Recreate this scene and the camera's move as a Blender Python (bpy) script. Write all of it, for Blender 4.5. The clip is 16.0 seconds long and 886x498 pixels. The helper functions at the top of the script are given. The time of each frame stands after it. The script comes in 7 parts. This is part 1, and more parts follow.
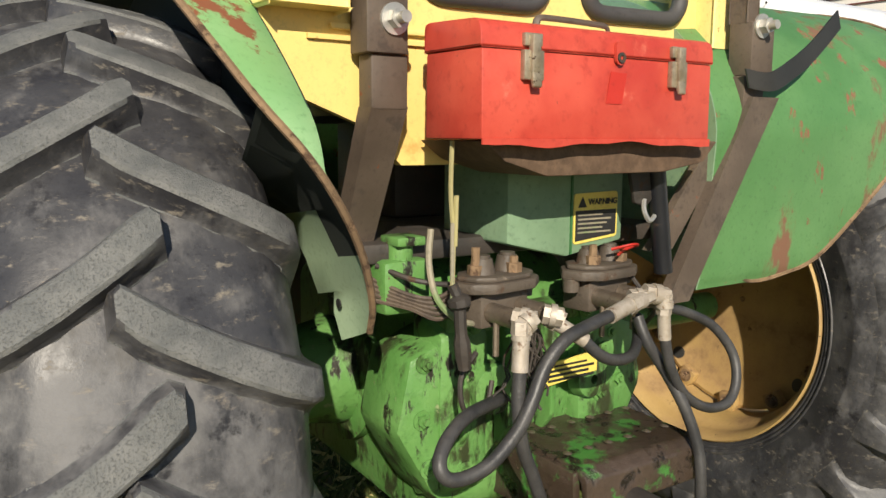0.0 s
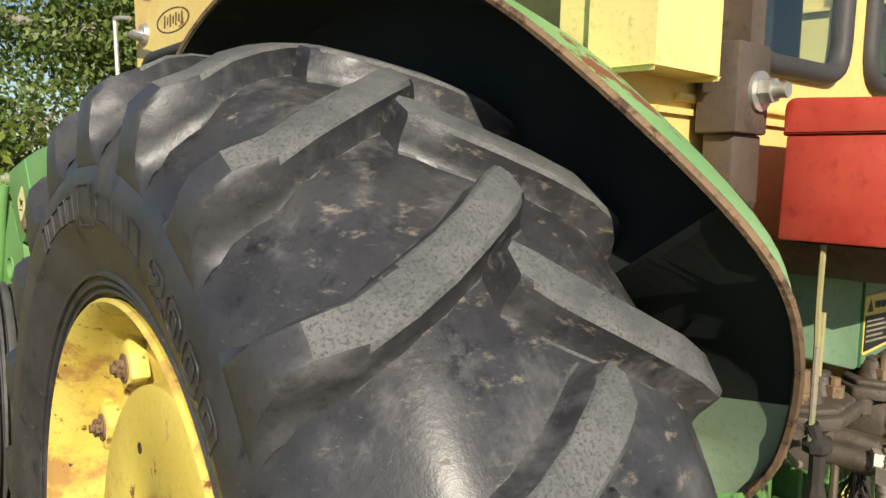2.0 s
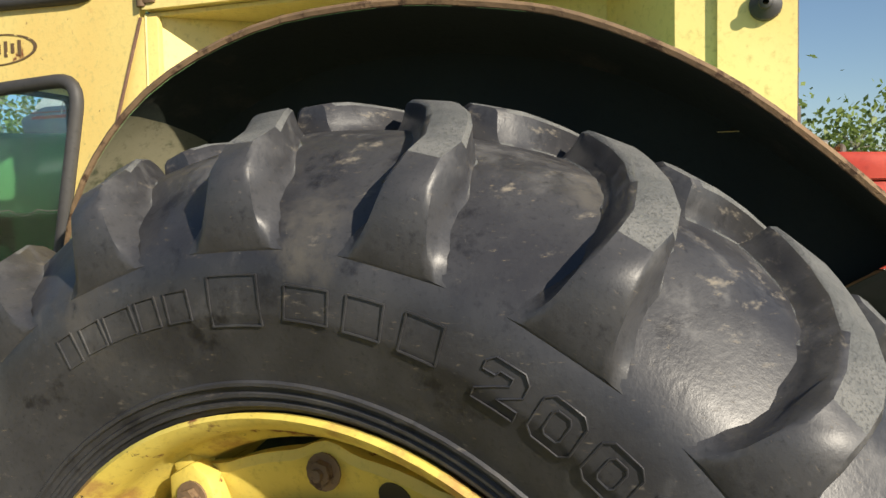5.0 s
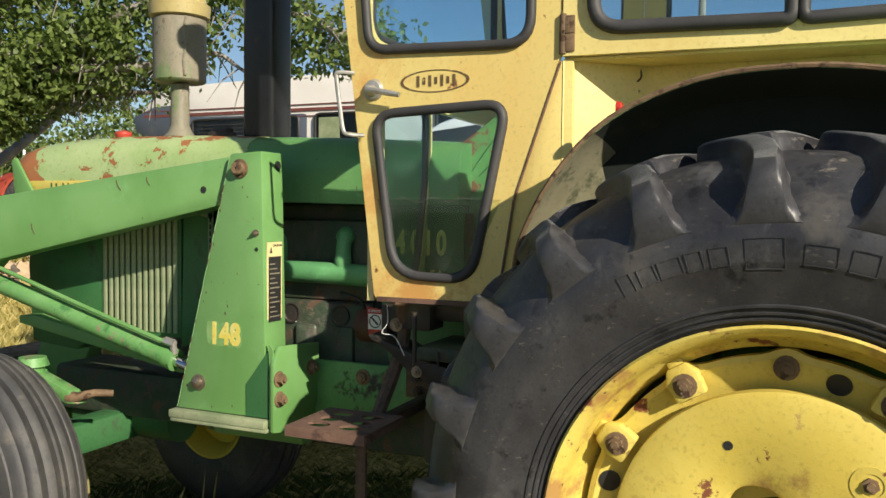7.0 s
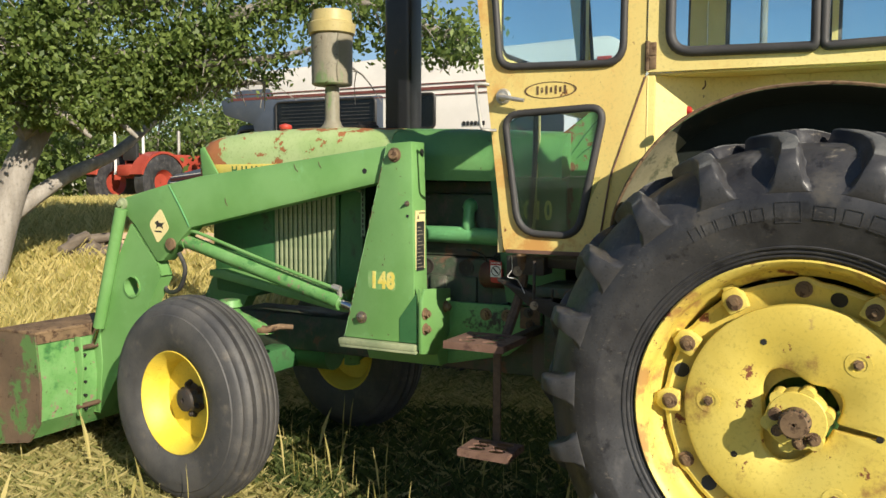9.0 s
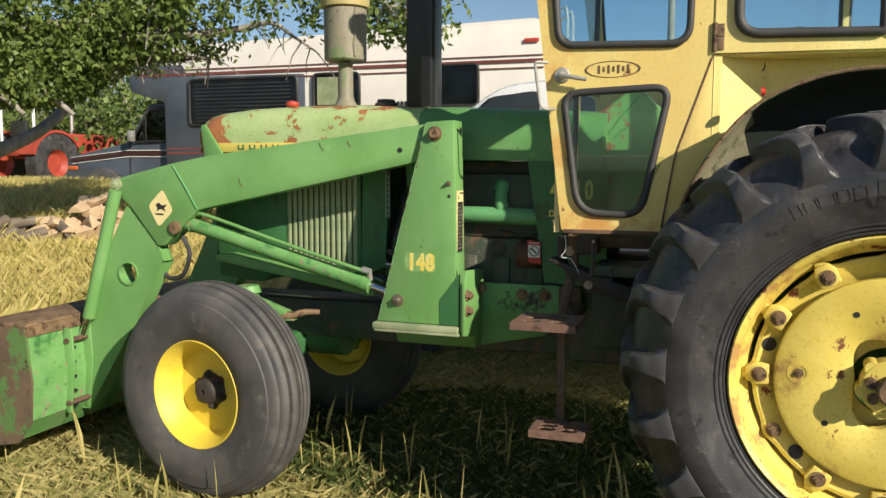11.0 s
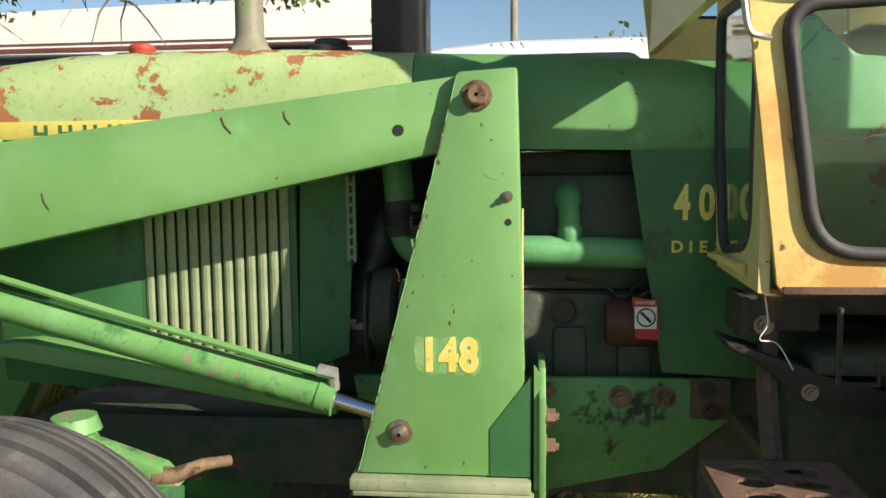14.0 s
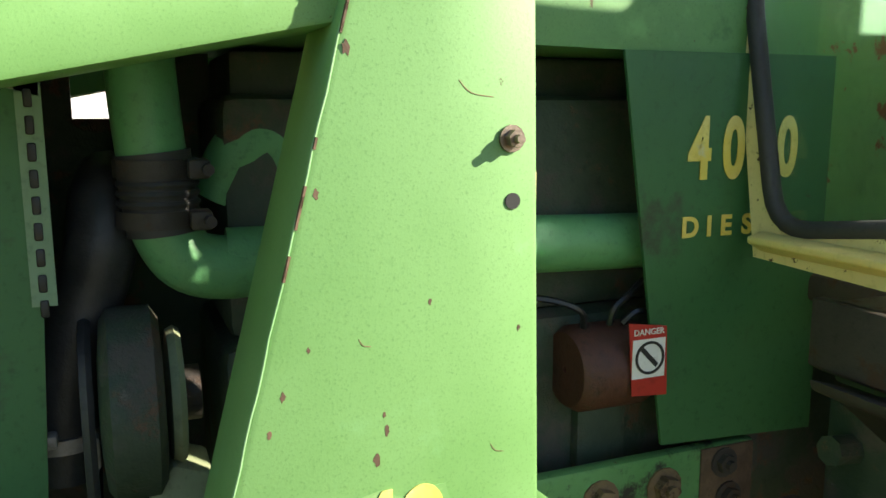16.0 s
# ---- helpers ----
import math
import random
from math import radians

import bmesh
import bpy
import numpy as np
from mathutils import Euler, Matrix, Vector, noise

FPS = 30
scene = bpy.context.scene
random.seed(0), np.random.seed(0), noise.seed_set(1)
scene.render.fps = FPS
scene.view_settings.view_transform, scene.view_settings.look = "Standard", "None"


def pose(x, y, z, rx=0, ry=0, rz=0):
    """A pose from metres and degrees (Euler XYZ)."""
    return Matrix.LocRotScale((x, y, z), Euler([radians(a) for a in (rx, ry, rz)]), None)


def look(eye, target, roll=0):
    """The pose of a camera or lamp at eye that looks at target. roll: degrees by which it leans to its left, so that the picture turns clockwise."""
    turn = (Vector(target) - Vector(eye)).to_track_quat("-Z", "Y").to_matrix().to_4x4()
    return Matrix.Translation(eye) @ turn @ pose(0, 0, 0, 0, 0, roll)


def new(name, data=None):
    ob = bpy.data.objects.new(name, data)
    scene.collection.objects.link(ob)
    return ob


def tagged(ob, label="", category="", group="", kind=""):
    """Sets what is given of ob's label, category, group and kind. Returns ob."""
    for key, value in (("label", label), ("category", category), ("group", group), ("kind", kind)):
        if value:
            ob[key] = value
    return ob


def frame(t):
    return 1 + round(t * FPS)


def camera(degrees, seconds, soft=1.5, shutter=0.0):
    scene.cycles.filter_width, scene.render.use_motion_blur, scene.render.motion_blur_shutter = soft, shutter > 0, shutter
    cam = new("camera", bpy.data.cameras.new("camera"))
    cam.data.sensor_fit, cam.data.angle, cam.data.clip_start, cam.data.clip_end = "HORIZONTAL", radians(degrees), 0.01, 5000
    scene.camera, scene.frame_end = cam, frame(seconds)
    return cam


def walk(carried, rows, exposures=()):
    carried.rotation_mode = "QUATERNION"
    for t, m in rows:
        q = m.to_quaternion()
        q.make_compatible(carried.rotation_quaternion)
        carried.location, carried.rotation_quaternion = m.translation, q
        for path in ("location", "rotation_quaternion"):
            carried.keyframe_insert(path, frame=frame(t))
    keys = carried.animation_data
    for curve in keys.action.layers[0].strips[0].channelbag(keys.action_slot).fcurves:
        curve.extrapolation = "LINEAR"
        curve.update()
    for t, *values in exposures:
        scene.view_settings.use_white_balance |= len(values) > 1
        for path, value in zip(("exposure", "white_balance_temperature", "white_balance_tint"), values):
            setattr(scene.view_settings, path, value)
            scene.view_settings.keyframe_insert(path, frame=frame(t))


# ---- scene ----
cam = camera(56.9, 16.0)
PATH = [
    (0, (-1.015, -1.711, 1.356), (0.095, -0.071, 1.077), 0.4),
    (0.5, (-1.183, -1.586, 1.369), (-0.064, 0.052, 1.113), 0.2),
    (1, (-1.227, -1.397, 1.378), (-0.095, 0.238, 1.162), 0.7),
    (1.5, (-1.267, -1.232, 1.399), (-0.069, 0.359, 1.214), 1.0),
    (2, (-1.318, -1.084, 1.42), (-0.019, 0.426, 1.24), 1.8),
    (2.5, (-1.313, -0.937, 1.428), (0.091, 0.482, 1.305), 2.2),
    (3, (-1.294, -0.82, 1.43), (0.26, 0.435, 1.326), 3.1),
    (5.5, (-1.88, -0.324, 1.469), (0.005, 0.336, 1.362), -1.7),
    (6, (-2.062, -0.156, 1.474), (-0.202, 0.57, 1.355), -1.7),
    (6.5, (-2.223, -0.016, 1.462), (-0.386, 0.771, 1.376), -1.2),
    (7, (-2.476, -0.001, 1.432), (-0.641, 0.789, 1.34), 0.6),
    (7.5, (-2.732, -0.072, 1.424), (-0.93, 0.786, 1.306), 1.2),
    (8, (-2.949, -0.183, 1.423), (-1.199, 0.776, 1.29), 0.5),
    (10.5, (-3.508, 0.233, 1.443), (-1.655, 0.958, 1.24), -0.1),
    (11, (-3.488, 0.455, 1.421), (-1.612, 1.118, 1.224), 0.2),
    (11.5, (-3.318, 0.689, 1.393), (-1.437, 1.351, 1.235), 0.4),
    (12, (-3.085, 0.911, 1.393), (-1.21, 1.593, 1.254), -0.2),
    (12.5, (-2.843, 1.097, 1.412), (-0.954, 1.744, 1.292), -0.8),
    (13, (-2.538, 1.192, 1.412), (-0.658, 1.859, 1.267), 1.0),
    (13.5, (-2.284, 1.322, 1.407), (-0.362, 1.846, 1.229), 1.1),
    (14, (-2.013, 1.488, 1.422), (-0.034, 1.695, 1.218), -0.6),
    (14.5, (-1.747, 1.57, 1.398), (0.239, 1.54, 1.166), -0.0),
    (15, (-1.47, 1.627, 1.411), (0.495, 1.397, 1.12), 0.7),
    (15.5, (-1.206, 1.721, 1.39), (0.699, 1.193, 1.084), -0.7),
    (16, (-0.984, 1.831, 1.381), (0.845, 1.091, 1.048), -0.1),
]
walk(cam, [(t, look(eye, target, roll)) for t, eye, target, roll in PATH], [(0, .44), (1, .46), (2.5, .42), (3, .56), (5.5, .62), (6.5, .32), (8, .52), (11, .42), (12, .52), (14, .72), (15, 1.3), (15.5, 1.55), (16, 1.38)])

# ---- world, sun ----
SUN_TO = Vector((-1.0, -1.65, 1.0)).normalized()
world = bpy.data.worlds.new("sky")
scene.world = world
world.use_nodes = True
wn = world.node_tree.nodes
sky = wn.new("ShaderNodeTexSky")
sky.sky_type = "NISHITA"
sky.sun_disc = False
sky.sun_elevation = math.asin(SUN_TO.z)
sky.sun_rotation = math.atan2(SUN_TO.x, SUN_TO.y)
sky.dust_density = 0.25
sky.ozone_density = 2.5
wn["Background"].inputs["Strength"].default_value = 0.071
world.node_tree.links.new(sky.outputs[0], wn["Background"].inputs["Color"])
sun_data = bpy.data.lights.new("sun", "SUN")
sun_data.energy, sun_data.angle, sun_data.color = 4.9, radians(0.55), (1.0, 0.90, 0.74)
sun = new("sun", sun_data)
sun.matrix_world = look(SUN_TO * 20, (0, 0, 0))


# ---- materials ----
def nodes_of(name):
    m = bpy.data.materials.new(name)
    m.use_nodes = True
    t = m.node_tree
    return m, t, t.nodes, t.links, t.nodes["Principled BSDF"]


def noise_tex(t, vec, scale, detail=4.0, rough=0.6, stretch=None):
    if stretch:
        mp = t.nodes.new("ShaderNodeMapping")
        mp.inputs["Scale"].default_value = stretch
        t.links.new(vec, mp.inputs["Vector"])
        vec = mp.outputs[0]
    n = t.nodes.new("ShaderNodeTexNoise")
    n.inputs["Scale"].default_value, n.inputs["Detail"].default_value, n.inputs["Roughness"].default_value = scale, detail, rough
    t.links.new(vec, n.inputs["Vector"])
    return n.outputs["Fac"]


def ramp(t, fac, lo, hi):
    r = t.nodes.new("ShaderNodeMapRange")
    r.interpolation_type = "SMOOTHSTEP"
    r.inputs["From Min"].default_value, r.inputs["From Max"].default_value = lo, hi
    t.links.new(fac, r.inputs["Value"])
    return r.outputs[0]


def blend(t, fac, a, b):
    m = t.nodes.new("ShaderNodeMix")
    m.data_type = "RGBA"
    if isinstance(fac, float):
        m.inputs[0].default_value = fac
    else:
        t.links.new(fac, m.inputs[0])
    for socket, c in ((m.inputs[6], a), (m.inputs[7], b)):
        if isinstance(c, tuple):
            socket.default_value = (*c, 1)
        else:
            t.links.new(c, socket)
    return m.outputs[2]


def worn(name, c1, c2, rough=0.5, metal=0.0, scale=3.0, spots=(), bump=0.15, fine=90.0, stretch=None, coat=0.0, sheen=0.12):
    """A weathered surface: two tones mixed by large noise, fine grain, and layers of spots (colour, scale, from, to, roughness)."""
    m, t, n, l, p = nodes_of(name)
    vec = n.new("ShaderNodeTexCoord").outputs["Object"]
    large = noise_tex(t, vec, scale, 5, 0.6, stretch)
    grain = noise_tex(t, vec, fine, 3, 0.7)
    col = blend(t, ramp(t, large, 0.32, 0.68), c1, c2)
    dark = tuple(v * 0.72 for v in c1)
    col = blend(t, ramp(t, grain, 0.50, 0.85), col, dark)
    rgh = None
    height = grain
    rough_sock = n.new("ShaderNodeMapRange")
    rough_sock.inputs["To Min"].default_value, rough_sock.inputs["To Max"].default_value = rough - sheen, min(1.0, rough + sheen)
    l.new(large, rough_sock.inputs["Value"])
    rgh = rough_sock.outputs[0]
    for c, sc, lo, hi, rg, *more in spots:
        a = noise_tex(t, vec, sc, 7, 0.68, more[0] if more else None)
        if len(more) > 1:
            # more of it towards one end of the thing: axis, from, to, share
            axis, w0, w1, share = more[1]
            xyz = n.new("ShaderNodeSeparateXYZ")
            l.new(n.new("ShaderNodeNewGeometry").outputs["Position"], xyz.inputs[0])
            mu = n.new("ShaderNodeMath")
            mu.operation = "MULTIPLY_ADD"
            l.new(ramp(t, xyz.outputs[axis], w0, w1), mu.inputs[0])
            mu.inputs[1].default_value = share
            l.new(a, mu.inputs[2])
            a = mu.outputs[0]
        f = ramp(t, a, lo, hi)
        col = blend(t, f, col, c)
        mx = n.new("ShaderNodeMix")
        l.new(f, mx.inputs[0])
        l.new(rgh, mx.inputs[2])
        mx.inputs[3].default_value = rg
        rgh = mx.outputs[0]
        ad = n.new("ShaderNodeMath")
        ad.operation = "MULTIPLY_ADD"
        l.new(f, ad.inputs[0])
        ad.inputs[1].default_value = -0.7
        l.new(height, ad.inputs[2])
        height = ad.outputs[0]
    l.new(col, p.inputs["Base Color"])
    l.new(rgh, p.inputs["Roughness"])
    p.inputs["Metallic"].default_value = metal
    p.inputs["Coat Weight"].default_value = coat
    if bump:
        b = n.new("ShaderNodeBump")
        b.inputs["Strength"].default_value, b.inputs["Distance"].default_value = bump, 0.004
        l.new(height, b.inputs["Height"])
        l.new(b.outputs[0], p.inputs["Normal"])
    return m


RUST = (0.20, 0.065, 0.028)
RUST_DK = (0.075, 0.042, 0.024)
GREEN = worn("green_paint", (0.136, 0.308, 0.088), (0.182, 0.370, 0.126), 0.52, fine=420, spots=((RUST_DK, 34, 0.70, 0.715, 0.85), ((0.20, 0.42, 0.17), 9, 0.58, 0.76, 0.6), ((0.10, 0.25, 0.07), 6, 0.60, 0.80, 0.6), ((0.26, 0.42, 0.20), 60, 0.72, 0.80, 0.6, (1, 1, 0.3))), bump=0.05)
# Cowl green darkened in the colour to stand for the cab's shade.
GREEN_COWL = worn("shade_deepened_cowl_green", (0.085, 0.235, 0.070), (0.125, 0.285, 0.095), 0.48, fine=260, spots=((RUST_DK, 30, 0.66, 0.68, 0.85), ((0.16, 0.36, 0.13), 7, 0.58, 0.74, 0.6), ((0.05, 0.15, 0.05), 11, 0.60, 0.76, 0.6)), bump=0.06)
GREEN_DASH = worn("worn_green_dash_paint", (0.10, 0.27, 0.075), (0.15, 0.33, 0.11), 0.42, scale=5, spots=(((0.21, 0.085, 0.04), 12, 0.58, 0.62, 0.85, None, (1, 0.93, 0.985, 0.14)), ((0.19, 0.38, 0.14), 8, 0.58, 0.74, 0.5)), bump=0.06)
GREEN_FADED = worn("faded_green_hood_paint", (0.32, 0.45, 0.17), (0.43, 0.53, 0.25), 0.45, scale=4, stretch=(1, 1, 1), spots=(((0.10, 0.31, 0.10), 9, 0.58, 0.66, 0.4), ((0.34, 0.13, 0.05), 7, 0.61, 0.63, 0.85, None, (1, 2.50, 2.86, 0.16)), ((0.32, 0.12, 0.045), 9, 0.61, 0.63, 0.85, None, (2, 1.56, 1.51, 0.15)), ((0.30, 0.11, 0.04), 10, 0.64, 0.66, 0.85, (1, 0.4, 1), (2, 1.655, 1.70, 0.12))), bump=0.08)
GREEN_FENDER = worn("chalky_green_fender_paint", (0.17, 0.36, 0.14), (0.25, 0.43, 0.21), 0.5, scale=3, spots=((RUST, 5, 0.62, 0.66, 0.9), ((0.36, 0.17, 0.09), 14, 0.66, 0.70, 0.9), (RUST_DK, 45, 0.70, 0.73, 0.9)), bump=0.08)
GREEN_DIRTY = worn("oily_green_casting_paint", (0.082, 0.215, 0.05), (0.13, 0.28, 0.08), 0.45, scale=7, spots=(((0.035, 0.045, 0.018), 9, 0.53, 0.63, 0.45, (1, 1, 0.5)), ((0.02, 0.018, 0.012), 26, 0.57, 0.64, 0.45, (1, 1, 0.4)), ((0.24, 0.30, 0.14), 30, 0.62, 0.70, 0.6), ((0.10, 0.075, 0.045), 45, 0.66, 0.70, 0.8)), bump=0.4, fine=60)
GREEN_RAIL = worn("stained_green_rail_paint", (0.085, 0.245, 0.072), (0.13, 0.31, 0.105), 0.5, scale=6, spots=(((0.03, 0.028, 0.02), 9, 0.53, 0.62, 0.6), ((0.13, 0.085, 0.055), 26, 0.64, 0.70, 0.8)), bump=0.2)
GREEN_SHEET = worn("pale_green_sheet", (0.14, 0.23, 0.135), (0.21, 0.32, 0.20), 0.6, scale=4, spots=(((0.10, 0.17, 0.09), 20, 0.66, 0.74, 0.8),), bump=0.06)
# Brightened to stand for sun on the flap's lower part.
FLAP = worn("sunlit_pale_flap_green", (0.27, 0.38, 0.24), (0.34, 0.45, 0.30), 0.6, scale=5, spots=(((0.16, 0.24, 0.13), 14, 0.60, 0.72, 0.8), (RUST_DK, 50, 0.68, 0.71, 0.9)), bump=0.08)
GREEN_RUSTING = worn("rusting_green_fender_paint", (0.065, 0.175, 0.055), (0.105, 0.235, 0.085), 0.5, scale=3, spots=(((0.17, 0.085, 0.05), 5, 0.62, 0.70, 0.9, (1, 1, .5), (0, 0.62, 0.95, 0.06)), ((0.20, 0.09, 0.05), 16, 0.63, 0.69, 0.9, (1, 1, .5), (0, 0.60, 0.95, 0.05))), bump=0.1)
BARE = worn("bare_brown_metal", (0.085, 0.052, 0.032), (0.14, 0.088, 0.055), 0.8, scale=40, bump=0.2)
OILY_PLATE = worn("oily_brown_plate", (0.040, 0.028, 0.020), (0.070, 0.050, 0.038), 0.34, scale=9, spots=(((0.05, 0.17, 0.035), 8, 0.53, 0.60, 0.4), ((0.016, 0.013, 0.010), 18, 0.52, 0.62, 0.25), ((0.13, 0.085, 0.06), 34, 0.66, 0.72, 0.8)), bump=0.5, fine=70)
GREEN_DARK = worn("dark_dusty_green_paint", (0.032, 0.125, 0.042), (0.048, 0.16, 0.055), 0.5, spots=((RUST_DK, 20, 0.66, 0.70, 0.85), ((0.05, 0.05, 0.035), 6, 0.58, 0.75, 0.8)), bump=0.08)
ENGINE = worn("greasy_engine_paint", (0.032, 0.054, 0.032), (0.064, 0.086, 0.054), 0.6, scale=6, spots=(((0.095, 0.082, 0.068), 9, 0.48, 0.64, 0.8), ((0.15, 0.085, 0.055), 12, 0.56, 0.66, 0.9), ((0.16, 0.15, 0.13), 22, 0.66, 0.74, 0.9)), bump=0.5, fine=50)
MANIFOLD = worn("green_manifold_paint", (0.10, 0.30, 0.12), (0.14, 0.36, 0.15), 0.45, scale=5, spots=((RUST_DK, 25, 0.66, 0.72, 0.9),), bump=0.25)
YELLOW = worn("yellow_wheel_paint", (0.66, 0.51, 0.095), (0.76, 0.62, 0.15), 0.45, scale=4, spots=((RUST, 13, 0.62, 0.66, 0.85), ((0.35, 0.20, 0.06), 5, 0.58, 0.72, 0.7), ((0.50, 0.35, 0.10), 30, 0.64, 0.74, 0.8)), bump=0.12)
OCHRE = worn("dusty_ochre_wheel_paint", (0.40, 0.27, 0.10), (0.30, 0.19, 0.085), 0.7, scale=5, spots=(((0.19, 0.115, 0.055), 5, 0.52, 0.72, 0.9), ((0.12, 0.075, 0.04), 24, 0.63, 0.70, 0.9)), bump=0.2)
YELLOW_RIM = worn("yellow_rim_paint_with_rust", (0.66, 0.51, 0.095), (0.76, 0.62, 0.15), 0.45, scale=4, spots=(((0.42, 0.24, 0.07), 6, 0.52, 0.66, 0.7), (RUST, 11, 0.58, 0.64, 0.85), (RUST_DK, 40, 0.62, 0.68, 0.9)), bump=0.14)
GREEN_CHIPPED = worn("chipped_green_paint", (0.12, 0.30, 0.085), (0.18, 0.37, 0.13), 0.5, scale=7, spots=(((0.27, 0.20, 0.14), 17, 0.59, 0.63, 0.8), ((0.05, 0.17, 0.05), 9, 0.56, 0.68, 0.5), (RUST_DK, 40, 0.64, 0.68, 0.9)), bump=0.12)
BUCKET_SIDE = worn("rusty_bucket_paint", (0.11, 0.075, 0.048), (0.17, 0.115, 0.07), 0.75, scale=4, spots=(((0.10, 0.20, 0.06), 5, 0.52, 0.58, 0.6), (RUST_DK, 20, 0.58, 0.66, 0.9)), bump=0.25)
YELLOW_FRONT = worn("bright_yellow_rim_paint", (0.75, 0.55, 0.05), (0.80, 0.62, 0.085), 0.5, scale=5, spots=((RUST_DK, 20, 0.72, 0.75, 0.8),), bump=0.06)
CAB = worn("cream_yellow_cab_paint", (0.76, 0.61, 0.215), (0.83, 0.70, 0.285), 0.45, scale=2.5, spots=((RUST, 28, 0.69, 0.72, 0.9), ((0.70, 0.46, 0.16), 3.5, 0.60, 0.82, 0.6), ((0.55, 0.42, 0.18), 11, 0.66, 0.76, 0.7)), bump=0.06)
CAB_RUSTY = worn("cream_yellow_paint_with_rust_streaks", (0.76, 0.61, 0.215), (0.74, 0.54, 0.175), 0.5, scale=4, stretch=(1, 1, 0.5), spots=(((0.66, 0.38, 0.11), 5, 0.60, 0.80, 0.7, None, (1, 0.80, 1.08, 0.17)), ((0.60, 0.32, 0.09), 8, 0.62, 0.78, 0.7, None, (2, 1.32, 1.19, 0.24)), (RUST, 11, 0.64, 0.69, 0.9), (RUST_DK, 34, 0.68, 0.72, 0.9)), bump=0.12)
CAB_PITTED = worn("cream_paint_with_rust_pits", (0.66, 0.55, 0.24), (0.74, 0.63, 0.31), 0.5, scale=5, stretch=(1, 1, .4), spots=(((0.34, 0.19, 0.08), 7, 0.64, 0.72, 0.8, (1, 1, .3)), (RUST_DK, 55, 0.62, 0.65, 0.9), ((0.14, 0.06, 0.03), 24, 0.66, 0.68, 0.9)), bump=0.15)
# Besides dust, the layer paler towards the rear paints in sun on the tread.
RUBBER = worn("dusty_rear_lit_tyre_rubber", (0.026, 0.026, 0.030), (0.053, 0.053, 0.057), 0.40, scale=6, spots=(((0.105, 0.103, 0.104), 13, 0.58, 0.84, 0.7, (1, 1, 0.6), (0, -0.96, -0.84, 0.11)), ((0.20, 0.175, 0.14), 26, 0.61, 0.78, 0.85, (1, 1, 2.2), (0, -0.97, -0.86, 0.05)), ((0.17, 0.14, 0.10), 60, 0.62, 0.74, 0.9, (1, 1, 5)), ((0.080, 0.074, 0.066), 7, 0.54, 0.76, 0.85), ((0.14, 0.138, 0.14), 8, 0.58, 0.84, 0.7, (1, 1, 0.7), (1, -0.42, -0.80, 0.20)), ((0.012, 0.012, 0.015), 16, 0.56, 0.70, 0.45), ((0.13, 0.12, 0.10), 120, 0.68, 0.74, 0.8, (1, 1, 0.12)), ((0.26, 0.245, 0.22), 90, 0.68, 0.77, 0.9)), bump=0.09, fine=160, sheen=0.14)
LUG_TOP = worn("scuffed_grey_lug_rubber", (0.095, 0.10, 0.10), (0.165, 0.166, 0.16), 0.8, scale=14, spots=(((0.088, 0.09, 0.092), 300, 0.50, 0.74, 0.8), ((0.06, 0.06, 0.065), 9, 0.55, 0.72, 0.7)), bump=0.6, fine=300)
RUBBER_FRONT = worn("worn_front_tyre_rubber", (0.058, 0.058, 0.060), (0.105, 0.10, 0.095), 0.62, scale=6, spots=(((0.17, 0.15, 0.125), 9, 0.54, 0.74, 0.85), ((0.045, 0.044, 0.044), 30, 0.60, 0.72, 0.7), ((0.21, 0.185, 0.15), 50, 0.66, 0.76, 0.9)), bump=0.35, fine=150)
SEAL = worn("grey_window_rubber", (0.035, 0.034, 0.035), (0.06, 0.058, 0.058), 0.6, bump=0.1)
BROWN_STEEL = worn("brown_primer_steel", (0.072, 0.053, 0.040), (0.112, 0.085, 0.064), 0.6, scale=5, spots=((RUST, 20, 0.64, 0.70, 0.9), ((0.06, 0.045, 0.036), 11, 0.56, 0.66, 0.7)), bump=0.15)
RUSTY = worn("rusty_steel", (0.14, 0.09, 0.05), (0.24, 0.155, 0.085), 0.8, scale=12, spots=((RUST_DK, 30, 0.52, 0.62, 0.9), ((0.33, 0.20, 0.11), 45, 0.62, 0.70, 0.9)), bump=0.4)
RUSTY_BRIGHT = worn("brown_rusty_step_plate", (0.13, 0.072, 0.050), (0.20, 0.115, 0.082), 0.8, scale=8, spots=(((0.09, 0.048, 0.036), 14, 0.52, 0.62, 0.9), ((0.26, 0.16, 0.12), 30, 0.62, 0.70, 0.9)), bump=0.3)
RED = worn("faded_red_toolbox_paint", (0.42, 0.040, 0.026), (0.53, 0.078, 0.048), 0.46, scale=6, spots=(((0.58, 0.13, 0.085), 11, 0.60, 0.74, 0.6), ((0.30, 0.025, 0.018), 16, 0.64, 0.74, 0.5), ((0.16, 0.05, 0.035), 40, 0.68, 0.71, 0.85)), bump=0.12, fine=45)
LATCH = worn("tarnished_latch_plating", (0.27, 0.22, 0.15), (0.40, 0.34, 0.25), 0.48, metal=0.6, scale=40, spots=((RUST_DK, 60, 0.60, 0.66, 0.85),), bump=0.2)
RED_NEW = worn("unfaded_red_paint", (0.42, 0.026, 0.018), (0.48, 0.032, 0.02), 0.4, bump=0.04)
CAST = worn("oily_cast_iron", (0.062, 0.049, 0.038), (0.10, 0.08, 0.062), 0.6, scale=9, spots=((RUST_DK, 20, 0.56, 0.68, 0.8), ((0.20, 0.16, 0.12), 35, 0.64, 0.74, 0.8)), bump=0.35)
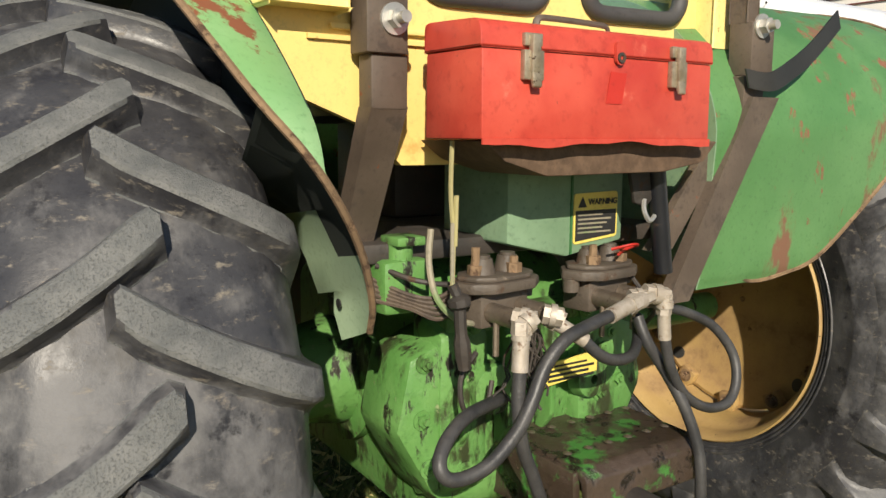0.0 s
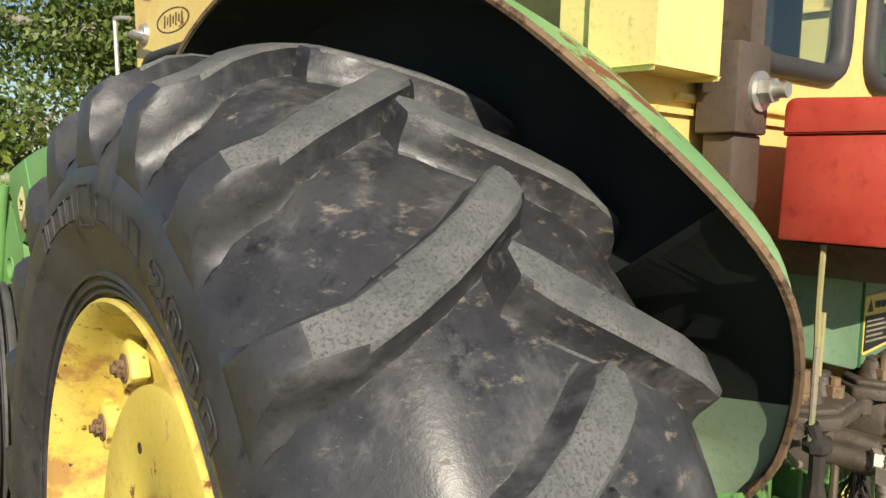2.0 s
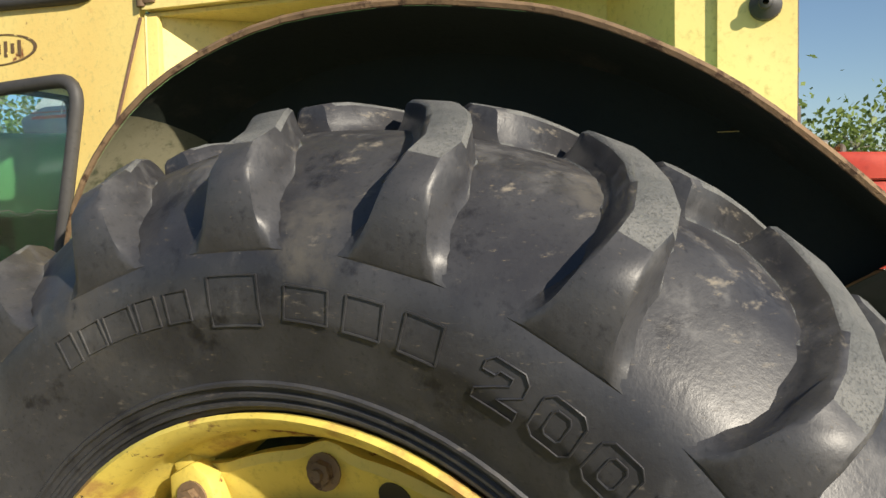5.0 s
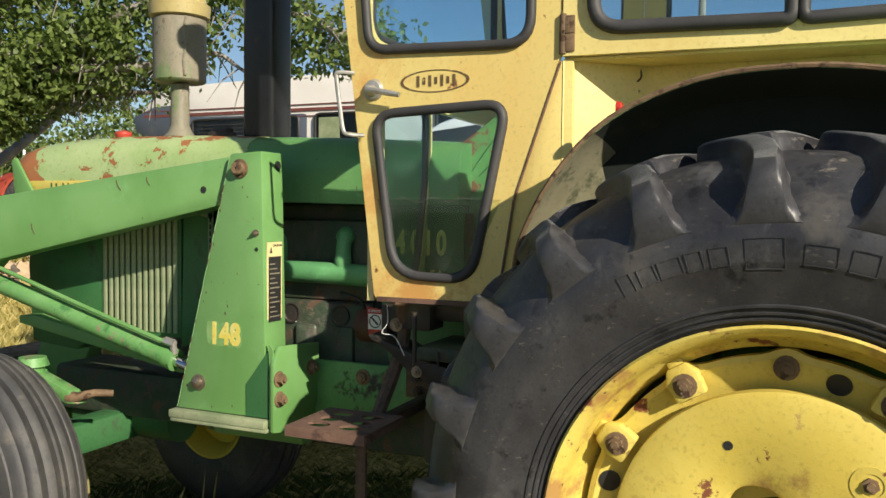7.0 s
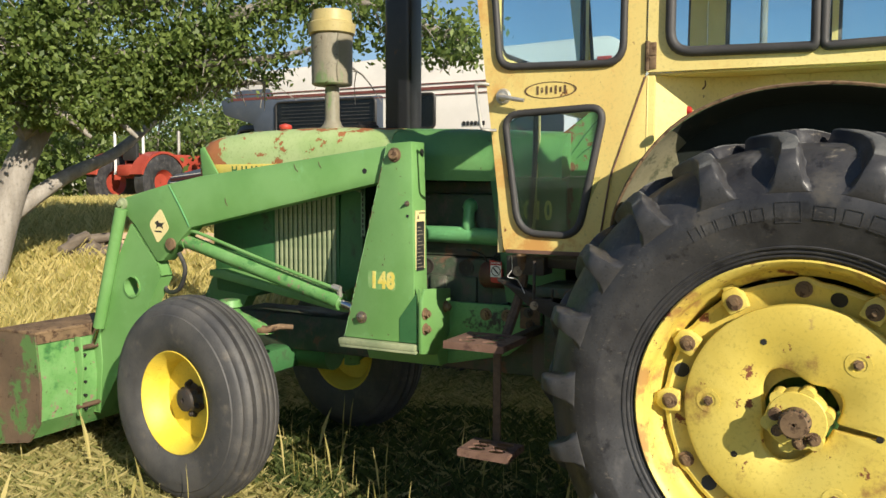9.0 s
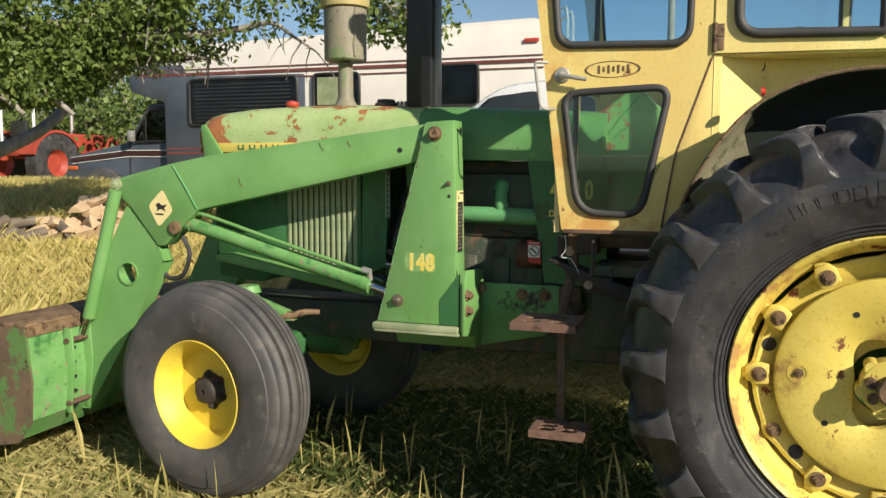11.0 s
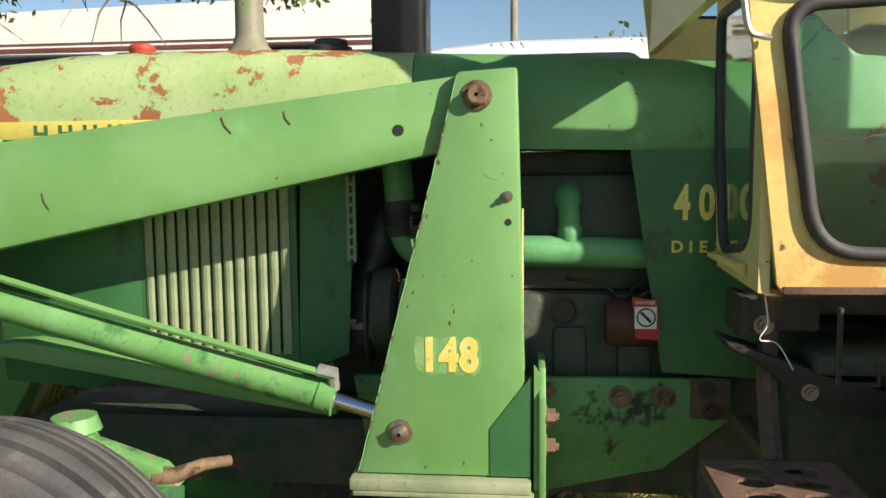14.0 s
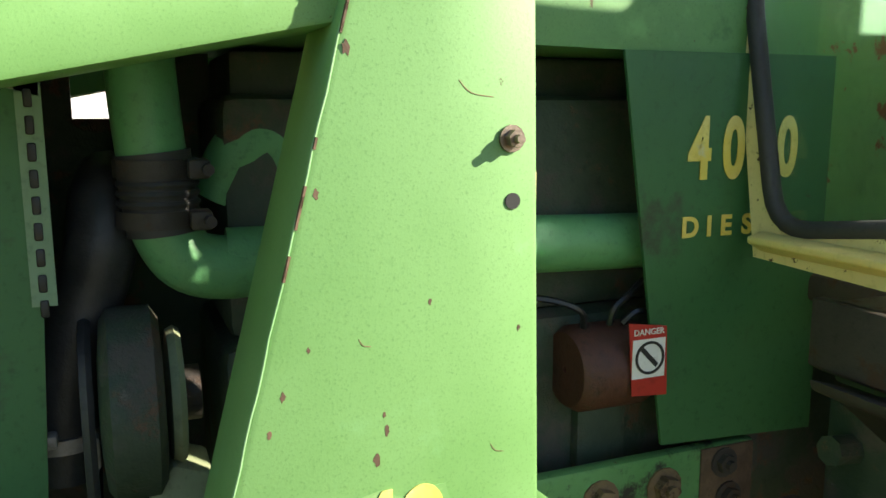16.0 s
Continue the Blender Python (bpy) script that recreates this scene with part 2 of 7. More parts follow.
STEEL = worn("bright_zinc_steel", (0.42, 0.41, 0.38), (0.55, 0.53, 0.49), 0.46, metal=0.65, scale=20, bump=0.1)
FITTING = worn("tarnished_hose_fitting", (0.24, 0.19, 0.145), (0.36, 0.30, 0.24), 0.42, metal=0.8, scale=20, spots=((RUST_DK, 30, 0.6, 0.7, 0.8),), bump=0.2)
FITTING_BRIGHT = worn("scuffed_bright_hose_fitting", (0.36, 0.31, 0.25), (0.48, 0.43, 0.37), 0.58, metal=0.35, scale=25, spots=(((0.17, 0.11, 0.07), 34, 0.58, 0.66, 0.8),), bump=0.2)
CHROME = worn("chrome", (0.6, 0.6, 0.6), (0.7, 0.7, 0.7), 0.14, metal=1.0, bump=0.0, sheen=0.05)
HOSE = worn("black_hydraulic_hose", (0.028, 0.028, 0.03), (0.055, 0.053, 0.052), 0.48, scale=15, bump=0.25)
BLACK = worn("black_exhaust_paint", (0.010, 0.011, 0.014), (0.02, 0.02, 0.024), 0.35, spots=((RUST_DK, 12, 0.62, 0.72, 0.8),), bump=0.08)
DARK_STEEL = worn("dark_greasy_steel", (0.03, 0.026, 0.023), (0.055, 0.045, 0.038), 0.6, scale=8, spots=((RUST_DK, 12, 0.55, 0.66, 0.9),), bump=0.3)
OLIVE = worn("weathered_olive_metal", (0.19, 0.18, 0.13), (0.29, 0.255, 0.185), 0.6, scale=5, stretch=(1, 1, .4), spots=(((0.15, 0.22, 0.09), 6, 0.55, 0.66, 0.6, (1, 1, .5)), ((0.34, 0.30, 0.24), 10, 0.58, 0.7, 0.8, (1, 1, .3)), (RUST_DK, 18, 0.60, 0.68, 0.9)), bump=0.2)
TAN = worn("tan_cap_paint", (0.42, 0.34, 0.14), (0.5, 0.42, 0.18), 0.5, bump=0.1)
ORANGE = worn("orange_reflector_plastic", (0.6, 0.10, 0.02), (0.66, 0.14, 0.03), 0.3, bump=0.0)
DECAL_YELLOW = worn("yellow_decal", (0.70, 0.55, 0.10), (0.76, 0.62, 0.16), 0.5, spots=(((0.15, 0.22, 0.05), 40, 0.66, 0.7, 0.6),), bump=0.0)
NUMBER_YELLOW = worn("worn_yellow_number_paint", (0.70, 0.58, 0.10), (0.74, 0.66, 0.22), 0.5, scale=12, spots=(((0.64, 0.62, 0.34), 22, 0.55, 0.68, 0.5), ((0.22, 0.36, 0.12), 42, 0.67, 0.70, 0.5)), bump=0.0)
NUMBER_GROUND = worn("worn_pale_number_ground", (0.20, 0.37, 0.13), (0.26, 0.42, 0.17), 0.5, scale=20, spots=(((0.16, 0.34, 0.11), 28, 0.46, 0.58, 0.5), ((0.60, 0.62, 0.42), 48, 0.60, 0.66, 0.5)), bump=0.0)
DECAL_PALE = worn("pale_yellow_decal", (0.78, 0.66, 0.30), (0.82, 0.70, 0.36), 0.45, bump=0.0)
INK = worn("black_decal_ink", (0.018, 0.018, 0.018), (0.03, 0.03, 0.03), 0.5, bump=0.0)
INK_BROWN = worn("faded_brown_decal_ink", (0.10, 0.065, 0.03), (0.16, 0.10, 0.05), 0.6, spots=(((0.7, 0.55, 0.22), 60, 0.60, 0.64, 0.5),), bump=0.0)
WHITE = worn("white_decal", (0.75, 0.75, 0.73), (0.8, 0.8, 0.78), 0.5, bump=0.0)
STARTER_RUST = worn("red_brown_rusty_paint", (0.060, 0.022, 0.016), (0.105, 0.036, 0.024), 0.6, scale=12, spots=(((0.05, 0.03, 0.022), 20, 0.55, 0.66, 0.9),), bump=0.3)
PANEL_SHADE = worn("bare_dull_green_grille_paint", (0.22, 0.27, 0.15), (0.34, 0.37, 0.22), 0.6, scale=8, spots=((RUST, 16, 0.66, 0.72, 0.9),), bump=0.12)
ROPE = worn("yellowed_rope", (0.36, 0.32, 0.14), (0.22, 0.20, 0.12), 0.9, bump=0.3)
SEAT = worn("black_vinyl", (0.02, 0.02, 0.02), (0.035, 0.035, 0.035), 0.5, bump=0.1)


def glass(name, tint, rough=0.02, dirt=0.15):
    m, t, n, l, p = nodes_of(name)
    vec = n.new("ShaderNodeTexCoord").outputs["Object"]
    f = ramp(t, noise_tex(t, vec, 6, 6, 0.7), 0.45, 0.8)
    p.inputs["Base Color"].default_value = (*tint, 1)
    p.inputs["Transmission Weight"].default_value = 1.0
    p.inputs["Roughness"].default_value = rough
    p.inputs["IOR"].default_value = 1.02
    p.inputs["Specular IOR Level"].default_value = 0.5
    gl = n.new("ShaderNodeBsdfGlossy")
    gl.inputs["Roughness"].default_value = 0.02
    lw = n.new("ShaderNodeLayerWeight")
    pw = n.new("ShaderNodeMath")
    pw.operation = "POWER"
    l.new(lw.outputs["Facing"], pw.inputs[0])
    pw.inputs[1].default_value = 3.0
    fr = n.new("ShaderNodeMath")
    fr.operation = "MULTIPLY_ADD"
    l.new(pw.outputs[0], fr.inputs[0])
    fr.inputs[1].default_value, fr.inputs[2].default_value = 0.45, 0.03
    mx = n.new("ShaderNodeMixShader")
    l.new(fr.outputs[0], mx.inputs[0])
    l.new(p.outputs[0], mx.inputs[1])
    l.new(gl.outputs[0], mx.inputs[2])
    df = n.new("ShaderNodeBsdfDiffuse")
    df.inputs["Color"].default_value = (0.42, 0.45, 0.40, 1)
    m2 = n.new("ShaderNodeMixShader")
    k = n.new("ShaderNodeMath")
    k.operation = "MULTIPLY"
    k.inputs[1].default_value = dirt
    l.new(f, k.inputs[0])
    l.new(k.outputs[0], m2.inputs[0])
    l.new(mx.outputs[0], m2.inputs[1])
    l.new(df.outputs[0], m2.inputs[2])
    l.new(m2.outputs[0], n["Material Output"].inputs["Surface"])
    return m


GLASS = glass("tinted_cab_glass", (0.78, 0.93, 0.98), dirt=0.03)
GLASS_DUSTY = glass("dusty_cab_glass", (0.44, 0.54, 0.45), dirt=0.045)
GLASS_DARK = glass("dark_vehicle_glass", (0.10, 0.11, 0.12), dirt=0.05)


# ---- mesh tools ----
class Shape:
    """Collects pieces of one mesh."""

    def __init__(self):
        self.bm = bmesh.new()

    def add(self, tmp, m=None):
        if m is not None:
            bmesh.ops.transform(tmp, matrix=m, verts=tmp.verts)
        me = bpy.data.meshes.new("tmp")
        tmp.to_mesh(me)
        tmp.free()
        self.bm.from_mesh(me)
        bpy.data.meshes.remove(me)
        return self

    def box(self, lo, hi, bev=0.0, m=None, seg=2):
        t = bmesh.new()
        bmesh.ops.create_cube(t, size=1)
        for v in t.verts:
            v.co = Vector([lo[i] + (v.co[i] + 0.5) * (hi[i] - lo[i]) for i in range(3)])
        if bev:
            bmesh.ops.bevel(t, geom=t.edges[:], offset=bev, segments=seg, profile=0.5, affect="EDGES")
        return self.add(t, m)

    def prism(self, poly, axis, a0, a1, bev=0.0, m=None):
        """A polygon in the two other axes, drawn out along an axis."""
        t = bmesh.new()

        def at(p, a):
            return {"x": (a, p[0], p[1]), "y": (p[0], a, p[1]), "z": (p[0], p[1], a)}[axis]
        lo = [t.verts.new(at(p, a0)) for p in poly]
        hi = [t.verts.new(at(p, a1)) for p in poly]
        t.faces.new(lo)
        t.faces.new(hi[::-1])
        k = len(poly)
        for i in range(k):
            t.faces.new((lo[i], hi[i], hi[(i + 1) % k], lo[(i + 1) % k]))
        bmesh.ops.recalc_face_normals(t, faces=t.faces)
        if bev:
            bmesh.ops.bevel(t, geom=t.edges[:], offset=bev, segments=2, profile=0.5, affect="EDGES")
        return self.add(t, m)

    def plate(self, outer, holes, axis, a, thick, m=None):
        """A flat sheet with holes through it."""
        t = bmesh.new()

        def at(p):
            return {"x": (a, p[0], p[1]), "y": (p[0], a, p[1]), "z": (p[0], p[1], a)}[axis]
        edges = []
        for loop in (outer, *holes):
            vs = [t.verts.new(at(p)) for p in loop]
            edges += [t.edges.new((vs[i], vs[(i + 1) % len(vs)])) for i in range(len(vs))]
        bmesh.ops.triangle_fill(t, use_beauty=True, use_dissolve=False, edges=edges)
        r = bmesh.ops.extrude_face_region(t, geom=t.faces[:])
        d = {"x": (thick, 0, 0), "y": (0, thick, 0), "z": (0, 0, thick)}[axis]
        bmesh.ops.translate(t, verts=[v for v in r["geom"] if isinstance(v, bmesh.types.BMVert)], vec=d)
        bmesh.ops.recalc_face_normals(t, faces=t.faces)
        return self.add(t, m)

    def rings(self, loops, closed_ends=True, closed_path=False):
        t = self.bm
        rs = [[t.verts.new(p) for p in loop] for loop in loops]
        k = len(rs[0])
        n = len(rs)
        for j in range(n if closed_path else n - 1):
            a, b = rs[j], rs[(j + 1) % n]
            for i in range(k):
                t.faces.new((a[i], a[(i + 1) % k], b[(i + 1) % k], b[i]))
        if closed_ends and not closed_path:
            t.faces.new(rs[0][::-1])
            t.faces.new(rs[-1])
        return self

    def tube(self, pts, r, seg=8, closed=False, flat=1.0):
        pts = [Vector(p) for p in pts]
        n = len(pts)
        rr = r if isinstance(r, (list, tuple)) else [r] * n
        loops, up = [], None
        for i, p in enumerate(pts):
            if closed:
                d = pts[(i + 1) % n] - pts[i - 1]
            else:
                d = pts[min(i + 1, n - 1)] - pts[max(i - 1, 0)]
            d.normalize()
            if up is None:
                up = d.orthogonal().normalized()
            up = (up - d * up.dot(d)).normalized()
            side = d.cross(up)
            loops.append([p + rr[i] * (math.cos(a) * up + flat * math.sin(a) * side) for a in (2 * math.pi * j / seg for j in range(seg))])
        return self.rings(loops, not closed, closed)

    def cyl(self, p0, p1, r, r1=None, seg=16):
        p0, p1 = Vector(p0), Vector(p1)
        r1 = r if r1 is None else r1
        d = (p1 - p0).normalized()
        up = d.orthogonal().normalized()
        side = d.cross(up)
        return self.rings([[p + q * (math.cos(a) * up + math.sin(a) * side) for a in (2 * math.pi * (j + 0.5) / seg for j in range(seg))] for p, q in ((p0, r), (p1, r1))])

    def lathe(self, prof, centre, axis="x", seg=48, closed=True, sign=1):
        """Profile of (offset along the axis, radius) turned round it."""
        c = Vector(centre)

        def at(h, r, a):
            h *= sign
            return c + {"x": Vector((h, -r * math.sin(a), r * math.cos(a))), "y": Vector((r * math.sin(a), h, r * math.cos(a))), "z": Vector((r * math.cos(a), r * math.sin(a), h))}[axis]
        loops = [[at(h, r, 2 * math.pi * j / seg) for h, r in prof] for j in range(seg)]
        t = self.bm
        rs = [[t.verts.new(p) for p in loop] for loop in loops]
        k = len(prof)
        for j in range(seg):
            a, b = rs[j], rs[(j + 1) % seg]
            for i in range(k if closed else k - 1):
                t.faces.new((a[i], a[(i + 1) % k], b[(i + 1) % k], b[i]))
        return self

    def turn(self, centre, degrees):
        c = Matrix.Translation(centre)
        bmesh.ops.transform(self.bm, matrix=c @ Matrix.Rotation(radians(degrees), 4, "Z") @ c.inverted(), verts=self.bm.verts)
        return self

    def bolt(self, p, d, r=0.014, h=0.012, washer=True):
        p, d = Vector(p), Vector(d).normalized()
        if washer:
            self.cyl(p, p + d * 0.003, r * 1.5, seg=14)
        self.cyl(p, p + d * h, r, seg=6)
        self.cyl(p + d * h, p + d * (h + 0.007), r * 0.5, seg=8)
        return self


def spline(pts, n=8, closed=False):
    """Catmull-Rom through the points."""
    pts = [Vector(p) for p in pts]
    k = len(pts)
    out = []
    for i in range(k if closed else k - 1):
        if closed:
            a, b, c, d = pts[i - 1], pts[i], pts[(i + 1) % k], pts[(i + 2) % k]
        else:
            a, b, c, d = pts[max(i - 1, 0)], pts[i], pts[i + 1], pts[min(i + 2, k - 1)]
        for j in range(n):
            s = j / n
            out.append(0.5 * (2 * b + (c - a) * s + (2 * a - 5 * b + 4 * c - d) * s * s + (3 * b - a - 3 * c + d) * s ** 3))
    if not closed:
        out.append(pts[-1])
    return out


def round_poly(pts, r, n=5):
    out = []
    k = len(pts)
    for i in range(k):
        p, a, b = Vector(pts[i]), Vector(pts[i - 1]), Vector(pts[(i + 1) % k])
        q = r[i] if isinstance(r, (list, tuple)) else r
        u, v = (a - p), (b - p)
        q = min(q, u.length * 0.48, v.length * 0.48)
        s, e = p + u.normalized() * q, p + v.normalized() * q
        for j in range(n + 1):
            w = j / n
            out.append(tuple((1 - w) ** 2 * s + 2 * w * (1 - w) * p + w * w * e))
    return out


def thing(name, base, label, category, group="", kind=""):
    ob = new(name)
    ob.location = base
    ob.empty_display_size = 0.1
    return tagged(ob, label, category, group, kind)


WORLD_OF = {}


def finish(me, mats, angle=38):
    for m in (mats if isinstance(mats, (list, tuple)) else [mats]):
        me.materials.append(m)
    for p in me.polygons:
        p.use_smooth = True
    me.set_sharp_from_angle(angle=radians(angle))
    return me


def hang(ob, parent):
    if parent is not None:
        ob.parent = parent
        base = Vector(parent.location) + WORLD_OF.get(parent.name, Vector((0, 0, 0)))
        ob.matrix_parent_inverse = Matrix.Translation(-base)
        WORLD_OF[ob.name] = Vector((0, 0, 0))
    return ob


def part(name, shape, material, parent=None, label="", angle=38):
    bm = shape.bm if isinstance(shape, Shape) else shape
    bmesh.ops.recalc_face_normals(bm, faces=bm.faces)
    me = bpy.data.meshes.new(name)
    bm.to_mesh(me)
    bm.free()
    finish(me, material, angle)
    return tagged(hang(new(name, me), parent), label)


def piece(name, me, m, parent, label=""):
    """One more object on a shared mesh, at the world pose m."""
    ob = hang(new(name, me), parent)
    ob.matrix_basis = m
    return tagged(ob, label)


def mesh_of(shape, material, name="piece", angle=38):
    bm = shape.bm
    bmesh.ops.recalc_face_normals(bm, faces=bm.faces)
    me = bpy.data.meshes.new(name)
    bm.to_mesh(me)
    bm.free()
    return finish(me, material, angle)


def lettering(text, size, m, material, name, parent, label="", depth=0.0006, space=1.0, bold=0.0):
    cu = bpy.data.curves.new("letters", "FONT")
    cu.body, cu.size, cu.extrude, cu.offset, cu.space_character = text, size, depth, bold, space
    cu.align_x, cu.align_y = "CENTER", "CENTER"
    tmp = new("letters", cu)
    bpy.context.view_layer.update()
    me = bpy.data.meshes.new_from_object(tmp.evaluated_get(bpy.context.evaluated_depsgraph_get()))
    bpy.data.objects.remove(tmp)
    me.transform(m)
    me.materials.clear()
    me.materials.append(material)
    return tagged(hang(new(name, me), parent), label)


def facing(axis, at):
    """Pose for letters: read from the side that the axis points to."""
    x, y = {"-x": ((0, -1, 0), (0, 0, 1)), "-y": ((1, 0, 0), (0, 0, 1)), "+x": ((0, 1, 0), (0, 0, 1))}[axis]
    x, y = Vector(x), Vector(y)
    m = Matrix((x, y, x.cross(y))).transposed().to_4x4()
    return Matrix.Translation(at) @ m


CX = 0.06

# ---- the ground ----
def ground_height(x, y):
    d = min(1.0, max(0.0, (math.hypot(x + 0.5, y - 1.5) - 4.2) / 6.0))
    return 0.03 * noise.noise((x * 0.7, y * 0.7, 0)) - 0.02 + 0.72 * d * d * (3 - 2 * d)


def build_ground():
    xs = [-400, -150, -60, -30, -15] + [-9 + 0.45 * i for i in range(61)] + [25, 40, 80, 200, 500]
    ys = [-300, -100, -40, -20] + [-8 + 0.45 * i for i in range(70)] + [30, 50, 90, 200, 600]
    bm = bmesh.new()
    grid = [[bm.verts.new((x, y, ground_height(x, y) if abs(x) < 30 and abs(y) < 35 else 0.7)) for x in xs] for y in ys]
    for j in range(len(ys) - 1):
        for i in range(len(xs) - 1):
            bm.faces.new((grid[j][i], grid[j][i + 1], grid[j + 1][i + 1], grid[j + 1][i]))
    dirt = worn("dry_grass_ground", (0.20, 0.17, 0.072), (0.28, 0.235, 0.11), 0.95, scale=1.6, spots=(((0.075, 0.095, 0.025), 3, 0.5, 0.65, 0.95), ((0.28, 0.23, 0.12), 7, 0.6, 0.7, 0.95)), bump=1.0, fine=45)
    return tagged(part("ground", bm, dirt), "dry mown grass and straw over bare soil", "ground", kind="structure")


build_ground()

# ---- the tractor ----
tractor = thing("tractor", (CX, 1.2, 0), "old green and yellow farm tractor with worn paint", "tractor")
AX = Vector((0, 0, 0.80))  # the rear axle
R_C = 0.768 + CX - 0.06    # half the rear track, from x = 0


def tyre_radius(u):
    """Outer radius of the carcass at the distance u from its middle."""
    pts = [(0, .757), (.08, .754), (.13, .744), (.165, .725), (.19, .700), (.208, .668), (.219, .63), (.223, .59), (.220, .55), (.210, .515), (.195, .475), (.180, .442)]
    u = abs(u)
    for (a, ra), (b, rb) in zip(pts, pts[1:]):
        if u <= b and b > a:
            return ra + (rb - ra) * (u - a) / (b - a)
    return .6


def tread_shift(h, on):
    """Shifts the tread inboard of the outer wall to fit the camera's view."""
    k = max(0.0, min(1.0, (h + .225) / .034))
    return on * (k * k * (3 - 2 * k) * (.024 + .018 * max(0.0, -h / .194)) + .026 * max(0.0, h / .223))


def rear_lug(side, on):
    """One bar of the tread at the top of the wheel; outer end at angle 0, inner end ahead of it."""
    s = Shape()
    # root on the carcass (across, radius), face of the bar (across, radius), half width
    st = [(-.2200, .620, -.2210, .622, .041), (-.218, .634, -.2228, .641, .035), (-.2150, .646, -.2232, .661, .029), (-.2105, .656, -.2225, .684, .025), (-.206, .664, -.2205, .707, .0225), (-.199, .676, -.211, .733, .021)]
    for u, top, hw in ((-.194, .752, .0235), (-.15, .774, .0245), (-.10, .786, .0245), (-.05, .793, .025), (-.02, .796, .027), (.005, .798, .029), (.024, .797, .026), (.033, .795, .016)):
        st.append((u + (.010 if u > .03 else 0), tyre_radius(u) - .006, u, top, hw))
    loops = []
    for u0, r0, u1, r1, hw in st:
        k = max(0.0, min(1.0, (u1 + .20) / .225))
        ang = -radians(9.2) * (0.55 * k + 0.45 * k * k)
        bw = hw + .020 + 0.10 * (r1 - r0)
        loop = []
        for w, f in ((-bw, 0.0), (-hw - 0.014, 0.17), (-hw - 0.008, 0.42), (-hw - 0.003, 0.90), (-hw * .86, 1.0), (hw * .86, 1.0), (hw + 0.003, 0.90), (hw + 0.008, 0.42), (hw + 0.014, 0.17), (bw, 0.0)):
            r = r0 + (r1 - r0) * f
            a = ang + w / r
            loop.append((side * -(u0 + (u1 - u0) * f), -r * math.sin(a), r * math.cos(a)))
        loops.append(loop)
    s.rings([[(x + tread_shift(x, on), y, z) for x, y, z in loop] for loop in loops])
    me = mesh_of(s, [RUBBER, LUG_TOP], "tread_lug", 38)
    for p in me.polygons:
        c, nrm = p.center, p.normal
        if Vector((0, c.y, c.z)).normalized().dot(nrm) > 0.70 and c.yz.length > 0.71:
            p.material_index = 1
    return me


def rear_tyre(x0, side, phase):
    """side -1: the outer wall faces -x."""
    prof = [(.180, .442), (.195, .475), (.210, .515), (.2185, .545), (.2205, .549), (.2215, .555), (.223, .59), (.219, .63), (.208, .668), (.19, .700), (.165, .725), (.13, .744), (.08, .754), (0, .757)]
    full = prof + [(-u, r) for u, r in prof[-2::-1]]
    on = 1 if side < 0 else 0
    full = [(h + (.06 * on if h > 0 and r < .62 else tread_shift(h, on) if r > .61 else 0), r) for h, r in full]
    s = Shape()
    s.lathe(full + [(-.14, .425), (.14, .425)], (x0, 0, 0.80), seg=120)
    rings = []
    for r, u in ((.450, .184), (.461, .189), (.474, .195)):
        for sg in (-1, 1):
            rings.append(Shape().tube([(x0 + sg * u, -r * math.sin(a), 0.80 + r * math.cos(a)) for a in (2 * math.pi * j / 90 for j in range(90))], 0.004, 6, True))
    tyre = part("rear_tyre", s, RUBBER, tractor, "black lugged tractor tyre, dusty, with scuffed grey tread bars", 60)
    for q in rings:
        part("bead_ring", q, RUBBER, tyre)
    left, right = rear_lug(-1, on), rear_lug(1, on)
    for me, sg, off in ((left, -1, 0.0), (right, 1, 7.4 if on else 10.3)):
        for k in range(21):
            a = radians(phase + off + k * 360 / 21)
            piece("tread_lug", me, Matrix.Translation((x0, 0, 0.80)) @ Matrix.Rotation(a, 4, "X"), tyre)
    return tyre


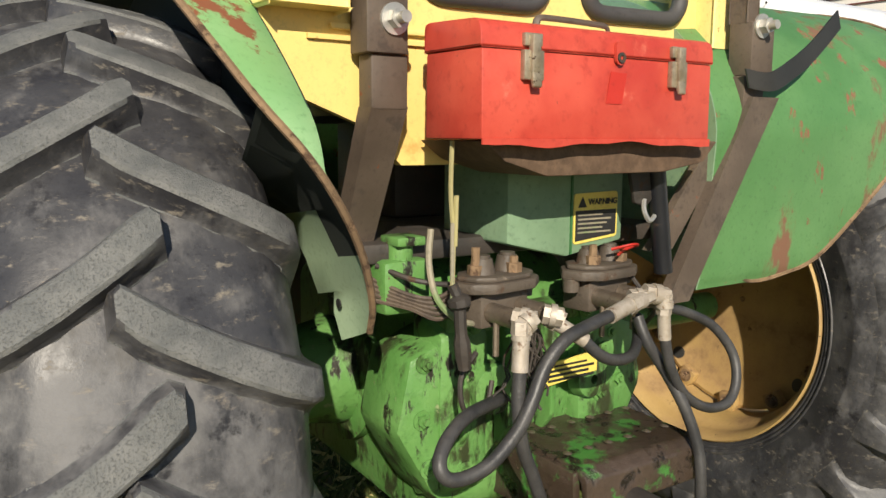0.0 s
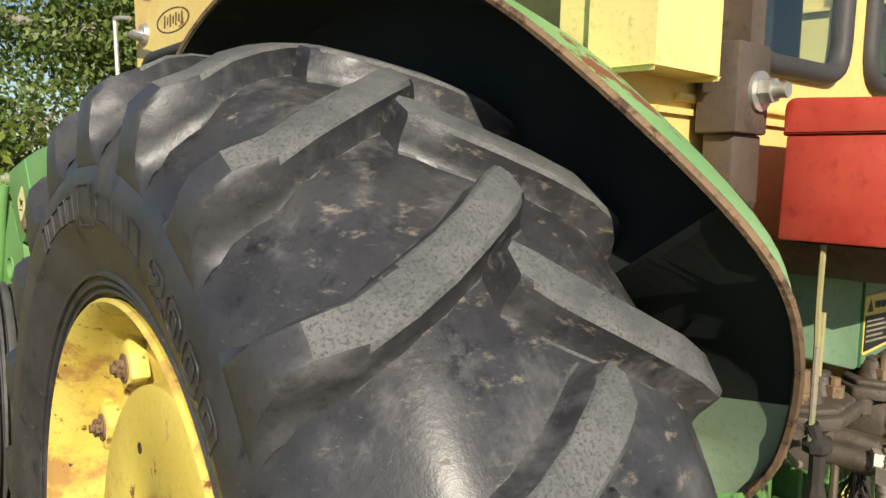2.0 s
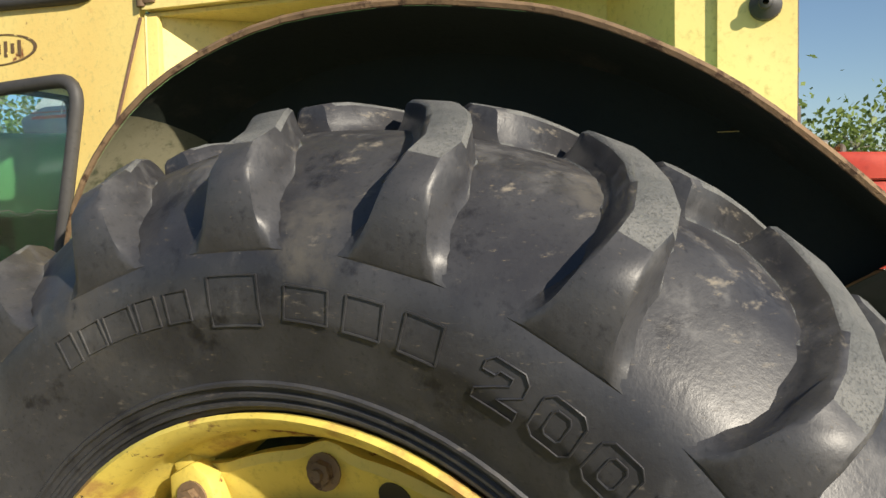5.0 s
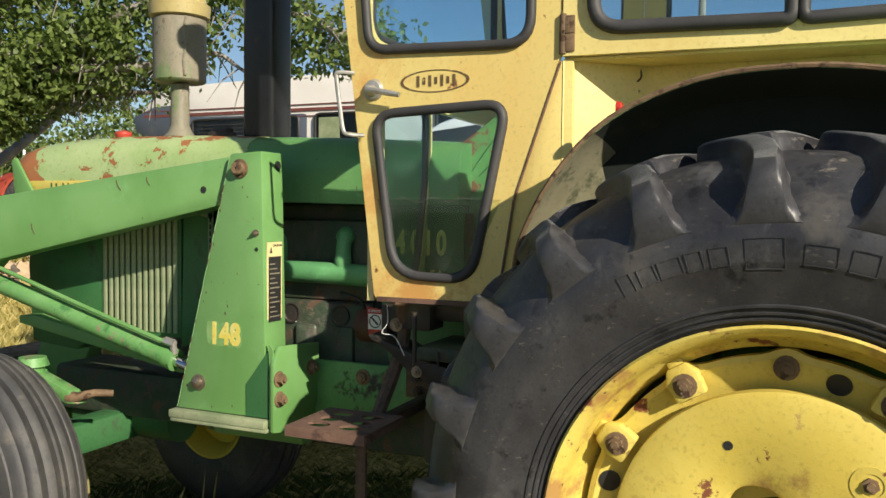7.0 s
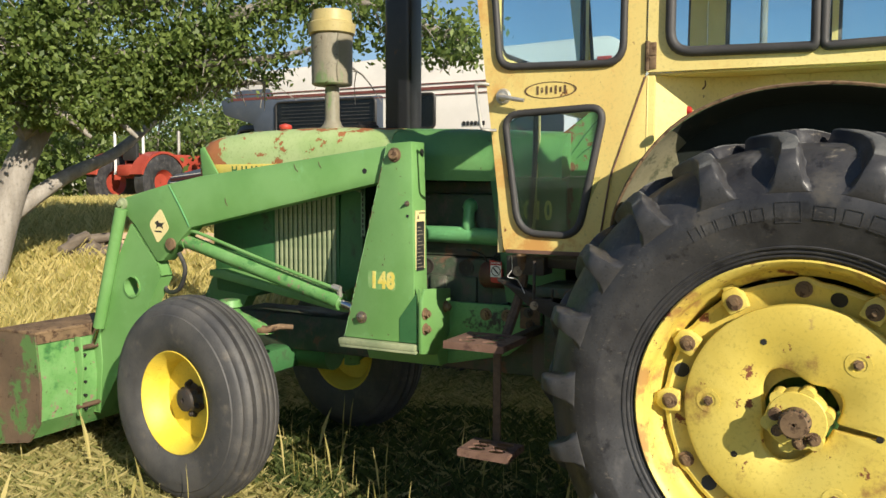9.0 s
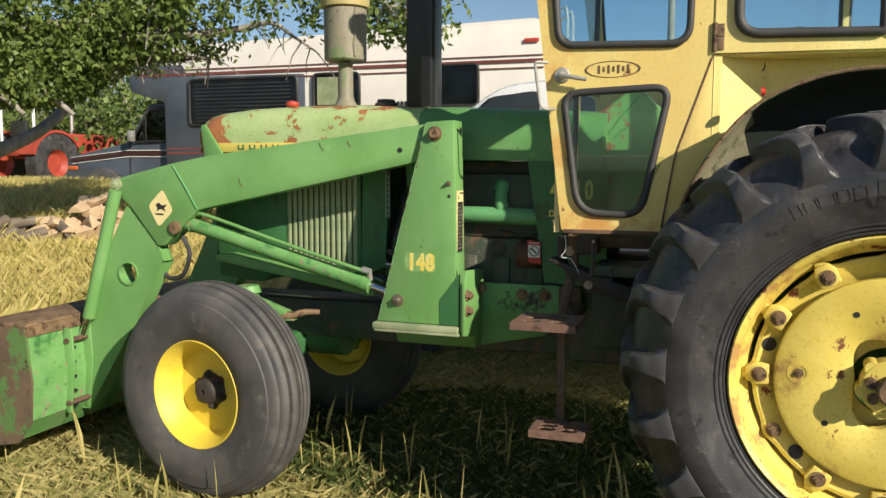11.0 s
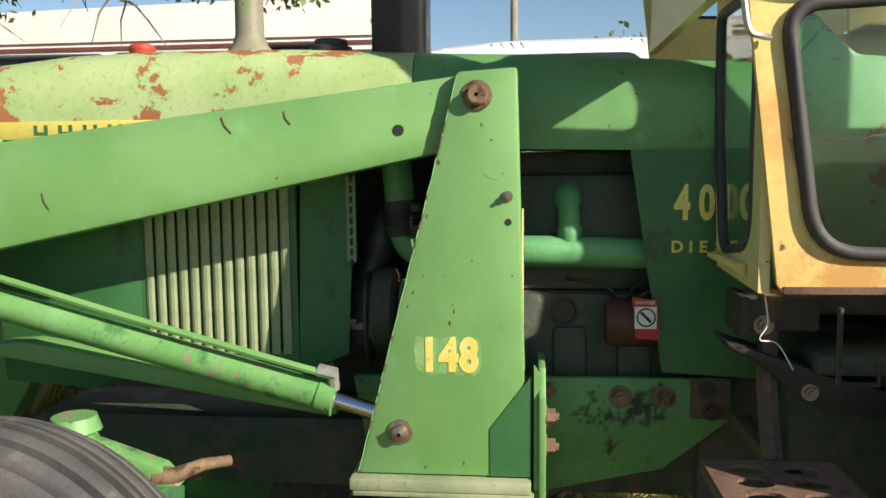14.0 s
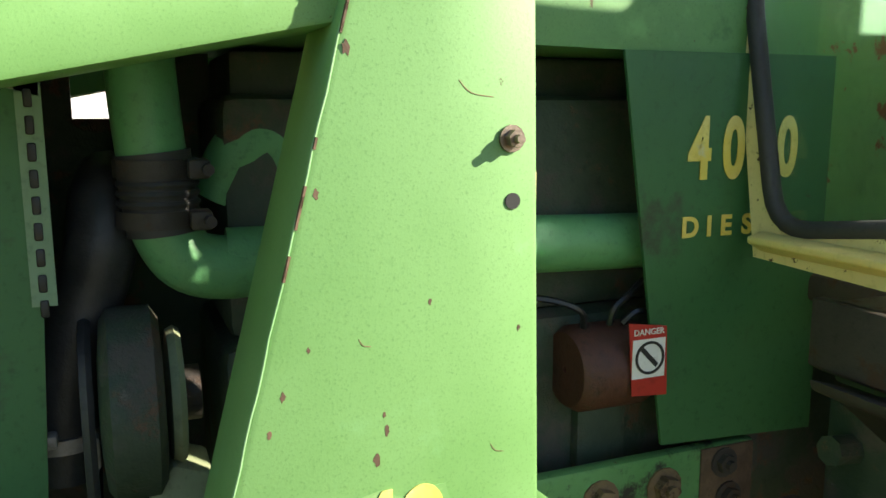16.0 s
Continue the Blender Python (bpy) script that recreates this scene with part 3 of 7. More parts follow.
def tread_letters(tyre, x0):
    """Raised outline marks on the outer wall, and the number after them."""
    widths = [(-30.2, .020, .040), (-26.0, .026, .036), (-21.6, .034, .036), (-17.2, .024, .038), (-12.8, .026, .038), (-5.2, .052, .055), (3.8, .042, .040), (10.5, .034, .042), (17.0, .034, .044)]
    for deg, w, h in widths:
        w, h = w * 1.22, h * 1.2
        marks = Shape()
        a0 = radians(-deg - 2)
        for i in range(2):
            r0 = .565 - h * .5 + .008 + (h - .012) * i
            s0 = [(x0 - tyre_w(r0) - .001, -r0 * math.sin(-a0 + k * w / r0), .80 + r0 * math.cos(-a0 + k * w / r0)) for k in (-.5, -.25, 0, .25, .5)]
            marks.tube(s0, .0013, 4)
        for k in (-.5, .5):
            rr = [.565 - h * .5 + .008, .565, .565 + h * .5 - .004]
            marks.tube([(x0 - tyre_w(r) - .001, -r * math.sin(-a0 + k * w / r), .80 + r * math.cos(-a0 + k * w / r)) for r in rr], .0013, 4)
        part("raised_mark", marks, RUBBER, tyre, "raised outline mark moulded in the sidewall")
    two = [(0, 0), (1, 0), (1, .24), (.52, .24), (1, .56), (1, .84), (.84, 1), (.16, 1), (0, .84), (0, .66), (.30, .66), (.36, .78), (.66, .78), (.66, .62), (0, .22)]
    ring = [(.18, 0), (.82, 0), (1, .16), (1, .84), (.82, 1), (.18, 1), (0, .84), (0, .16)]
    hole = [(.5 + (a - .5) * .42, .5 + (b - .5) * .56) for a, b in ring]
    for i, loops in enumerate(([two], [ring, hole], [ring, hole], [ring, hole])):
        digit = Shape()
        for lp in loops:
            pts = []
            for (a, b), (c, d) in zip(lp, lp[1:] + lp[:1]):
                for k in (0, .5):
                    u, v = a + (c - a) * k, b + (d - b) * k
                    r = .537 + .048 * v
                    q = radians(28.0 + 6.2 * i) + (u - .5) * .046 / r
                    pts.append((x0 - tyre_w(r) - .0012, -r * math.sin(q), .80 + r * math.cos(q)))
            digit.tube(pts, .0011, 5, True)
        part("raised_number", digit, RUBBER, tyre, "raised outlined digit moulded in the sidewall")


def tyre_w(r):
    """Half width of the rear tyre at a radius of its wall."""
    pts = [(.442, .180), (.475, .195), (.515, .210), (.55, .2205), (.59, .2235), (.63, .2195), (.668, .209), (.70, .19)]
    for (a, wa), (b, wb) in zip(pts, pts[1:]):
        if r <= b:
            return wa + (wb - wa) * (r - a) / (b - a)
    return .19


def rear_rim(x0, side, full, paint=None, deep=0.0):
    """Rim, disc, weight and hub; side -1 faces -x; deep sinks the disc into the rim."""
    YELLOW_ = paint or YELLOW

    def X(d):
        return x0 + side * d
    s = Shape()
    barrel = [(.188, .428), (.193, .435), (.188, .440), (.176, .438), (.164, .430), (.146, .426), (.128, .425), (.118, .412), (.10, .402), (.05, .396), (-.05, .396), (-.10, .402), (-.12, .412), (-.128, .425), (-.154, .434), (-.160, .450), (-.173, .457), (-.180, .452), (-.176, .441),
              (-.158, .424), (-.13, .414), (-.11, .390), (-.05, .384), (.05, .384), (.098, .390), (.113, .400), (.126, .410), (.146, .412), (.174, .418)]
    s.lathe(barrel, (x0, 0, .80), seg=96, sign=side)
    rim = part("rear_rim", s, paint or YELLOW_RIM, tractor, "yellow steel rim with rust along its edge" if full else "dusty ochre steel rim", 50)
    x0 -= side * deep
    # dished centre with bosses
    s = Shape()
    n = 144
    loops = []
    for j in range(n):
        a = 2 * math.pi * j / n
        lob = max(0.0, math.cos(12 * a)) ** 2
        ro = .374 + .013 * lob
        loops.append([(X(h), -r * math.sin(a), .80 + r * math.cos(a)) for h, r in ((.100, ro), (.104, ro - .012), (.085, .318), (.072, .27), (.070, .10), (.03, .10), (.03, .27), (.045, .318), (.07, ro - .012), (.074, ro))])
    s.rings(loops, False, True)
    disc = part("wheel_disc", s, YELLOW_, rim, "yellow cast wheel centre", 40)
    hole = mesh_of(Shape().cyl((0, 0, 0), (side * .004, 0, 0), .022, seg=20), INK, "hand_hole")
    clamp = Shape()
    clamp.prism([(-.030, -.028), (.030, -.028), (.034, .014), (.020, .040), (-.020, .040), (-.034, .014)], "x", side * -.012, side * .018, .005)
    clamp.prism([(-.018, .030), (.018, .030), (.016, .052), (-.016, .052)], "x", side * -.03, side * .008, .004)
    clamp_me = mesh_of(clamp, YELLOW_, "rim_clamp")
    bolt_me = mesh_of(Shape().bolt((0, 0, 0), (side, 0, 0), .0155, .014), RUSTY, "wheel_bolt")
    for k in range(12):
        a = radians(30 * k)
        rot = Matrix.Rotation(a, 4, "X")
        if k % 4 != 0 or not full:
            piece("rim_clamp", clamp_me, Matrix.Translation((X(.112), 0, .80)) @ rot @ Matrix.Translation((0, 0, .352)), rim)
        piece("wheel_bolt", bolt_me, Matrix.Translation((X(.106 if k % 4 == 0 and full else .130), 0, .80)) @ rot @ Matrix.Translation((0, 0, .352)), rim, "rusty hexagonal bolt")
        if k in (0, 2, 4, 7, 9):
            piece("hand_hole", hole, Matrix.Translation((X(.093), 0, .80)) @ Matrix.Rotation(a + radians(15), 4, "X") @ Matrix.Translation((0, 0, .340)) @ Matrix.Rotation(radians(21 * side), 4, "Y"), rim)
    if not full:
        part("axle_hub", Shape().lathe([(.07, .01), (.07, .11), (-.1, .13), (-.12, .01)], (x0, 0, .80), seg=32, sign=side), YELLOW_, rim)
        return rim
    # weight: a thick round plate with a kidney-shaped opening round the hub
    s = Shape()
    loops = []
    n = 180
    for j in range(n):
        a = 2 * math.pi * j / n
        d = math.degrees(a)
        ri = .088 + .052 * max(0, math.cos(radians(d - 330))) ** 6 + .05 * max(0, math.cos(radians(d - 205))) ** 5 + .035 * max(0, math.cos(radians(d - 55))) ** 8
        slot = math.exp(-((d - 98) / 4.2) ** 4)
        ri += (.205 - ri) * slot
        loops.append([(X(h), -r * math.sin(a), .80 + r * math.cos(a)) for h, r in ((.127, ri + .004), (.131, ri + .010), (.131, .300), (.126, .310), (.108, .312), (.108, ri))])
    s.rings(loops, False, True)
    weight = part("wheel_weight", s, YELLOW, rim, "yellow round cast wheel weight with a kidney-shaped opening", 40)
    for yy, zz in ((.241, .015), (-.143, .163), (-.10, -.215)):
        a = math.atan2(-yy, zz)
        ring = Shape().lathe([(.1315, .034), (.1325, .034), (.1325, .021), (.118, .020), (.118, .030)], (x0, yy, .80 + zz), seg=24, sign=side)
        part("bolt_recess", ring, YELLOW, weight)
        part("weight_bolt", Shape().bolt((X(.117), yy, .80 + zz), (side, 0, 0), .0145, .018), RUSTY, weight, "rusty bolt in a recess")
    for yy, zz in ((.095, .201), (.165, -.13), (-.2, -.03)):
        part("drilled_hole", Shape().cyl((X(.1312), yy, .80 + zz), (X(.1322), yy, .80 + zz), .009, seg=16), INK, weight)
    hub = Shape()
    hub.lathe([(.10, .01), (.10, .080), (.165, .080), (.170, .076), (.172, .045), (.172, .01)], (x0, 0, .80), seg=40, sign=side)
    for k in range(6):
        a = radians(60 * k + 18)
        hub.cyl((X(.10), -.073 * math.sin(a), .80 + .073 * math.cos(a)), (X(.168), -.073 * math.sin(a), .80 + .073 * math.cos(a)), .021, seg=14)
    part("axle_hub", hub, YELLOW, rim, "yellow cast hub round the axle end")
    axle = Shape().lathe([(.15, .005), (.15, .040), (.211, .040), (.217, .034), (.217, .005)], (x0, 0, .80), seg=28, sign=side)
    axle.cyl((X(.17), .052, .815), (X(.19), .052, .815), .017, seg=14).cyl((X(.17), .046, .77), (X(.188), .046, .77), .015, seg=14)
    axle.bolt((X(.17), -.01, .742), (side, 0, 0), .013, .014).bolt((X(.17), -.045, .757), (side, 0, 0), .013, .014)
    part("axle_end", axle, RUSTY, rim, "rusty round axle end")
    groove = mesh_of(Shape().box((X(.191), -.0022, .0375), (X(.214), .0022, .0408)), INK, "spline_groove")
    for k in range(16):
        piece("spline_groove", groove, Matrix.Translation((0, 0, .80)) @ Matrix.Rotation(2 * math.pi * k / 16, 4, "X"), rim)
    return rim


XL = -0.755
XR = 1.33
left_tyre = rear_tyre(XL, -1, 31.25)
tread_letters(left_tyre, XL)
left_rim = rear_rim(XL, -1, True)
# the near wheel is turned a little askew to fit the camera's view
ASKEW = Matrix.Translation((XL, 0, 0)) @ Matrix.Rotation(-.062, 4, "Z") @ Matrix.Translation((-XL, 0, 0))
left_tyre.matrix_basis = left_rim.matrix_basis = ASKEW
rear_tyre(XR, 1, 25)
rear_rim(XR, -1, False, OCHRE, .13)


# front wheels
def front_wheel(x0, side):
    y0, z0 = 2.532, .472
    prof = [(.105, .222), (.118, .24), (.128, .275), (.134, .315), (.134, .35), (.130, .375), (.127, .392), (.121, .395), (.118, .408), (.112, .422), (.104, .433), (.099, .434), (.096, .420), (.090, .421), (.087, .442),
            (.080, .448), (.066, .455), (.062, .453), (.059, .432), (.050, .433), (.047, .459), (.040, .463), (.024, .467), (.020, .465), (.017, .440), (.008, .440), (.005, .468)]
    full = prof + [(-u, r) for u, r in prof[::-1]]
    s = Shape().lathe(full + [(-.09, .215), (.09, .215)], (x0, y0, z0), seg=96).turn((x0, y0, z0), -7.5)
    tyre = part("front_tyre", s, RUBBER_FRONT, tractor, "ribbed front tractor tyre, grey with wear", 45)
    rim = Shape().lathe([(.112, .222), (.117, .229), (.110, .233), (.098, .222), (.085, .210), (.03, .195), (-.06, .195), (-.10, .222), (-.112, .230), (-.112, .22), (-.07, .186), (.005, .180), (.008, .06), (0.0, .06), (-.01, .175), (.03, .186), (.080, .200), (.096, .214)], (x0, y0, z0), seg=72, sign=side).turn((x0, y0, z0), -7.5)
    r = part("front_rim", rim, YELLOW_FRONT, tractor, "clean bright yellow front rim", 50)
    hub = Shape().lathe([(-.05, .01), (-.05, .07), (.012, .072), (.022, .060), (.060, .050), (.066, .040), (.068, .01)], (x0, y0, z0), seg=28, sign=side).turn((x0, y0, z0), -7.5)
    part("front_hub", hub, DARK_STEEL, r, "dark greasy front hub with bolts")
    for j in range(6):
        a = radians(60 * j + 20)
        part("hub_bolt", Shape().bolt((x0 + side * .012, y0 + .066 * math.cos(a), z0 + .066 * math.sin(a)), (side, 0, 0), .014, .022).turn((x0, y0, z0), -7.5), DARK_STEEL, r)


front_wheel(-.568, -1)
front_wheel(2 * CX + .615, 1)

axle = Shape()
axle.box((-.44, 2.38, .52), (.56, 2.50, .64), .02)
axle.cyl((CX, 2.2, .60), (CX, 2.7, .60), .09, seg=20)
part("front_axle", axle, GREEN_DARK, tractor, "dusty green front axle beam")
for s_ in (-1, 1):
    k = Shape()
    xk = CX + s_ * .50
    k.cyl((xk, 2.43, .42), (xk, 2.43, .88), .045, .04, 18)
    k.cyl((xk, 2.43, .88), (xk, 2.43, .91), .055, .045, 18)
    k.cyl((xk, 2.43, .47), (xk + s_ * .12, 2.45, .472), .05, .045, 16)
    k.prism([(2.40, .86), (2.46, .88), (2.36, .85), (2.24, .81), (2.20, .77), (2.25, .765), (2.36, .80)], "x", xk - .02, xk + .03, .006)
    part("steering_knuckle", k, GREEN_CHIPPED, tractor, "green steering knuckle with chipped paint")
    part("tie_rod", Shape().tube([(xk, 2.25, .785), (xk + .01 * s_, 2.21, .792), (xk - .02 * s_, 2.16, .806), (xk - .06 * s_, 2.12, .80)], [.024, .017, .013, .012], 10), RUSTY, tractor, "rusty steering rod end")

# hood
def hood_section(y, zt, zb, hw):
    pts = [(-hw, zb), (-hw - .004, zb + .10), (-hw + .004, zt - .075), (-hw + .028, zt - .030), (-hw + .075, zt - .006), (0, zt + .008)]
    pts += [(-a, b) for a, b in pts[-2::-1]]
    return [(CX + a, y, b) for a, b in pts]


s = Shape()
s.rings([hood_section(*q) for q in ((2.78, 1.50, 1.485, .195), (2.83, 1.56, 1.487, .20), (2.875, 1.640, 1.49, .203), (2.855, 1.668, 1.49, .207), (2.78, 1.684, 1.488, .21), (2.60, 1.702, 1.482, .21), (2.35, 1.709, 1.475, .21), (2.03, 1.705, 1.466, .21), (1.75, 1.692, 1.460, .21))])
part("hood", s, GREEN_FADED, tractor, "faded green engine hood with rust blotches", 50)
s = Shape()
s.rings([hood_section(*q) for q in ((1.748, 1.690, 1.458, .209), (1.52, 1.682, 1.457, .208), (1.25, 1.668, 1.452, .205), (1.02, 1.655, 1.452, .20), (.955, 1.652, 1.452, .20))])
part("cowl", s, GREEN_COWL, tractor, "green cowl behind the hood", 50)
# nameplate strip under the hood line
s = Shape().box((CX - .2155, 2.06, 1.492), (CX - .2105, 2.775, 1.535), .001)
strip = part("nameplate_strip", s, DECAL_YELLOW, tractor, "yellow nameplate strip along the hood")
for i in range(9):
    yy = 2.655 - .062 * i - (.05 if i > 3 else 0)
    part("name_mark", Shape().prism([(yy - .030, 1.503), (yy + .004, 1.503), (yy + .004, 1.526), (yy - .004, 1.526), (yy - .004, 1.510), (yy - .022, 1.510), (yy - .022, 1.526), (yy - .030, 1.526)], "x", CX - .2170, CX - .2150), GREEN_DARK, strip)
# nose and side panels below the hood
s = Shape()
s.prism([(2.41, .95), (2.41, 1.47), (2.76, 1.48), (2.80, 1.20), (2.78, .90), (2.55, .88)], "x", CX - .207, CX + .207, .012)
part("nose", s, GREEN_DARK, tractor, "dark green nose casing below the hood")
for s_ in (-1, 1):
    xs = CX + s_ * .205
    s = Shape()
    s.plate([(2.42, .955), (2.42, 1.47), (2.03, 1.462), (2.03, .965)], [[(2.405, .975), (2.405, 1.45), (2.045, 1.445), (2.045, .985)]], "x", xs, s_ * -.012)
    g = part("grille_frame", s, GREEN_DARK, tractor)
    slat = mesh_of(Shape().prism([(-.0105, 0), (-.004, .008), (.004, .008), (.0105, 0), (.004, -.003), (-.004, -.003)], "z", 0, .468, 0), PANEL_SHADE, "grille_slat", 20)
    for i in range(13):
        f = i / 12
        piece("grille_slat", slat, Matrix.Translation((xs + s_ * .002, 2.392 - .335 * f, .978)) @ Matrix.Rotation(radians(90 * s_), 4, "Z"), g)
    s = Shape().box((CX + s_ * .19, 2.03, .97), (CX + s_ * .18, 2.42, 1.46))
    part("grille_backing", s, GREEN_DARK, tractor)
    s = Shape().prism([(2.03, .93), (2.015, 1.455), (1.885, 1.455), (1.91, .98)], "x", CX + s_ * .205, CX + s_ * .201)
    screen = part("side_screen", s, GREEN_DARK, tractor, "green sheet panel with a slotted edge")
    # Pale sliver added to stand for sun striking the screen's top.
    part("screen_flange", Shape().prism([(1.888, 1.395), (1.888, 1.415), (1.97, 1.432), (2.01, 1.428), (1.95, 1.412)], "x", CX + s_ * .2075, CX + s_ * .2055), PANEL_SHADE, screen)
    part("slotted_edge", Shape().box((CX + s_ * .2075, 1.886, 1.200), (CX + s_ * .2055, 1.908, 1.418)), GREEN_SHEET, screen, "pale slotted edge")
    for i in range(9):
        part("slot", Shape().box((CX + s_ * .2085, 1.8935, 1.385 - .0245 * i), (CX + s_ * .2065, 1.9010, 1.402 - .0245 * i), .0018), INK, screen)
    s = Shape().plate([(1.262, 1.452), (1.185, .948), (.93, .935), (.93, 1.452)], [], "x", CX + s_ * .210, s_ * -.005)
    side = part("side_panel", s, GREEN_DARK, tractor, "dark green sheet side panel with the model number")
    if s_ < 0:
        for ch, y_ in zip("4010", (1.147, 1.094, 1.050, 1.006)):
            lettering(ch, .105, facing("-x", (CX - .2115, y_, 1.330)) @ Matrix.Scale(.64, 4, (1, 0, 0)), NUMBER_YELLOW, "model_digit", side, "worn yellow digit of the model number", bold=.0036)
        for ch, y_ in zip("DIESEL", (1.157, 1.127, 1.100, 1.066, 1.035, 1.006)):
            lettering(ch, .036, facing("-x", (CX - .2115, y_, 1.234)), DECAL_YELLOW, "model_letter", side, bold=.0012)
# engine
s = Shape()
s.box((CX - .14, 1.05, .72), (CX + .14, 1.73, 1.12), .02)
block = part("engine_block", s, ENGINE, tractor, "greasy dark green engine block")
part("cylinder_head", Shape().box((CX - .12, 1.10, 1.12), (CX + .12, 1.72, 1.40), .02), ENGINE, tractor)
part("rocker_cover", Shape().box((CX - .06, 1.0, 1.38), (CX + .14, 1.70, 1.452), .01), ENGINE, tractor)
for i in range(3):
    part("block_cover", Shape().box((CX - .155, 1.20 + .15 * i, .78), (CX - .13, 1.28 + .15 * i, 1.04), .012), ENGINE, block)
s = Shape()
s.tube(spline([(-.08, 1.16, 1.21), (-.085, 1.25, 1.213), (-.09, 1.40, 1.218), (-.09, 1.55, 1.22), (-.08, 1.72, 1.22)], 5), .037, 14)
s.tube(spline([(-.085, 1.39, 1.225), (-.088, 1.392, 1.28), (-.07, 1.395, 1.335), (-.01, 1.40, 1.36)], 5), [.030] * 5 + [.026] * 5 + [.034] * 6, 12)
part("intake_manifold", s, MANIFOLD, tractor, "light green tubular manifold")
s = Shape()
s.tube(spline([(-.085, 1.800, 1.47), (-.085, 1.796, 1.39), (-.085, 1.789, 1.31), (-.085, 1.783, 1.262), (-.085, 1.762, 1.226), (-.085, 1.722, 1.214), (-.083, 1.66, 1.218)], 6), .035, 18)
part("water_pipe", s, MANIFOLD, tractor, "green pipe with a clamped rubber sleeve")
s = Shape().cyl((-.085, 1.791, 1.340), (-.085, 1.783, 1.256), .0385, seg=24)
for z in (1.308, 1.298, 1.288):
    s.tube([(-.085 + .0385 * math.cos(a), 1.787 + .0385 * math.sin(a), z) for a in (2 * math.pi * j / 24 for j in range(24))], .004, 6, True)
part("rubber_sleeve", s, SEAL, tractor, "short ribbed rubber sleeve")
for z in (1.324, 1.272):
    s = Shape().lathe([(-.009, .0395), (-.009, .0425), (.009, .0425), (.009, .0395)], (-.085, 1.788, z), "z", 28)
    s.box((-.135, 1.738, z - .010), (-.100, 1.760, z + .010), .004).cyl((-.15, 1.742, z), (-.095, 1.742, z), .006, seg=8)
    part("hose_clamp", s, DARK_STEEL, tractor, "dark band clamp with a screw")
part("outlet_elbow", Shape().tube(spline([(-.02, 1.72, 1.285), (-.03, 1.695, 1.335), (-.03, 1.665, 1.348), (-.03, 1.645, 1.315), (-.03, 1.65, 1.24), (-.02, 1.655, 1.16)], 6), .033, 14), MANIFOLD, tractor, "green cast outlet elbow")
s = Shape()
s.tube(spline([(.06, 1.835, 1.30), (-.03, 1.840, 1.285), (-.052, 1.845, 1.245), (-.05, 1.857, 1.201), (-.05, 1.881, 1.129), (-.05, 1.895, 1.067), (-.05, 1.90, .99)], 6), .037, 14)
part("radiator_hose", s, HOSE, tractor, "black bent rubber radiator hose")
s = Shape().lathe([(-.008, .0375), (-.008, .041), (.008, .041), (.008, .0375)], (-.05, 1.897, 1.035), "z", 20).box((-.10, 1.86, 1.01), (-.08, 1.872, 1.045), .003).box((-.105, 1.90, 1.04), (-.085, 1.93, 1.055), .003)
part("hose_end_clamp", s, FITTING_BRIGHT, tractor, "pale corroded band clamp")
s = Shape().lathe([(-.032, .01), (-.032, .088), (-.024, .101), (.018, .102), (.026, .090), (.030, .05), (.030, .01)], (-.09, 1.828, 1.078), "y", 32)
gen = part("alternator", s, ENGINE, tractor, "greasy belt-driven generator")
part("fan_plate", Shape().lathe([(0, .01), (0, .070), (.006, .074), (.014, .070), (.018, .03), (.018, .01)], (-.088, 1.775, 1.080), "y", 28), PANEL_SHADE, gen, "pale round fan plate")
s = Shape().lathe([(0, .012), (0, .030), (.035, .030), (.04, .012)], (-.09, 1.757, 1.080), "y", 20)
part("rotor_boss", s, DARK_STEEL, gen)
part("generator_foot", Shape().prism([(1.815, .94), (1.815, .99), (1.79, 1.015), (1.75, 1.0), (1.745, .94)], "x", -.13, -.05, .005), PANEL_SHADE, gen, "pale cast foot")
part("drive_belt", Shape().tube([(-.09 + .055 * math.cos(a) + .06 * max(0.0, math.cos(a)), 1.868, 1.06 + .105 * math.sin(a)) for a in (2 * math.pi * j / 32 for j in range(32))], .007, 6, True), HOSE, gen, "black drive belt")
# Added sheet that blocks light through the engine bay, save for one notch.
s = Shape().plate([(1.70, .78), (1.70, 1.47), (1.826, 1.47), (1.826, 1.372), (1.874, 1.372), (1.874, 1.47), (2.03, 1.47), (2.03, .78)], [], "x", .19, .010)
part("far_shroud", s, ENGINE, tractor, "added dark sheet closing the engine bay's far side")
part("bracket_tab", Shape().prism([(1.722, 1.490), (1.682, 1.490), (1.680, 1.462), (1.716, 1.460)], "x", -.205, -.195, .002), PANEL_SHADE, tractor, "small pale bracket tab")
s = Shape().lathe([(0, .005), (0, .048), (.012, .056), (.10, .056), (.112, .05), (.112, .005)], (-.11, 1.31, 1.055), "y", 28, sign=-1)
st = part("starter_cylinder", s, STARTER_RUST, tractor, "rusty round starter motor")
LM = Matrix.Translation((0, .010, .022))
s = Shape().prism([(1.246, 1.102), (1.19, 1.094), (1.186, 1.004), (1.238, 1.008)], "x", -.170, -.1685, 0, LM)
lab = part("danger_label", s, RED_NEW, tractor, "red and white danger label")
part("label_field", Shape().box((-.1712, 1.192, 1.030), (-.1698, 1.240, 1.080), 0, LM), WHITE, lab)
lettering("DANGER", .0112, facing("-x", (-.1712, 1.227, 1.111)), WHITE, "label_word", lab)
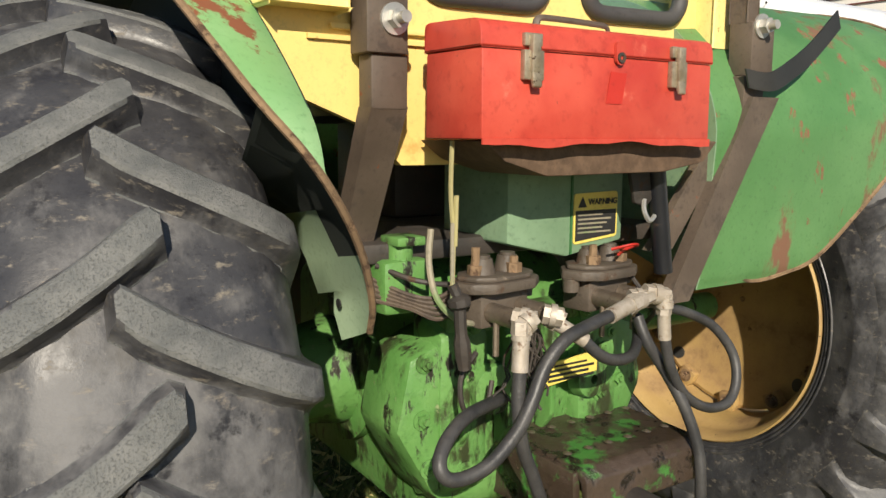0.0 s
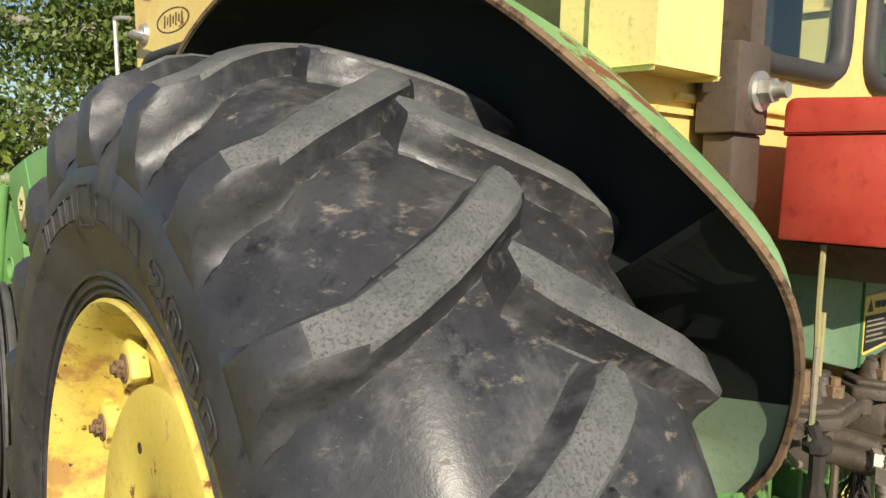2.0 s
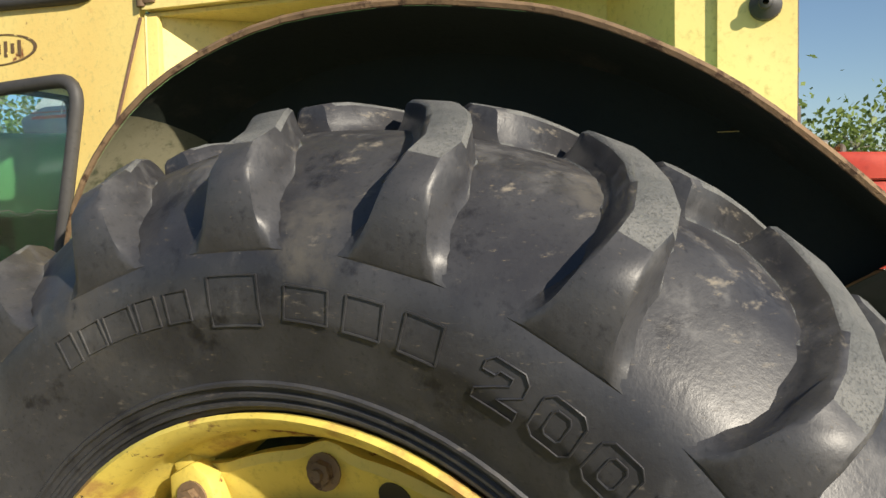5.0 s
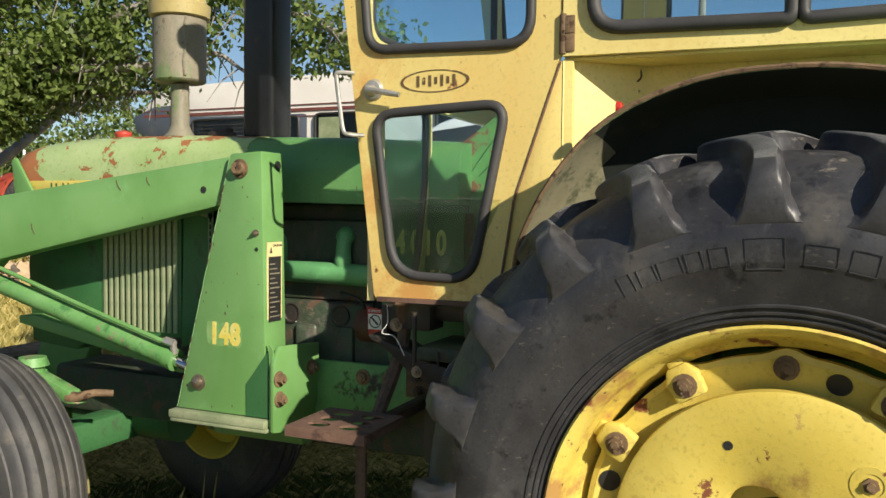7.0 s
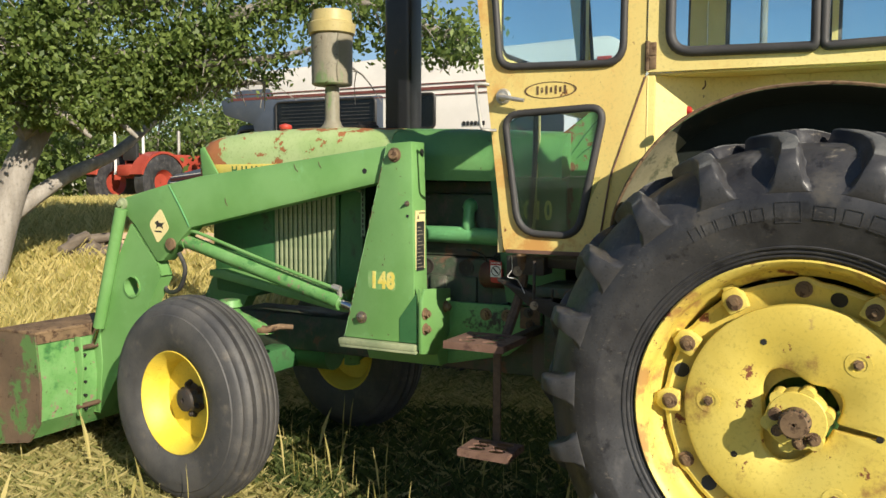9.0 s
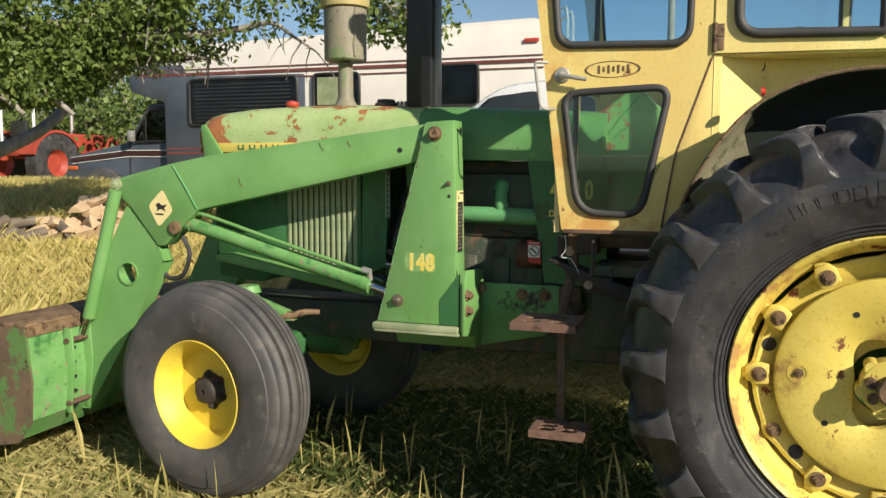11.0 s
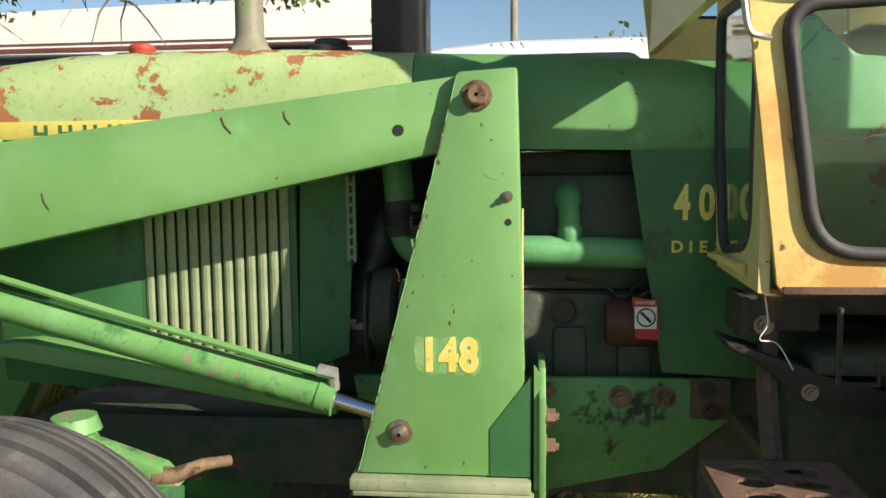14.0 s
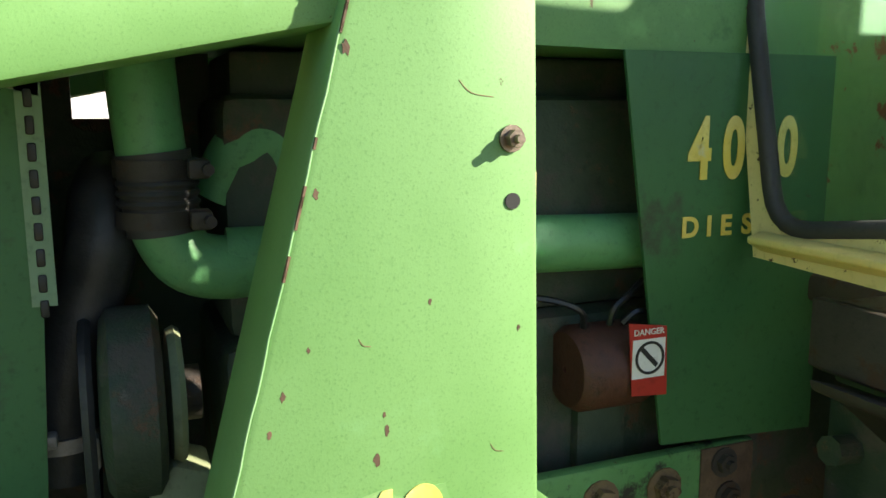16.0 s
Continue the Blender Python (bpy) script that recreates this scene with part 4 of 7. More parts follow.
part("label_sign", Shape().lathe([(0, .018), (0, .0215), (.001, .0215), (.001, .018)], (-.1725, 1.225, 1.078), "x", 24).box((-.1726, 1.200, 1.050), (-.1716, 1.232, 1.056), 0, LM @ Matrix.Translation((0, 1.215, 1.056)) @ Matrix.Rotation(radians(45), 4, "X") @ Matrix.Translation((0, -1.215, -1.053))), INK, lab)
for pts in ([(-.125, 1.255, 1.112), (-.13, 1.25, 1.135), (-.125, 1.225, 1.15), (-.10, 1.19, 1.16)], [(-.125, 1.235, 1.112), (-.132, 1.22, 1.128), (-.13, 1.20, 1.125), (-.11, 1.17, 1.12)], [(-.12, 1.29, 1.110), (-.128, 1.30, 1.135), (-.115, 1.34, 1.15), (-.09, 1.40, 1.155)]):
    part("starter_wire", Shape().tube(spline(pts, 4), .0045, 6), BLACK, st)
for y_ in (1.405, 1.60):
    part("core_plug", Shape().lathe([(0, .03), (0, .036), (.006, .036), (.006, .030), (.002, .027), (.002, .004)], (-.081, y_, 1.075), "x", 24, sign=-1), DARK_STEEL, block, "rusty round core plug")
# chassis, transmission, rear castings
s = Shape()
s.box((CX - .13, .95, .62), (CX + .13, 2.75, .80), .02)
s.box((CX - .16, -.05, .60), (CX + .16, 1.1, 1.06), .04)
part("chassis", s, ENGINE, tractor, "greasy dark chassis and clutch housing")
s = Shape()
s.prism([(-.42, .60), (-.44, .86), (-.40, 1.02), (-.30, 1.10), (.1, 1.12), (.3, 1.0), (.3, .55), (-.3, .52)], "x", CX - .19, CX + .19, .03)
s.prism([(-.47, .66), (-.47, .98), (-.36, 1.02), (-.36, .62)], "x", CX - .24, CX - .12, .02)
s.prism([(-.47, .66), (-.47, .98), (-.36, 1.02), (-.36, .62)], "x", CX + .12, CX + .24, .02)
s.lathe([(0, .01), (0, .17), (.05, .17), (.06, .13), (.20, .105), (.42, .10), (.42, .01)], (CX - .17, 0, .80), "x", 32, sign=-1)
s.lathe([(0, .01), (0, .17), (.05, .17), (.06, .13), (.20, .105), (.42, .10), (.42, .01)], (CX + .17, 0, .80), "x", 32)
s.cyl((.55, 0, .80), (1.2, 0, .80), .045, seg=20)
for zz in (.70, .80, .90):
    for sx in (-1, 1):
        s.bolt((CX + sx * .18, -.47, zz), (0, -1, 0), .014, .012)
part("rear_casting", s, GREEN_DIRTY, tractor, "oily bright green rear axle casting")
# drawbar plate
s = Shape()
s.prism(round_poly([(-.25, .752), (-.655, .742), (-.68, .725), (-.685, .66), (-.672, .66), (-.664, .715), (-.648, .728), (-.25, .736)], .006, 2), "x", .005, .335, .003)
s.prism([(-.25, .745), (-.655, .735), (-.66, .62), (-.25, .60)], "x", -.006, .012, .004)
part("hitch_plate", s, OILY_PLATE, tractor, "oily brown hitch plate with rivets")
s = Shape()
s.cyl((.13, -.74, .655), (.13, -.40, .66), .03, seg=16)
part("drawbar_pin", s, DARK_STEEL, tractor)


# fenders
# Dirty underside with its shade painted in; the sunlit front has another tone.
SHADED_UNDERSIDE = worn("shaded_dirty_fender_underside", (0.011, 0.018, 0.012), (0.020, 0.028, 0.020), 0.85, scale=4, spots=(((0.050, 0.046, 0.034), 7, 0.54, 0.72, 0.95),), bump=0.2)


# Near-black colour that stands for deep shade on the inner sheet and flap.
SHADE_BLACK = worn("painted_shade_black", (0.006, 0.011, 0.008), (0.012, 0.019, 0.014), 0.95, scale=6, bump=0.1)
# Lit copy of the inside: dust and sunlight in one tone.
SUNLIT_DUST = worn("sunlit_dusty_fender_inside", (0.20, 0.19, 0.11), (0.28, 0.26, 0.17), 0.8, scale=5, spots=(((0.08, 0.09, 0.05), 9, 0.55, 0.66, 0.9),), bump=0.1)


def fender(s_, lip, inner, sink):
    """Skin from a rolled outer lip to an inner edge, a little nearer the axle, and the sheet below it."""
    lip = spline(lip, 4)
    s = Shape()
    loops, sheet = [], []
    dmax = max(q[0] for q in lip)
    k = len(lip)
    for i, (d, y, z) in enumerate(lip):
        rad = Vector((0, y, z - .80)).normalized()
        di = min(inner, d - .004)
        xo, xi = CX + s_ * d, CX + s_ * di
        w = (d - di) / (dmax - inner)

        def P(f, off):
            return Vector((xo + (xi - xo) * f, y, z)) + rad * (off - sink * w * f)
        up = .010 * w
        loops.append([P(0, -.006), P(0, 0), P(.12, .5 * up), P(.45, up), P(.8, .75 * up), P(1, 0), P(1, -.005), P(.8, .75 * up - .005), P(.45, up - .005), P(.12, .5 * up - .006)])
        q = P(1, .001)
        u = i / (k - 1)
        f_ = max(0.0, 1 - 3 * w)
        deep = q - rad * .05 * f_
        foot = Vector((CX + s_ * (di - .004), .5 - 1.0 * u, 1.18 - .10 * u))
        sheet.append((q, deep, foot))
    s.rings(loops)
    f = part("fender", s, [GREEN_FENDER if s_ < 0 else GREEN_RUSTING, SHADED_UNDERSIDE, SUNLIT_DUST], tractor, "chalky green rounded fender with a rusty lip", 40)
    # shaded tone on the underside, sunlit tone towards its front
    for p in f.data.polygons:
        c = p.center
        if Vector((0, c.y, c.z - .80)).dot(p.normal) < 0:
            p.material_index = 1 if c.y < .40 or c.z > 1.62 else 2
    part("fender_lip", Shape().tube([(CX + s_ * d, y, z) for d, y, z in lip], .006, 6), RUSTY, f, "rusty rolled lip")
    s = Shape()
    t = Vector((s_ * .004, 0, 0))
    rows = [[q] + [deep.lerp(foot, j / 7) for j in range(8)] for q, deep, foot in sheet]
    if s_ < 0:
        rows = rows[:int(.667 * k) + 1]
    s.rings([r + [p + t for p in r[::-1]] for r in rows])
    part("fender_side", s, [GREEN_SHEET, SHADE_BLACK, SUNLIT_DUST], f, "pale green inner fender sheet" if s_ > 0 else "inner fender sheet with its shade painted black", 60)
    # shade painted along the near sheet, except its sunlit front rows
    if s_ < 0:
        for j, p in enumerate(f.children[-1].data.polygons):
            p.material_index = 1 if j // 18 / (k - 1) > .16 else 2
        # the lowest part is a narrow turned-in sheet with a notch cut out of it
        ends = ((40, (-.521, -.167, 1.113)), (44, (-.468, -.30, 1.235)), (48, (-.432, -.340, 1.212)), (52, (-.412, -.385, 1.135)), (54, (-.410, -.430, 1.079)), (55, (-.408, -.487, 1.091)), (57, (-.405, -.480, 1.055)), (60, (-.402, -.502, 1.010)))
        s = Shape()
        loops = []
        for i, e in ends:
            a, e = Vector((CX + s_ * (lip[i][0] - .004), lip[i][1] + .004, lip[i][2])), Vector(e)
            row = [a.lerp(e, w) + Vector((.006 * math.sin(math.pi * w), 0, 0)) for w in (0, .2, .45, .7, 1)]
            loops.append(row + [p + Vector((.003, 0, 0)) for p in row[::-1]])
        s.rings(loops)
        flap = part("fender_flap", s, [FLAP, SHADE_BLACK], f, "pale green turned-in sheet with a notch, shade painted black higher up", 60)
        # the flap's upper part is painted black for the shade there
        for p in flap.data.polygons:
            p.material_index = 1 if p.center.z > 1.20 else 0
        part("flap_hole", Shape().cyl((-.4125, -.515, 1.077), (-.4145, -.515, 1.077), .008, seg=12), INK, f)


LIP = [(.66, .62, 1.29), (.72, .585, 1.37), (.76, .50, 1.51), (.76, .375, 1.637), (.76, .19, 1.712), (.76, 0, 1.728), (.76, -.14, 1.715), (.757, -.27, 1.685), (.742, -.42, 1.612), (.71, -.55, 1.512), (.665, -.665, 1.40), (.61, -.70, 1.325), (.56, -.697, 1.255), (.515, -.676, 1.18), (.48, -.642, 1.10), (.462, -.60, 1.045)]
LIP_RIGHT = [(1.0, .62, 1.29), (1.08, .585, 1.37), (1.12, .50, 1.51), (1.13, .375, 1.637), (1.25, .19, 1.712), (1.32, 0, 1.738), (1.34, -.2, 1.725), (1.36, -.40, 1.665), (1.34, -.53, 1.56), (1.26, -.60, 1.42), (1.10, -.60, 1.285), (.935, -.585, 1.15), (.80, -.575, 1.06), (.68, -.565, 1.03), (.57, -.56, 1.022), (.48, -.555, 1.05), (.42, -.55, 1.07)]
fender(-1, LIP, .585, .035)
fender(1, LIP_RIGHT, .38, .03)

# ---- the cab ----
cab = thing("tractor_cab", (CX, .4, 1.2), "cream-yellow metal tractor cab with rubber-sealed windows and rust", "tractor cab")


def sealed_window(loop, axis, a, parent, material, r=.013, name="window_seal"):
    if axis == "x":
        pts = [(a, p[0], p[1]) for p in loop]
    else:
        pts = [(p[0], a, p[1]) for p in loop]
    seal = part(name, Shape().tube(pts, r, 8, True), SEAL, parent, "dark rubber window seal", 80)
    g = Shape().prism(loop, axis, a - .0015, a + .0015)
    pane = part("pane", g, material, parent, "", 30)
    pane.visible_shadow = False
    return seal


door_out = [(1.215, 2.55), (1.153, 2.07), (1.046, 1.205), (1.036, 1.188), (.70, 1.188), (.690, 1.21), (.652, 1.46), (.535, 1.82), (.535, 2.55)]
low_hole = round_poly([(1.046, 1.690), (.672, 1.705), (.762, 1.255), (.985, 1.262)], [.06, .06, .07, .08], 6)
up_hole = round_poly([(1.064, 1.862), (1.115, 2.45), (.608, 2.45), (.612, 1.848)], [.055, .06, .06, .07], 6)
for s_, xd in ((-1, -.515), (1, 2 * CX + .515)):
    s = Shape().plate(door_out, [low_hole, up_hole], "x", xd, s_ * -.014)
    d = part("door", s, CAB_RUSTY if s_ < 0 else CAB, cab, "cream-yellow cab door with two windows and a rusty lower edge")
    # the far door's pane is dark to stand for the shaded cab side
    sealed_window(low_hole, "x", xd + s_ * .004, d, GLASS if s_ < 0 else GLASS_DARK, .0135)
    pane = part("broken_pane", Shape().prism([(p, min(z, 1.463)) for p, z in low_hole], "x", xd + s_ * .001, xd + s_ * -.001), GLASS_DUSTY, d, "dusty broken lower half of a pane")
    pane.visible_shadow = False
    sealed_window(up_hole, "x", xd + s_ * .004, d, GLASS, .0135)
    if s_ < 0:
        # handle
        h = Shape().lathe([(0, .003), (0, .021), (.006, .020), (.014, .014), (.030, .013), (.036, .010), (.036, .003)], (xd, 1.052, 1.752), "x", 20, sign=-1)
        h.cyl((xd, 1.052, 1.756), (xd - .010, 1.052, 1.756), .030, .024, 24)
        h.tube(spline([(xd - .032, 1.055, 1.752), (xd - .036, 1.03, 1.749), (xd - .036, .99, 1.741), (xd - .034, .958, 1.735)], 4), [.010, .010, .009, .009, .009, .008, .008, .008, .008, .008, .007, .007, .007], 8)
        part("door_handle", h, STEEL, d, "worn dull metal door handle")
        b = Shape()
        n = 48
        b.rings([[(xd - .0005 - .001 * (q % 2), .872 + rr * math.cos(a), 1.771 + .30 * rr * math.sin(a)) for q, rr in ((0, .098), (1, .098), (1, .090), (0, .090))] for a in (2 * math.pi * j / n for j in range(n))], False, True)
        for i in range(7):
            b.box((xd - .0015, .92 - .017 * i - .005, 1.757 + .006 * (i % 2)), (xd - .0003, .92 - .017 * i + .003, 1.786 - .005 * ((i * 3) % 2)), 0)
        part("maker_badge", b, INK_BROWN, d, "faded brown oval badge")
        for zz in (1.885, 1.845):
            part("hinge", Shape().cyl((xd - .004, .530, zz - .028), (xd - .004, .530, zz + .028), .009, seg=10).box((xd - .010, .50, zz - .024), (xd + .002, .53, zz + .024), .003), RUSTY, d, "rusty door hinge")
        part("door_gap", Shape().tube([(xd - .001, .536, 1.80), (xd - .001, .651, 1.46), (xd - .001, .689, 1.215)], .0032, 6), RUSTY_BRIGHT, d, "rusty gap along the door's rear edge")
        part("door_edge", Shape().prism([(xd - .004, 1.187), (xd + .03, 1.187), (xd + .03, 1.20), (xd - .004, 1.20)], "y", .70, 1.035), RUSTY_BRIGHT, d, "rusty lower edge")
        # cracked lower pane: a jagged line and the lower half sheet
        part("crack_line", Shape().tube([(xd + .006, .985 - .28 * k / 12, 1.462 + .008 * math.sin(k * 1.7) + (.012 if k > 9 else 0)) for k in range(13)], .0011, 5), FITTING, d)
    # side wall behind the door, above the fender
    side_out = [(.530, 2.55), (.530, 1.812), (-.425, 1.800), (-.425, 2.55)]
    w1 = round_poly([(.455, 1.872), (.455, 2.45), (.022, 2.45), (.018, 1.858)], [.07, .05, .02, .02], 6)
    w2 = round_poly([(-.004, 1.858), (-.004, 2.45), (-.39, 2.45), (-.39, 1.862)], [.02, .02, .05, .05], 6)
    s = Shape().plate(side_out, [w1, w2], "x", xd - s_ * -.005, s_ * -.03)
    wall = part("side_wall", s, CAB, cab, "cream-yellow upper side of the cab")
    sealed_window(w1, "x", xd + s_ * .010, wall, GLASS, .017)
    sealed_window(w2, "x", xd + s_ * .010, wall, GLASS, .015)
    # recessed lower panel, splayed at both ends
    X = lambda q: CX + s_ * q
    line = [(.530, .572), (.352, .425), (-.25, .425), (-.372, .575)]
    for (ya, da), (yb, db) in zip(line, line[1:]):
        zb = 1.45 if ya < .3 else 1.20
        part("quarter_panel", Shape().rings([[(X(da), ya, zb), (X(da) - s_ * .012, ya, zb), (X(da) - s_ * .012, ya, 1.806), (X(da), ya, 1.806)], [(X(db), yb, zb), (X(db) - s_ * .012, yb, zb), (X(db) - s_ * .012, yb, 1.806), (X(db), yb, 1.806)]]), CAB, cab, "cream-yellow recessed panel above the fender")
    part("panel_ledge", Shape().rings([[(X(.56), .53, 1.803), (X(.56), -.40, 1.795), (X(.40), -.40, 1.795), (X(.40), .53, 1.803)], [(X(.56), .53, 1.810), (X(.56), -.40, 1.802), (X(.40), -.40, 1.802), (X(.40), .53, 1.810)]]), CAB, cab)
    s = Shape().prism([(.560, 1.803), (.505, 1.803), (.505, 1.22), (.705, 1.20), (.668, 1.45)], "x", X(.556), X(.570), .003)
    part("door_jamb", s, CAB_RUSTY, cab, "rusty yellow door jamb")
    # rear corner post with its outer panel
    s = Shape()
    s.box((X(.585), -.428, 1.553), (X(.45), -.515, 2.55), .006)
    s.box((X(.575), -.372, 1.56), (X(.47), -.428, 2.55), .006)
    c = part("corner_post", s, CAB, cab, "cream-yellow rear corner post")
    b = Shape().lathe([(0, .004), (0, .021), (.009, .020), (.013, .013), (.016, .009), (.022, .008), (.024, .004)], (X(.585), -.482, 1.716), "x", 24, sign=s_)
    part("rubber_bumper", b, SEAL, c, "dark round rubber stop")
# a streak of rust and a fuse box on the near quarter panel
part("wire_scrap", Shape().tube(spline([(-.372, .39, 1.80), (-.376, .385, 1.77), (-.380, .40, 1.755), (-.378, .37, 1.74), (-.376, .385, 1.715)], 4), .003, 5).tube(spline([(-.374, .37, 1.80), (-.378, .365, 1.775), (-.382, .38, 1.76), (-.380, .41, 1.755)], 4), .003, 5), RUSTY, cab, "rusty scrap of wire")
part("side_reflector", Shape().lathe([(0, .002), (0, .015), (.01, .013), (.014, .008), (.014, .002)], (-.60, .38, 1.672), "y", 20, sign=-1), RED_NEW, cab, "dull red round reflector")
# rear wall with two windows
rw = [round_poly([(-.222, 1.597), (.060, 1.600), (.078, 2.40), (-.222, 2.40)], .055, 6), round_poly([(.170, 1.600), (.452, 1.605), (.452, 2.40), (.170, 2.40)], .055, 6)]
s = Shape().plate([(-.52, 2.55), (-.52, 1.44), (-.34, 1.37), (-.26, 1.30), (.40, 1.30), (.60, 1.38), (.64, 1.60), (.64, 2.55)], rw, "y", -.462, .02)
rear = part("rear_wall", s, CAB_RUSTY, cab, "cream-yellow cab rear wall with rust stains")
for q in rw:
    sealed_window(q, "y", -.466, rear, GLASS, .018)
part("wall_seam", Shape().box((-.44, -.470, 1.508), (.60, -.4625, 1.516)).box((-.40, -.473, 1.525), (.56, -.4625, 1.535), .002), CAB_RUSTY, rear)
# front wall, roof, floor
s = Shape().plate([(-.50, 1.76), (.62, 1.76), (.62, 2.55), (-.50, 2.55)], [round_poly([(-.44, 1.92), (.56, 1.92), (.56, 2.45), (-.44, 2.45)], .06, 5)], "y", 1.09, .025)
fw = part("front_wall", s, CAB, cab)
sealed_window(round_poly([(-.44, 1.92), (.56, 1.92), (.56, 2.45), (-.44, 2.45)], .06, 5), "y", 1.10, fw, GLASS, .014)
LOW_FRONT = round_poly([(-.44, 1.74), (-.44, 1.265), (-.205, 1.232), (-.140, 1.53), (-.140, 1.74)], [.04, .07, .055, .05, .03], 5)
s = Shape().plate([(-.5008, 1.80), (-.5008, 1.186), (-.176, 1.196), (-.118, 1.53), (-.118, 1.80)], [LOW_FRONT], "y", 1.055, .02)
lf = part("lower_front_panel", s, CAB_PITTED, cab, "cream-yellow lower front panel with a small window")
sealed_window(LOW_FRONT, "y", 1.068, lf, GLASS, .012)
part("ledge", Shape().prism([(1.076, 1.232), (1.10, 1.226), (1.10, 1.218), (1.076, 1.205)], "x", -.42, -.19, .002), CAB, lf)
part("roof", Shape().box((-.58, -.55, 2.55), (.70, 1.28, 2.63), .03), CAB, cab, "cream-yellow cab roof")
part("cab_floor", Shape().box((-.36, -.44, 1.12), (.48, .95, 1.16), .01), DARK_STEEL, cab)
part("grab_handle", Shape().tube(spline([(-.535, 1.10, 1.80), (-.56, 1.135, 1.80), (-.56, 1.14, 1.785), (-.56, 1.128, 1.70), (-.56, 1.118, 1.645), (-.555, 1.10, 1.635), (-.525, 1.075, 1.635)], 4), .006, 8), STEEL, cab, "thin bent grab handle")
part("seat_cushion", Shape().box((CX - .24, -.18, 1.38), (CX + .24, .30, 1.50), .05), SEAT, cab)
part("seat_back", Shape().box((CX - .24, -.30, 1.45), (CX + .24, -.18, 1.90), .05), SEAT, cab)
part("seat_base", Shape().box((CX - .12, -.1, 1.16), (CX + .12, .2, 1.40), .02), DARK_STEEL, cab)
s = Shape().tube([(CX + .20 * math.cos(a), .42 + .08 * math.sin(a), 1.74 + .18 * math.sin(a)) for a in (2 * math.pi * j / 32 for j in range(32))], .013, 8, True).cyl((CX, .42, 1.74), (CX, .78, 1.60), .02)
part("steering_wheel", s, BLACK, tractor, "black steering wheel")
s = Shape().prism(round_poly([(1.00, 1.648), (.985, 1.658), (.848, 1.755), (.832, 1.755), (.742, 1.664), (.60, 1.655), (.555, 1.63), (.56, 1.30), (.70, 1.17), (.945, 1.17), (1.00, 1.45)], [.004, .004, .012, .012, .02, .02, .02, .03, .02, .01, .01], 4), "x", -.03, CX + .26, .010)
dash = part("dashboard", s, GREEN_DASH, tractor, "scratched green dashboard housing with a rusty front edge")
for (ya, za), (yb, zb_) in (((.955, 1.56), (.83, 1.715)), ((.93, 1.545), (.86, 1.60))):
    part("scratch", Shape().tube([(-.0305, ya, za), (-.031, (ya + yb) / 2 + .006, (za + zb_) / 2), (-.0305, yb, zb_)], .0022, 5), GREEN_DARK, dash)
part("panel_joint", Shape().box((-.0325, .962, 1.42), (-.0295, .966, 1.655)), INK, dash)

# exhaust stack and air cleaner
s = Shape().box((-.004, 1.735, 1.68), (.125, 1.872, 3.0), .022, None, 3)
part("muffler", s, BLACK, tractor, "square black exhaust muffler standing on the hood")
s = Shape().lathe([(0, .004), (0, .062), (.02, .045), (.045, .036), (.20, .034), (.21, .004)], (.03, 2.185, 1.707), "z", 24)
air = part("intake_pipe", s, OLIVE, tractor, "weathered olive intake pipe with a flared foot")
s = Shape().lathe([(0, .004), (0, .092), (.006, .098), (.235, .100), (.24, .004)], (.03, 2.185, 1.915), "z", 32)
part("pre_cleaner", s, OLIVE, air, "weathered olive pre-cleaner bowl")
s = Shape().lathe([(0, .004), (0, .102), (.004, .112), (.05, .116), (.06, .10), (.11, .095), (.12, .004)], (.03, 2.185, 2.155), "z", 32)
part("pre_cleaner_cap", s, TAN, air, "tan cap")
part("cleaner_strap", Shape().tube([(.03 - .101 * math.cos(a), 2.185 - .101 * math.sin(a), z) for a, z in ((.9, 1.93), (.85, 1.99), (.95, 2.04), (.85, 2.10), (.95, 2.15))], .006, 6), OLIVE, air)
s = Shape().lathe([(0, .004), (0, .052), (.012, .052), (.016, .042), (.030, .040), (.034, .004)], (.02, 1.975, 1.703), "z", 24)
part("filler_cap", s, DARK_STEEL, tractor, "dark round filler cap")
s = Shape().lathe([(0, .003), (0, .03), (.012, .034), (.022, .030), (.03, .003)], (.03, 2.47, 1.712), "z", 20)
part("radiator_cap", s, RED, tractor, "small red cap on the hood")
part("light_bracket", Shape().prism([(2.70, 1.44), (2.83, 1.44), (2.85, 1.615), (2.825, 1.625)], "x", CX - .235, CX - .222, .004), GREEN, tractor)

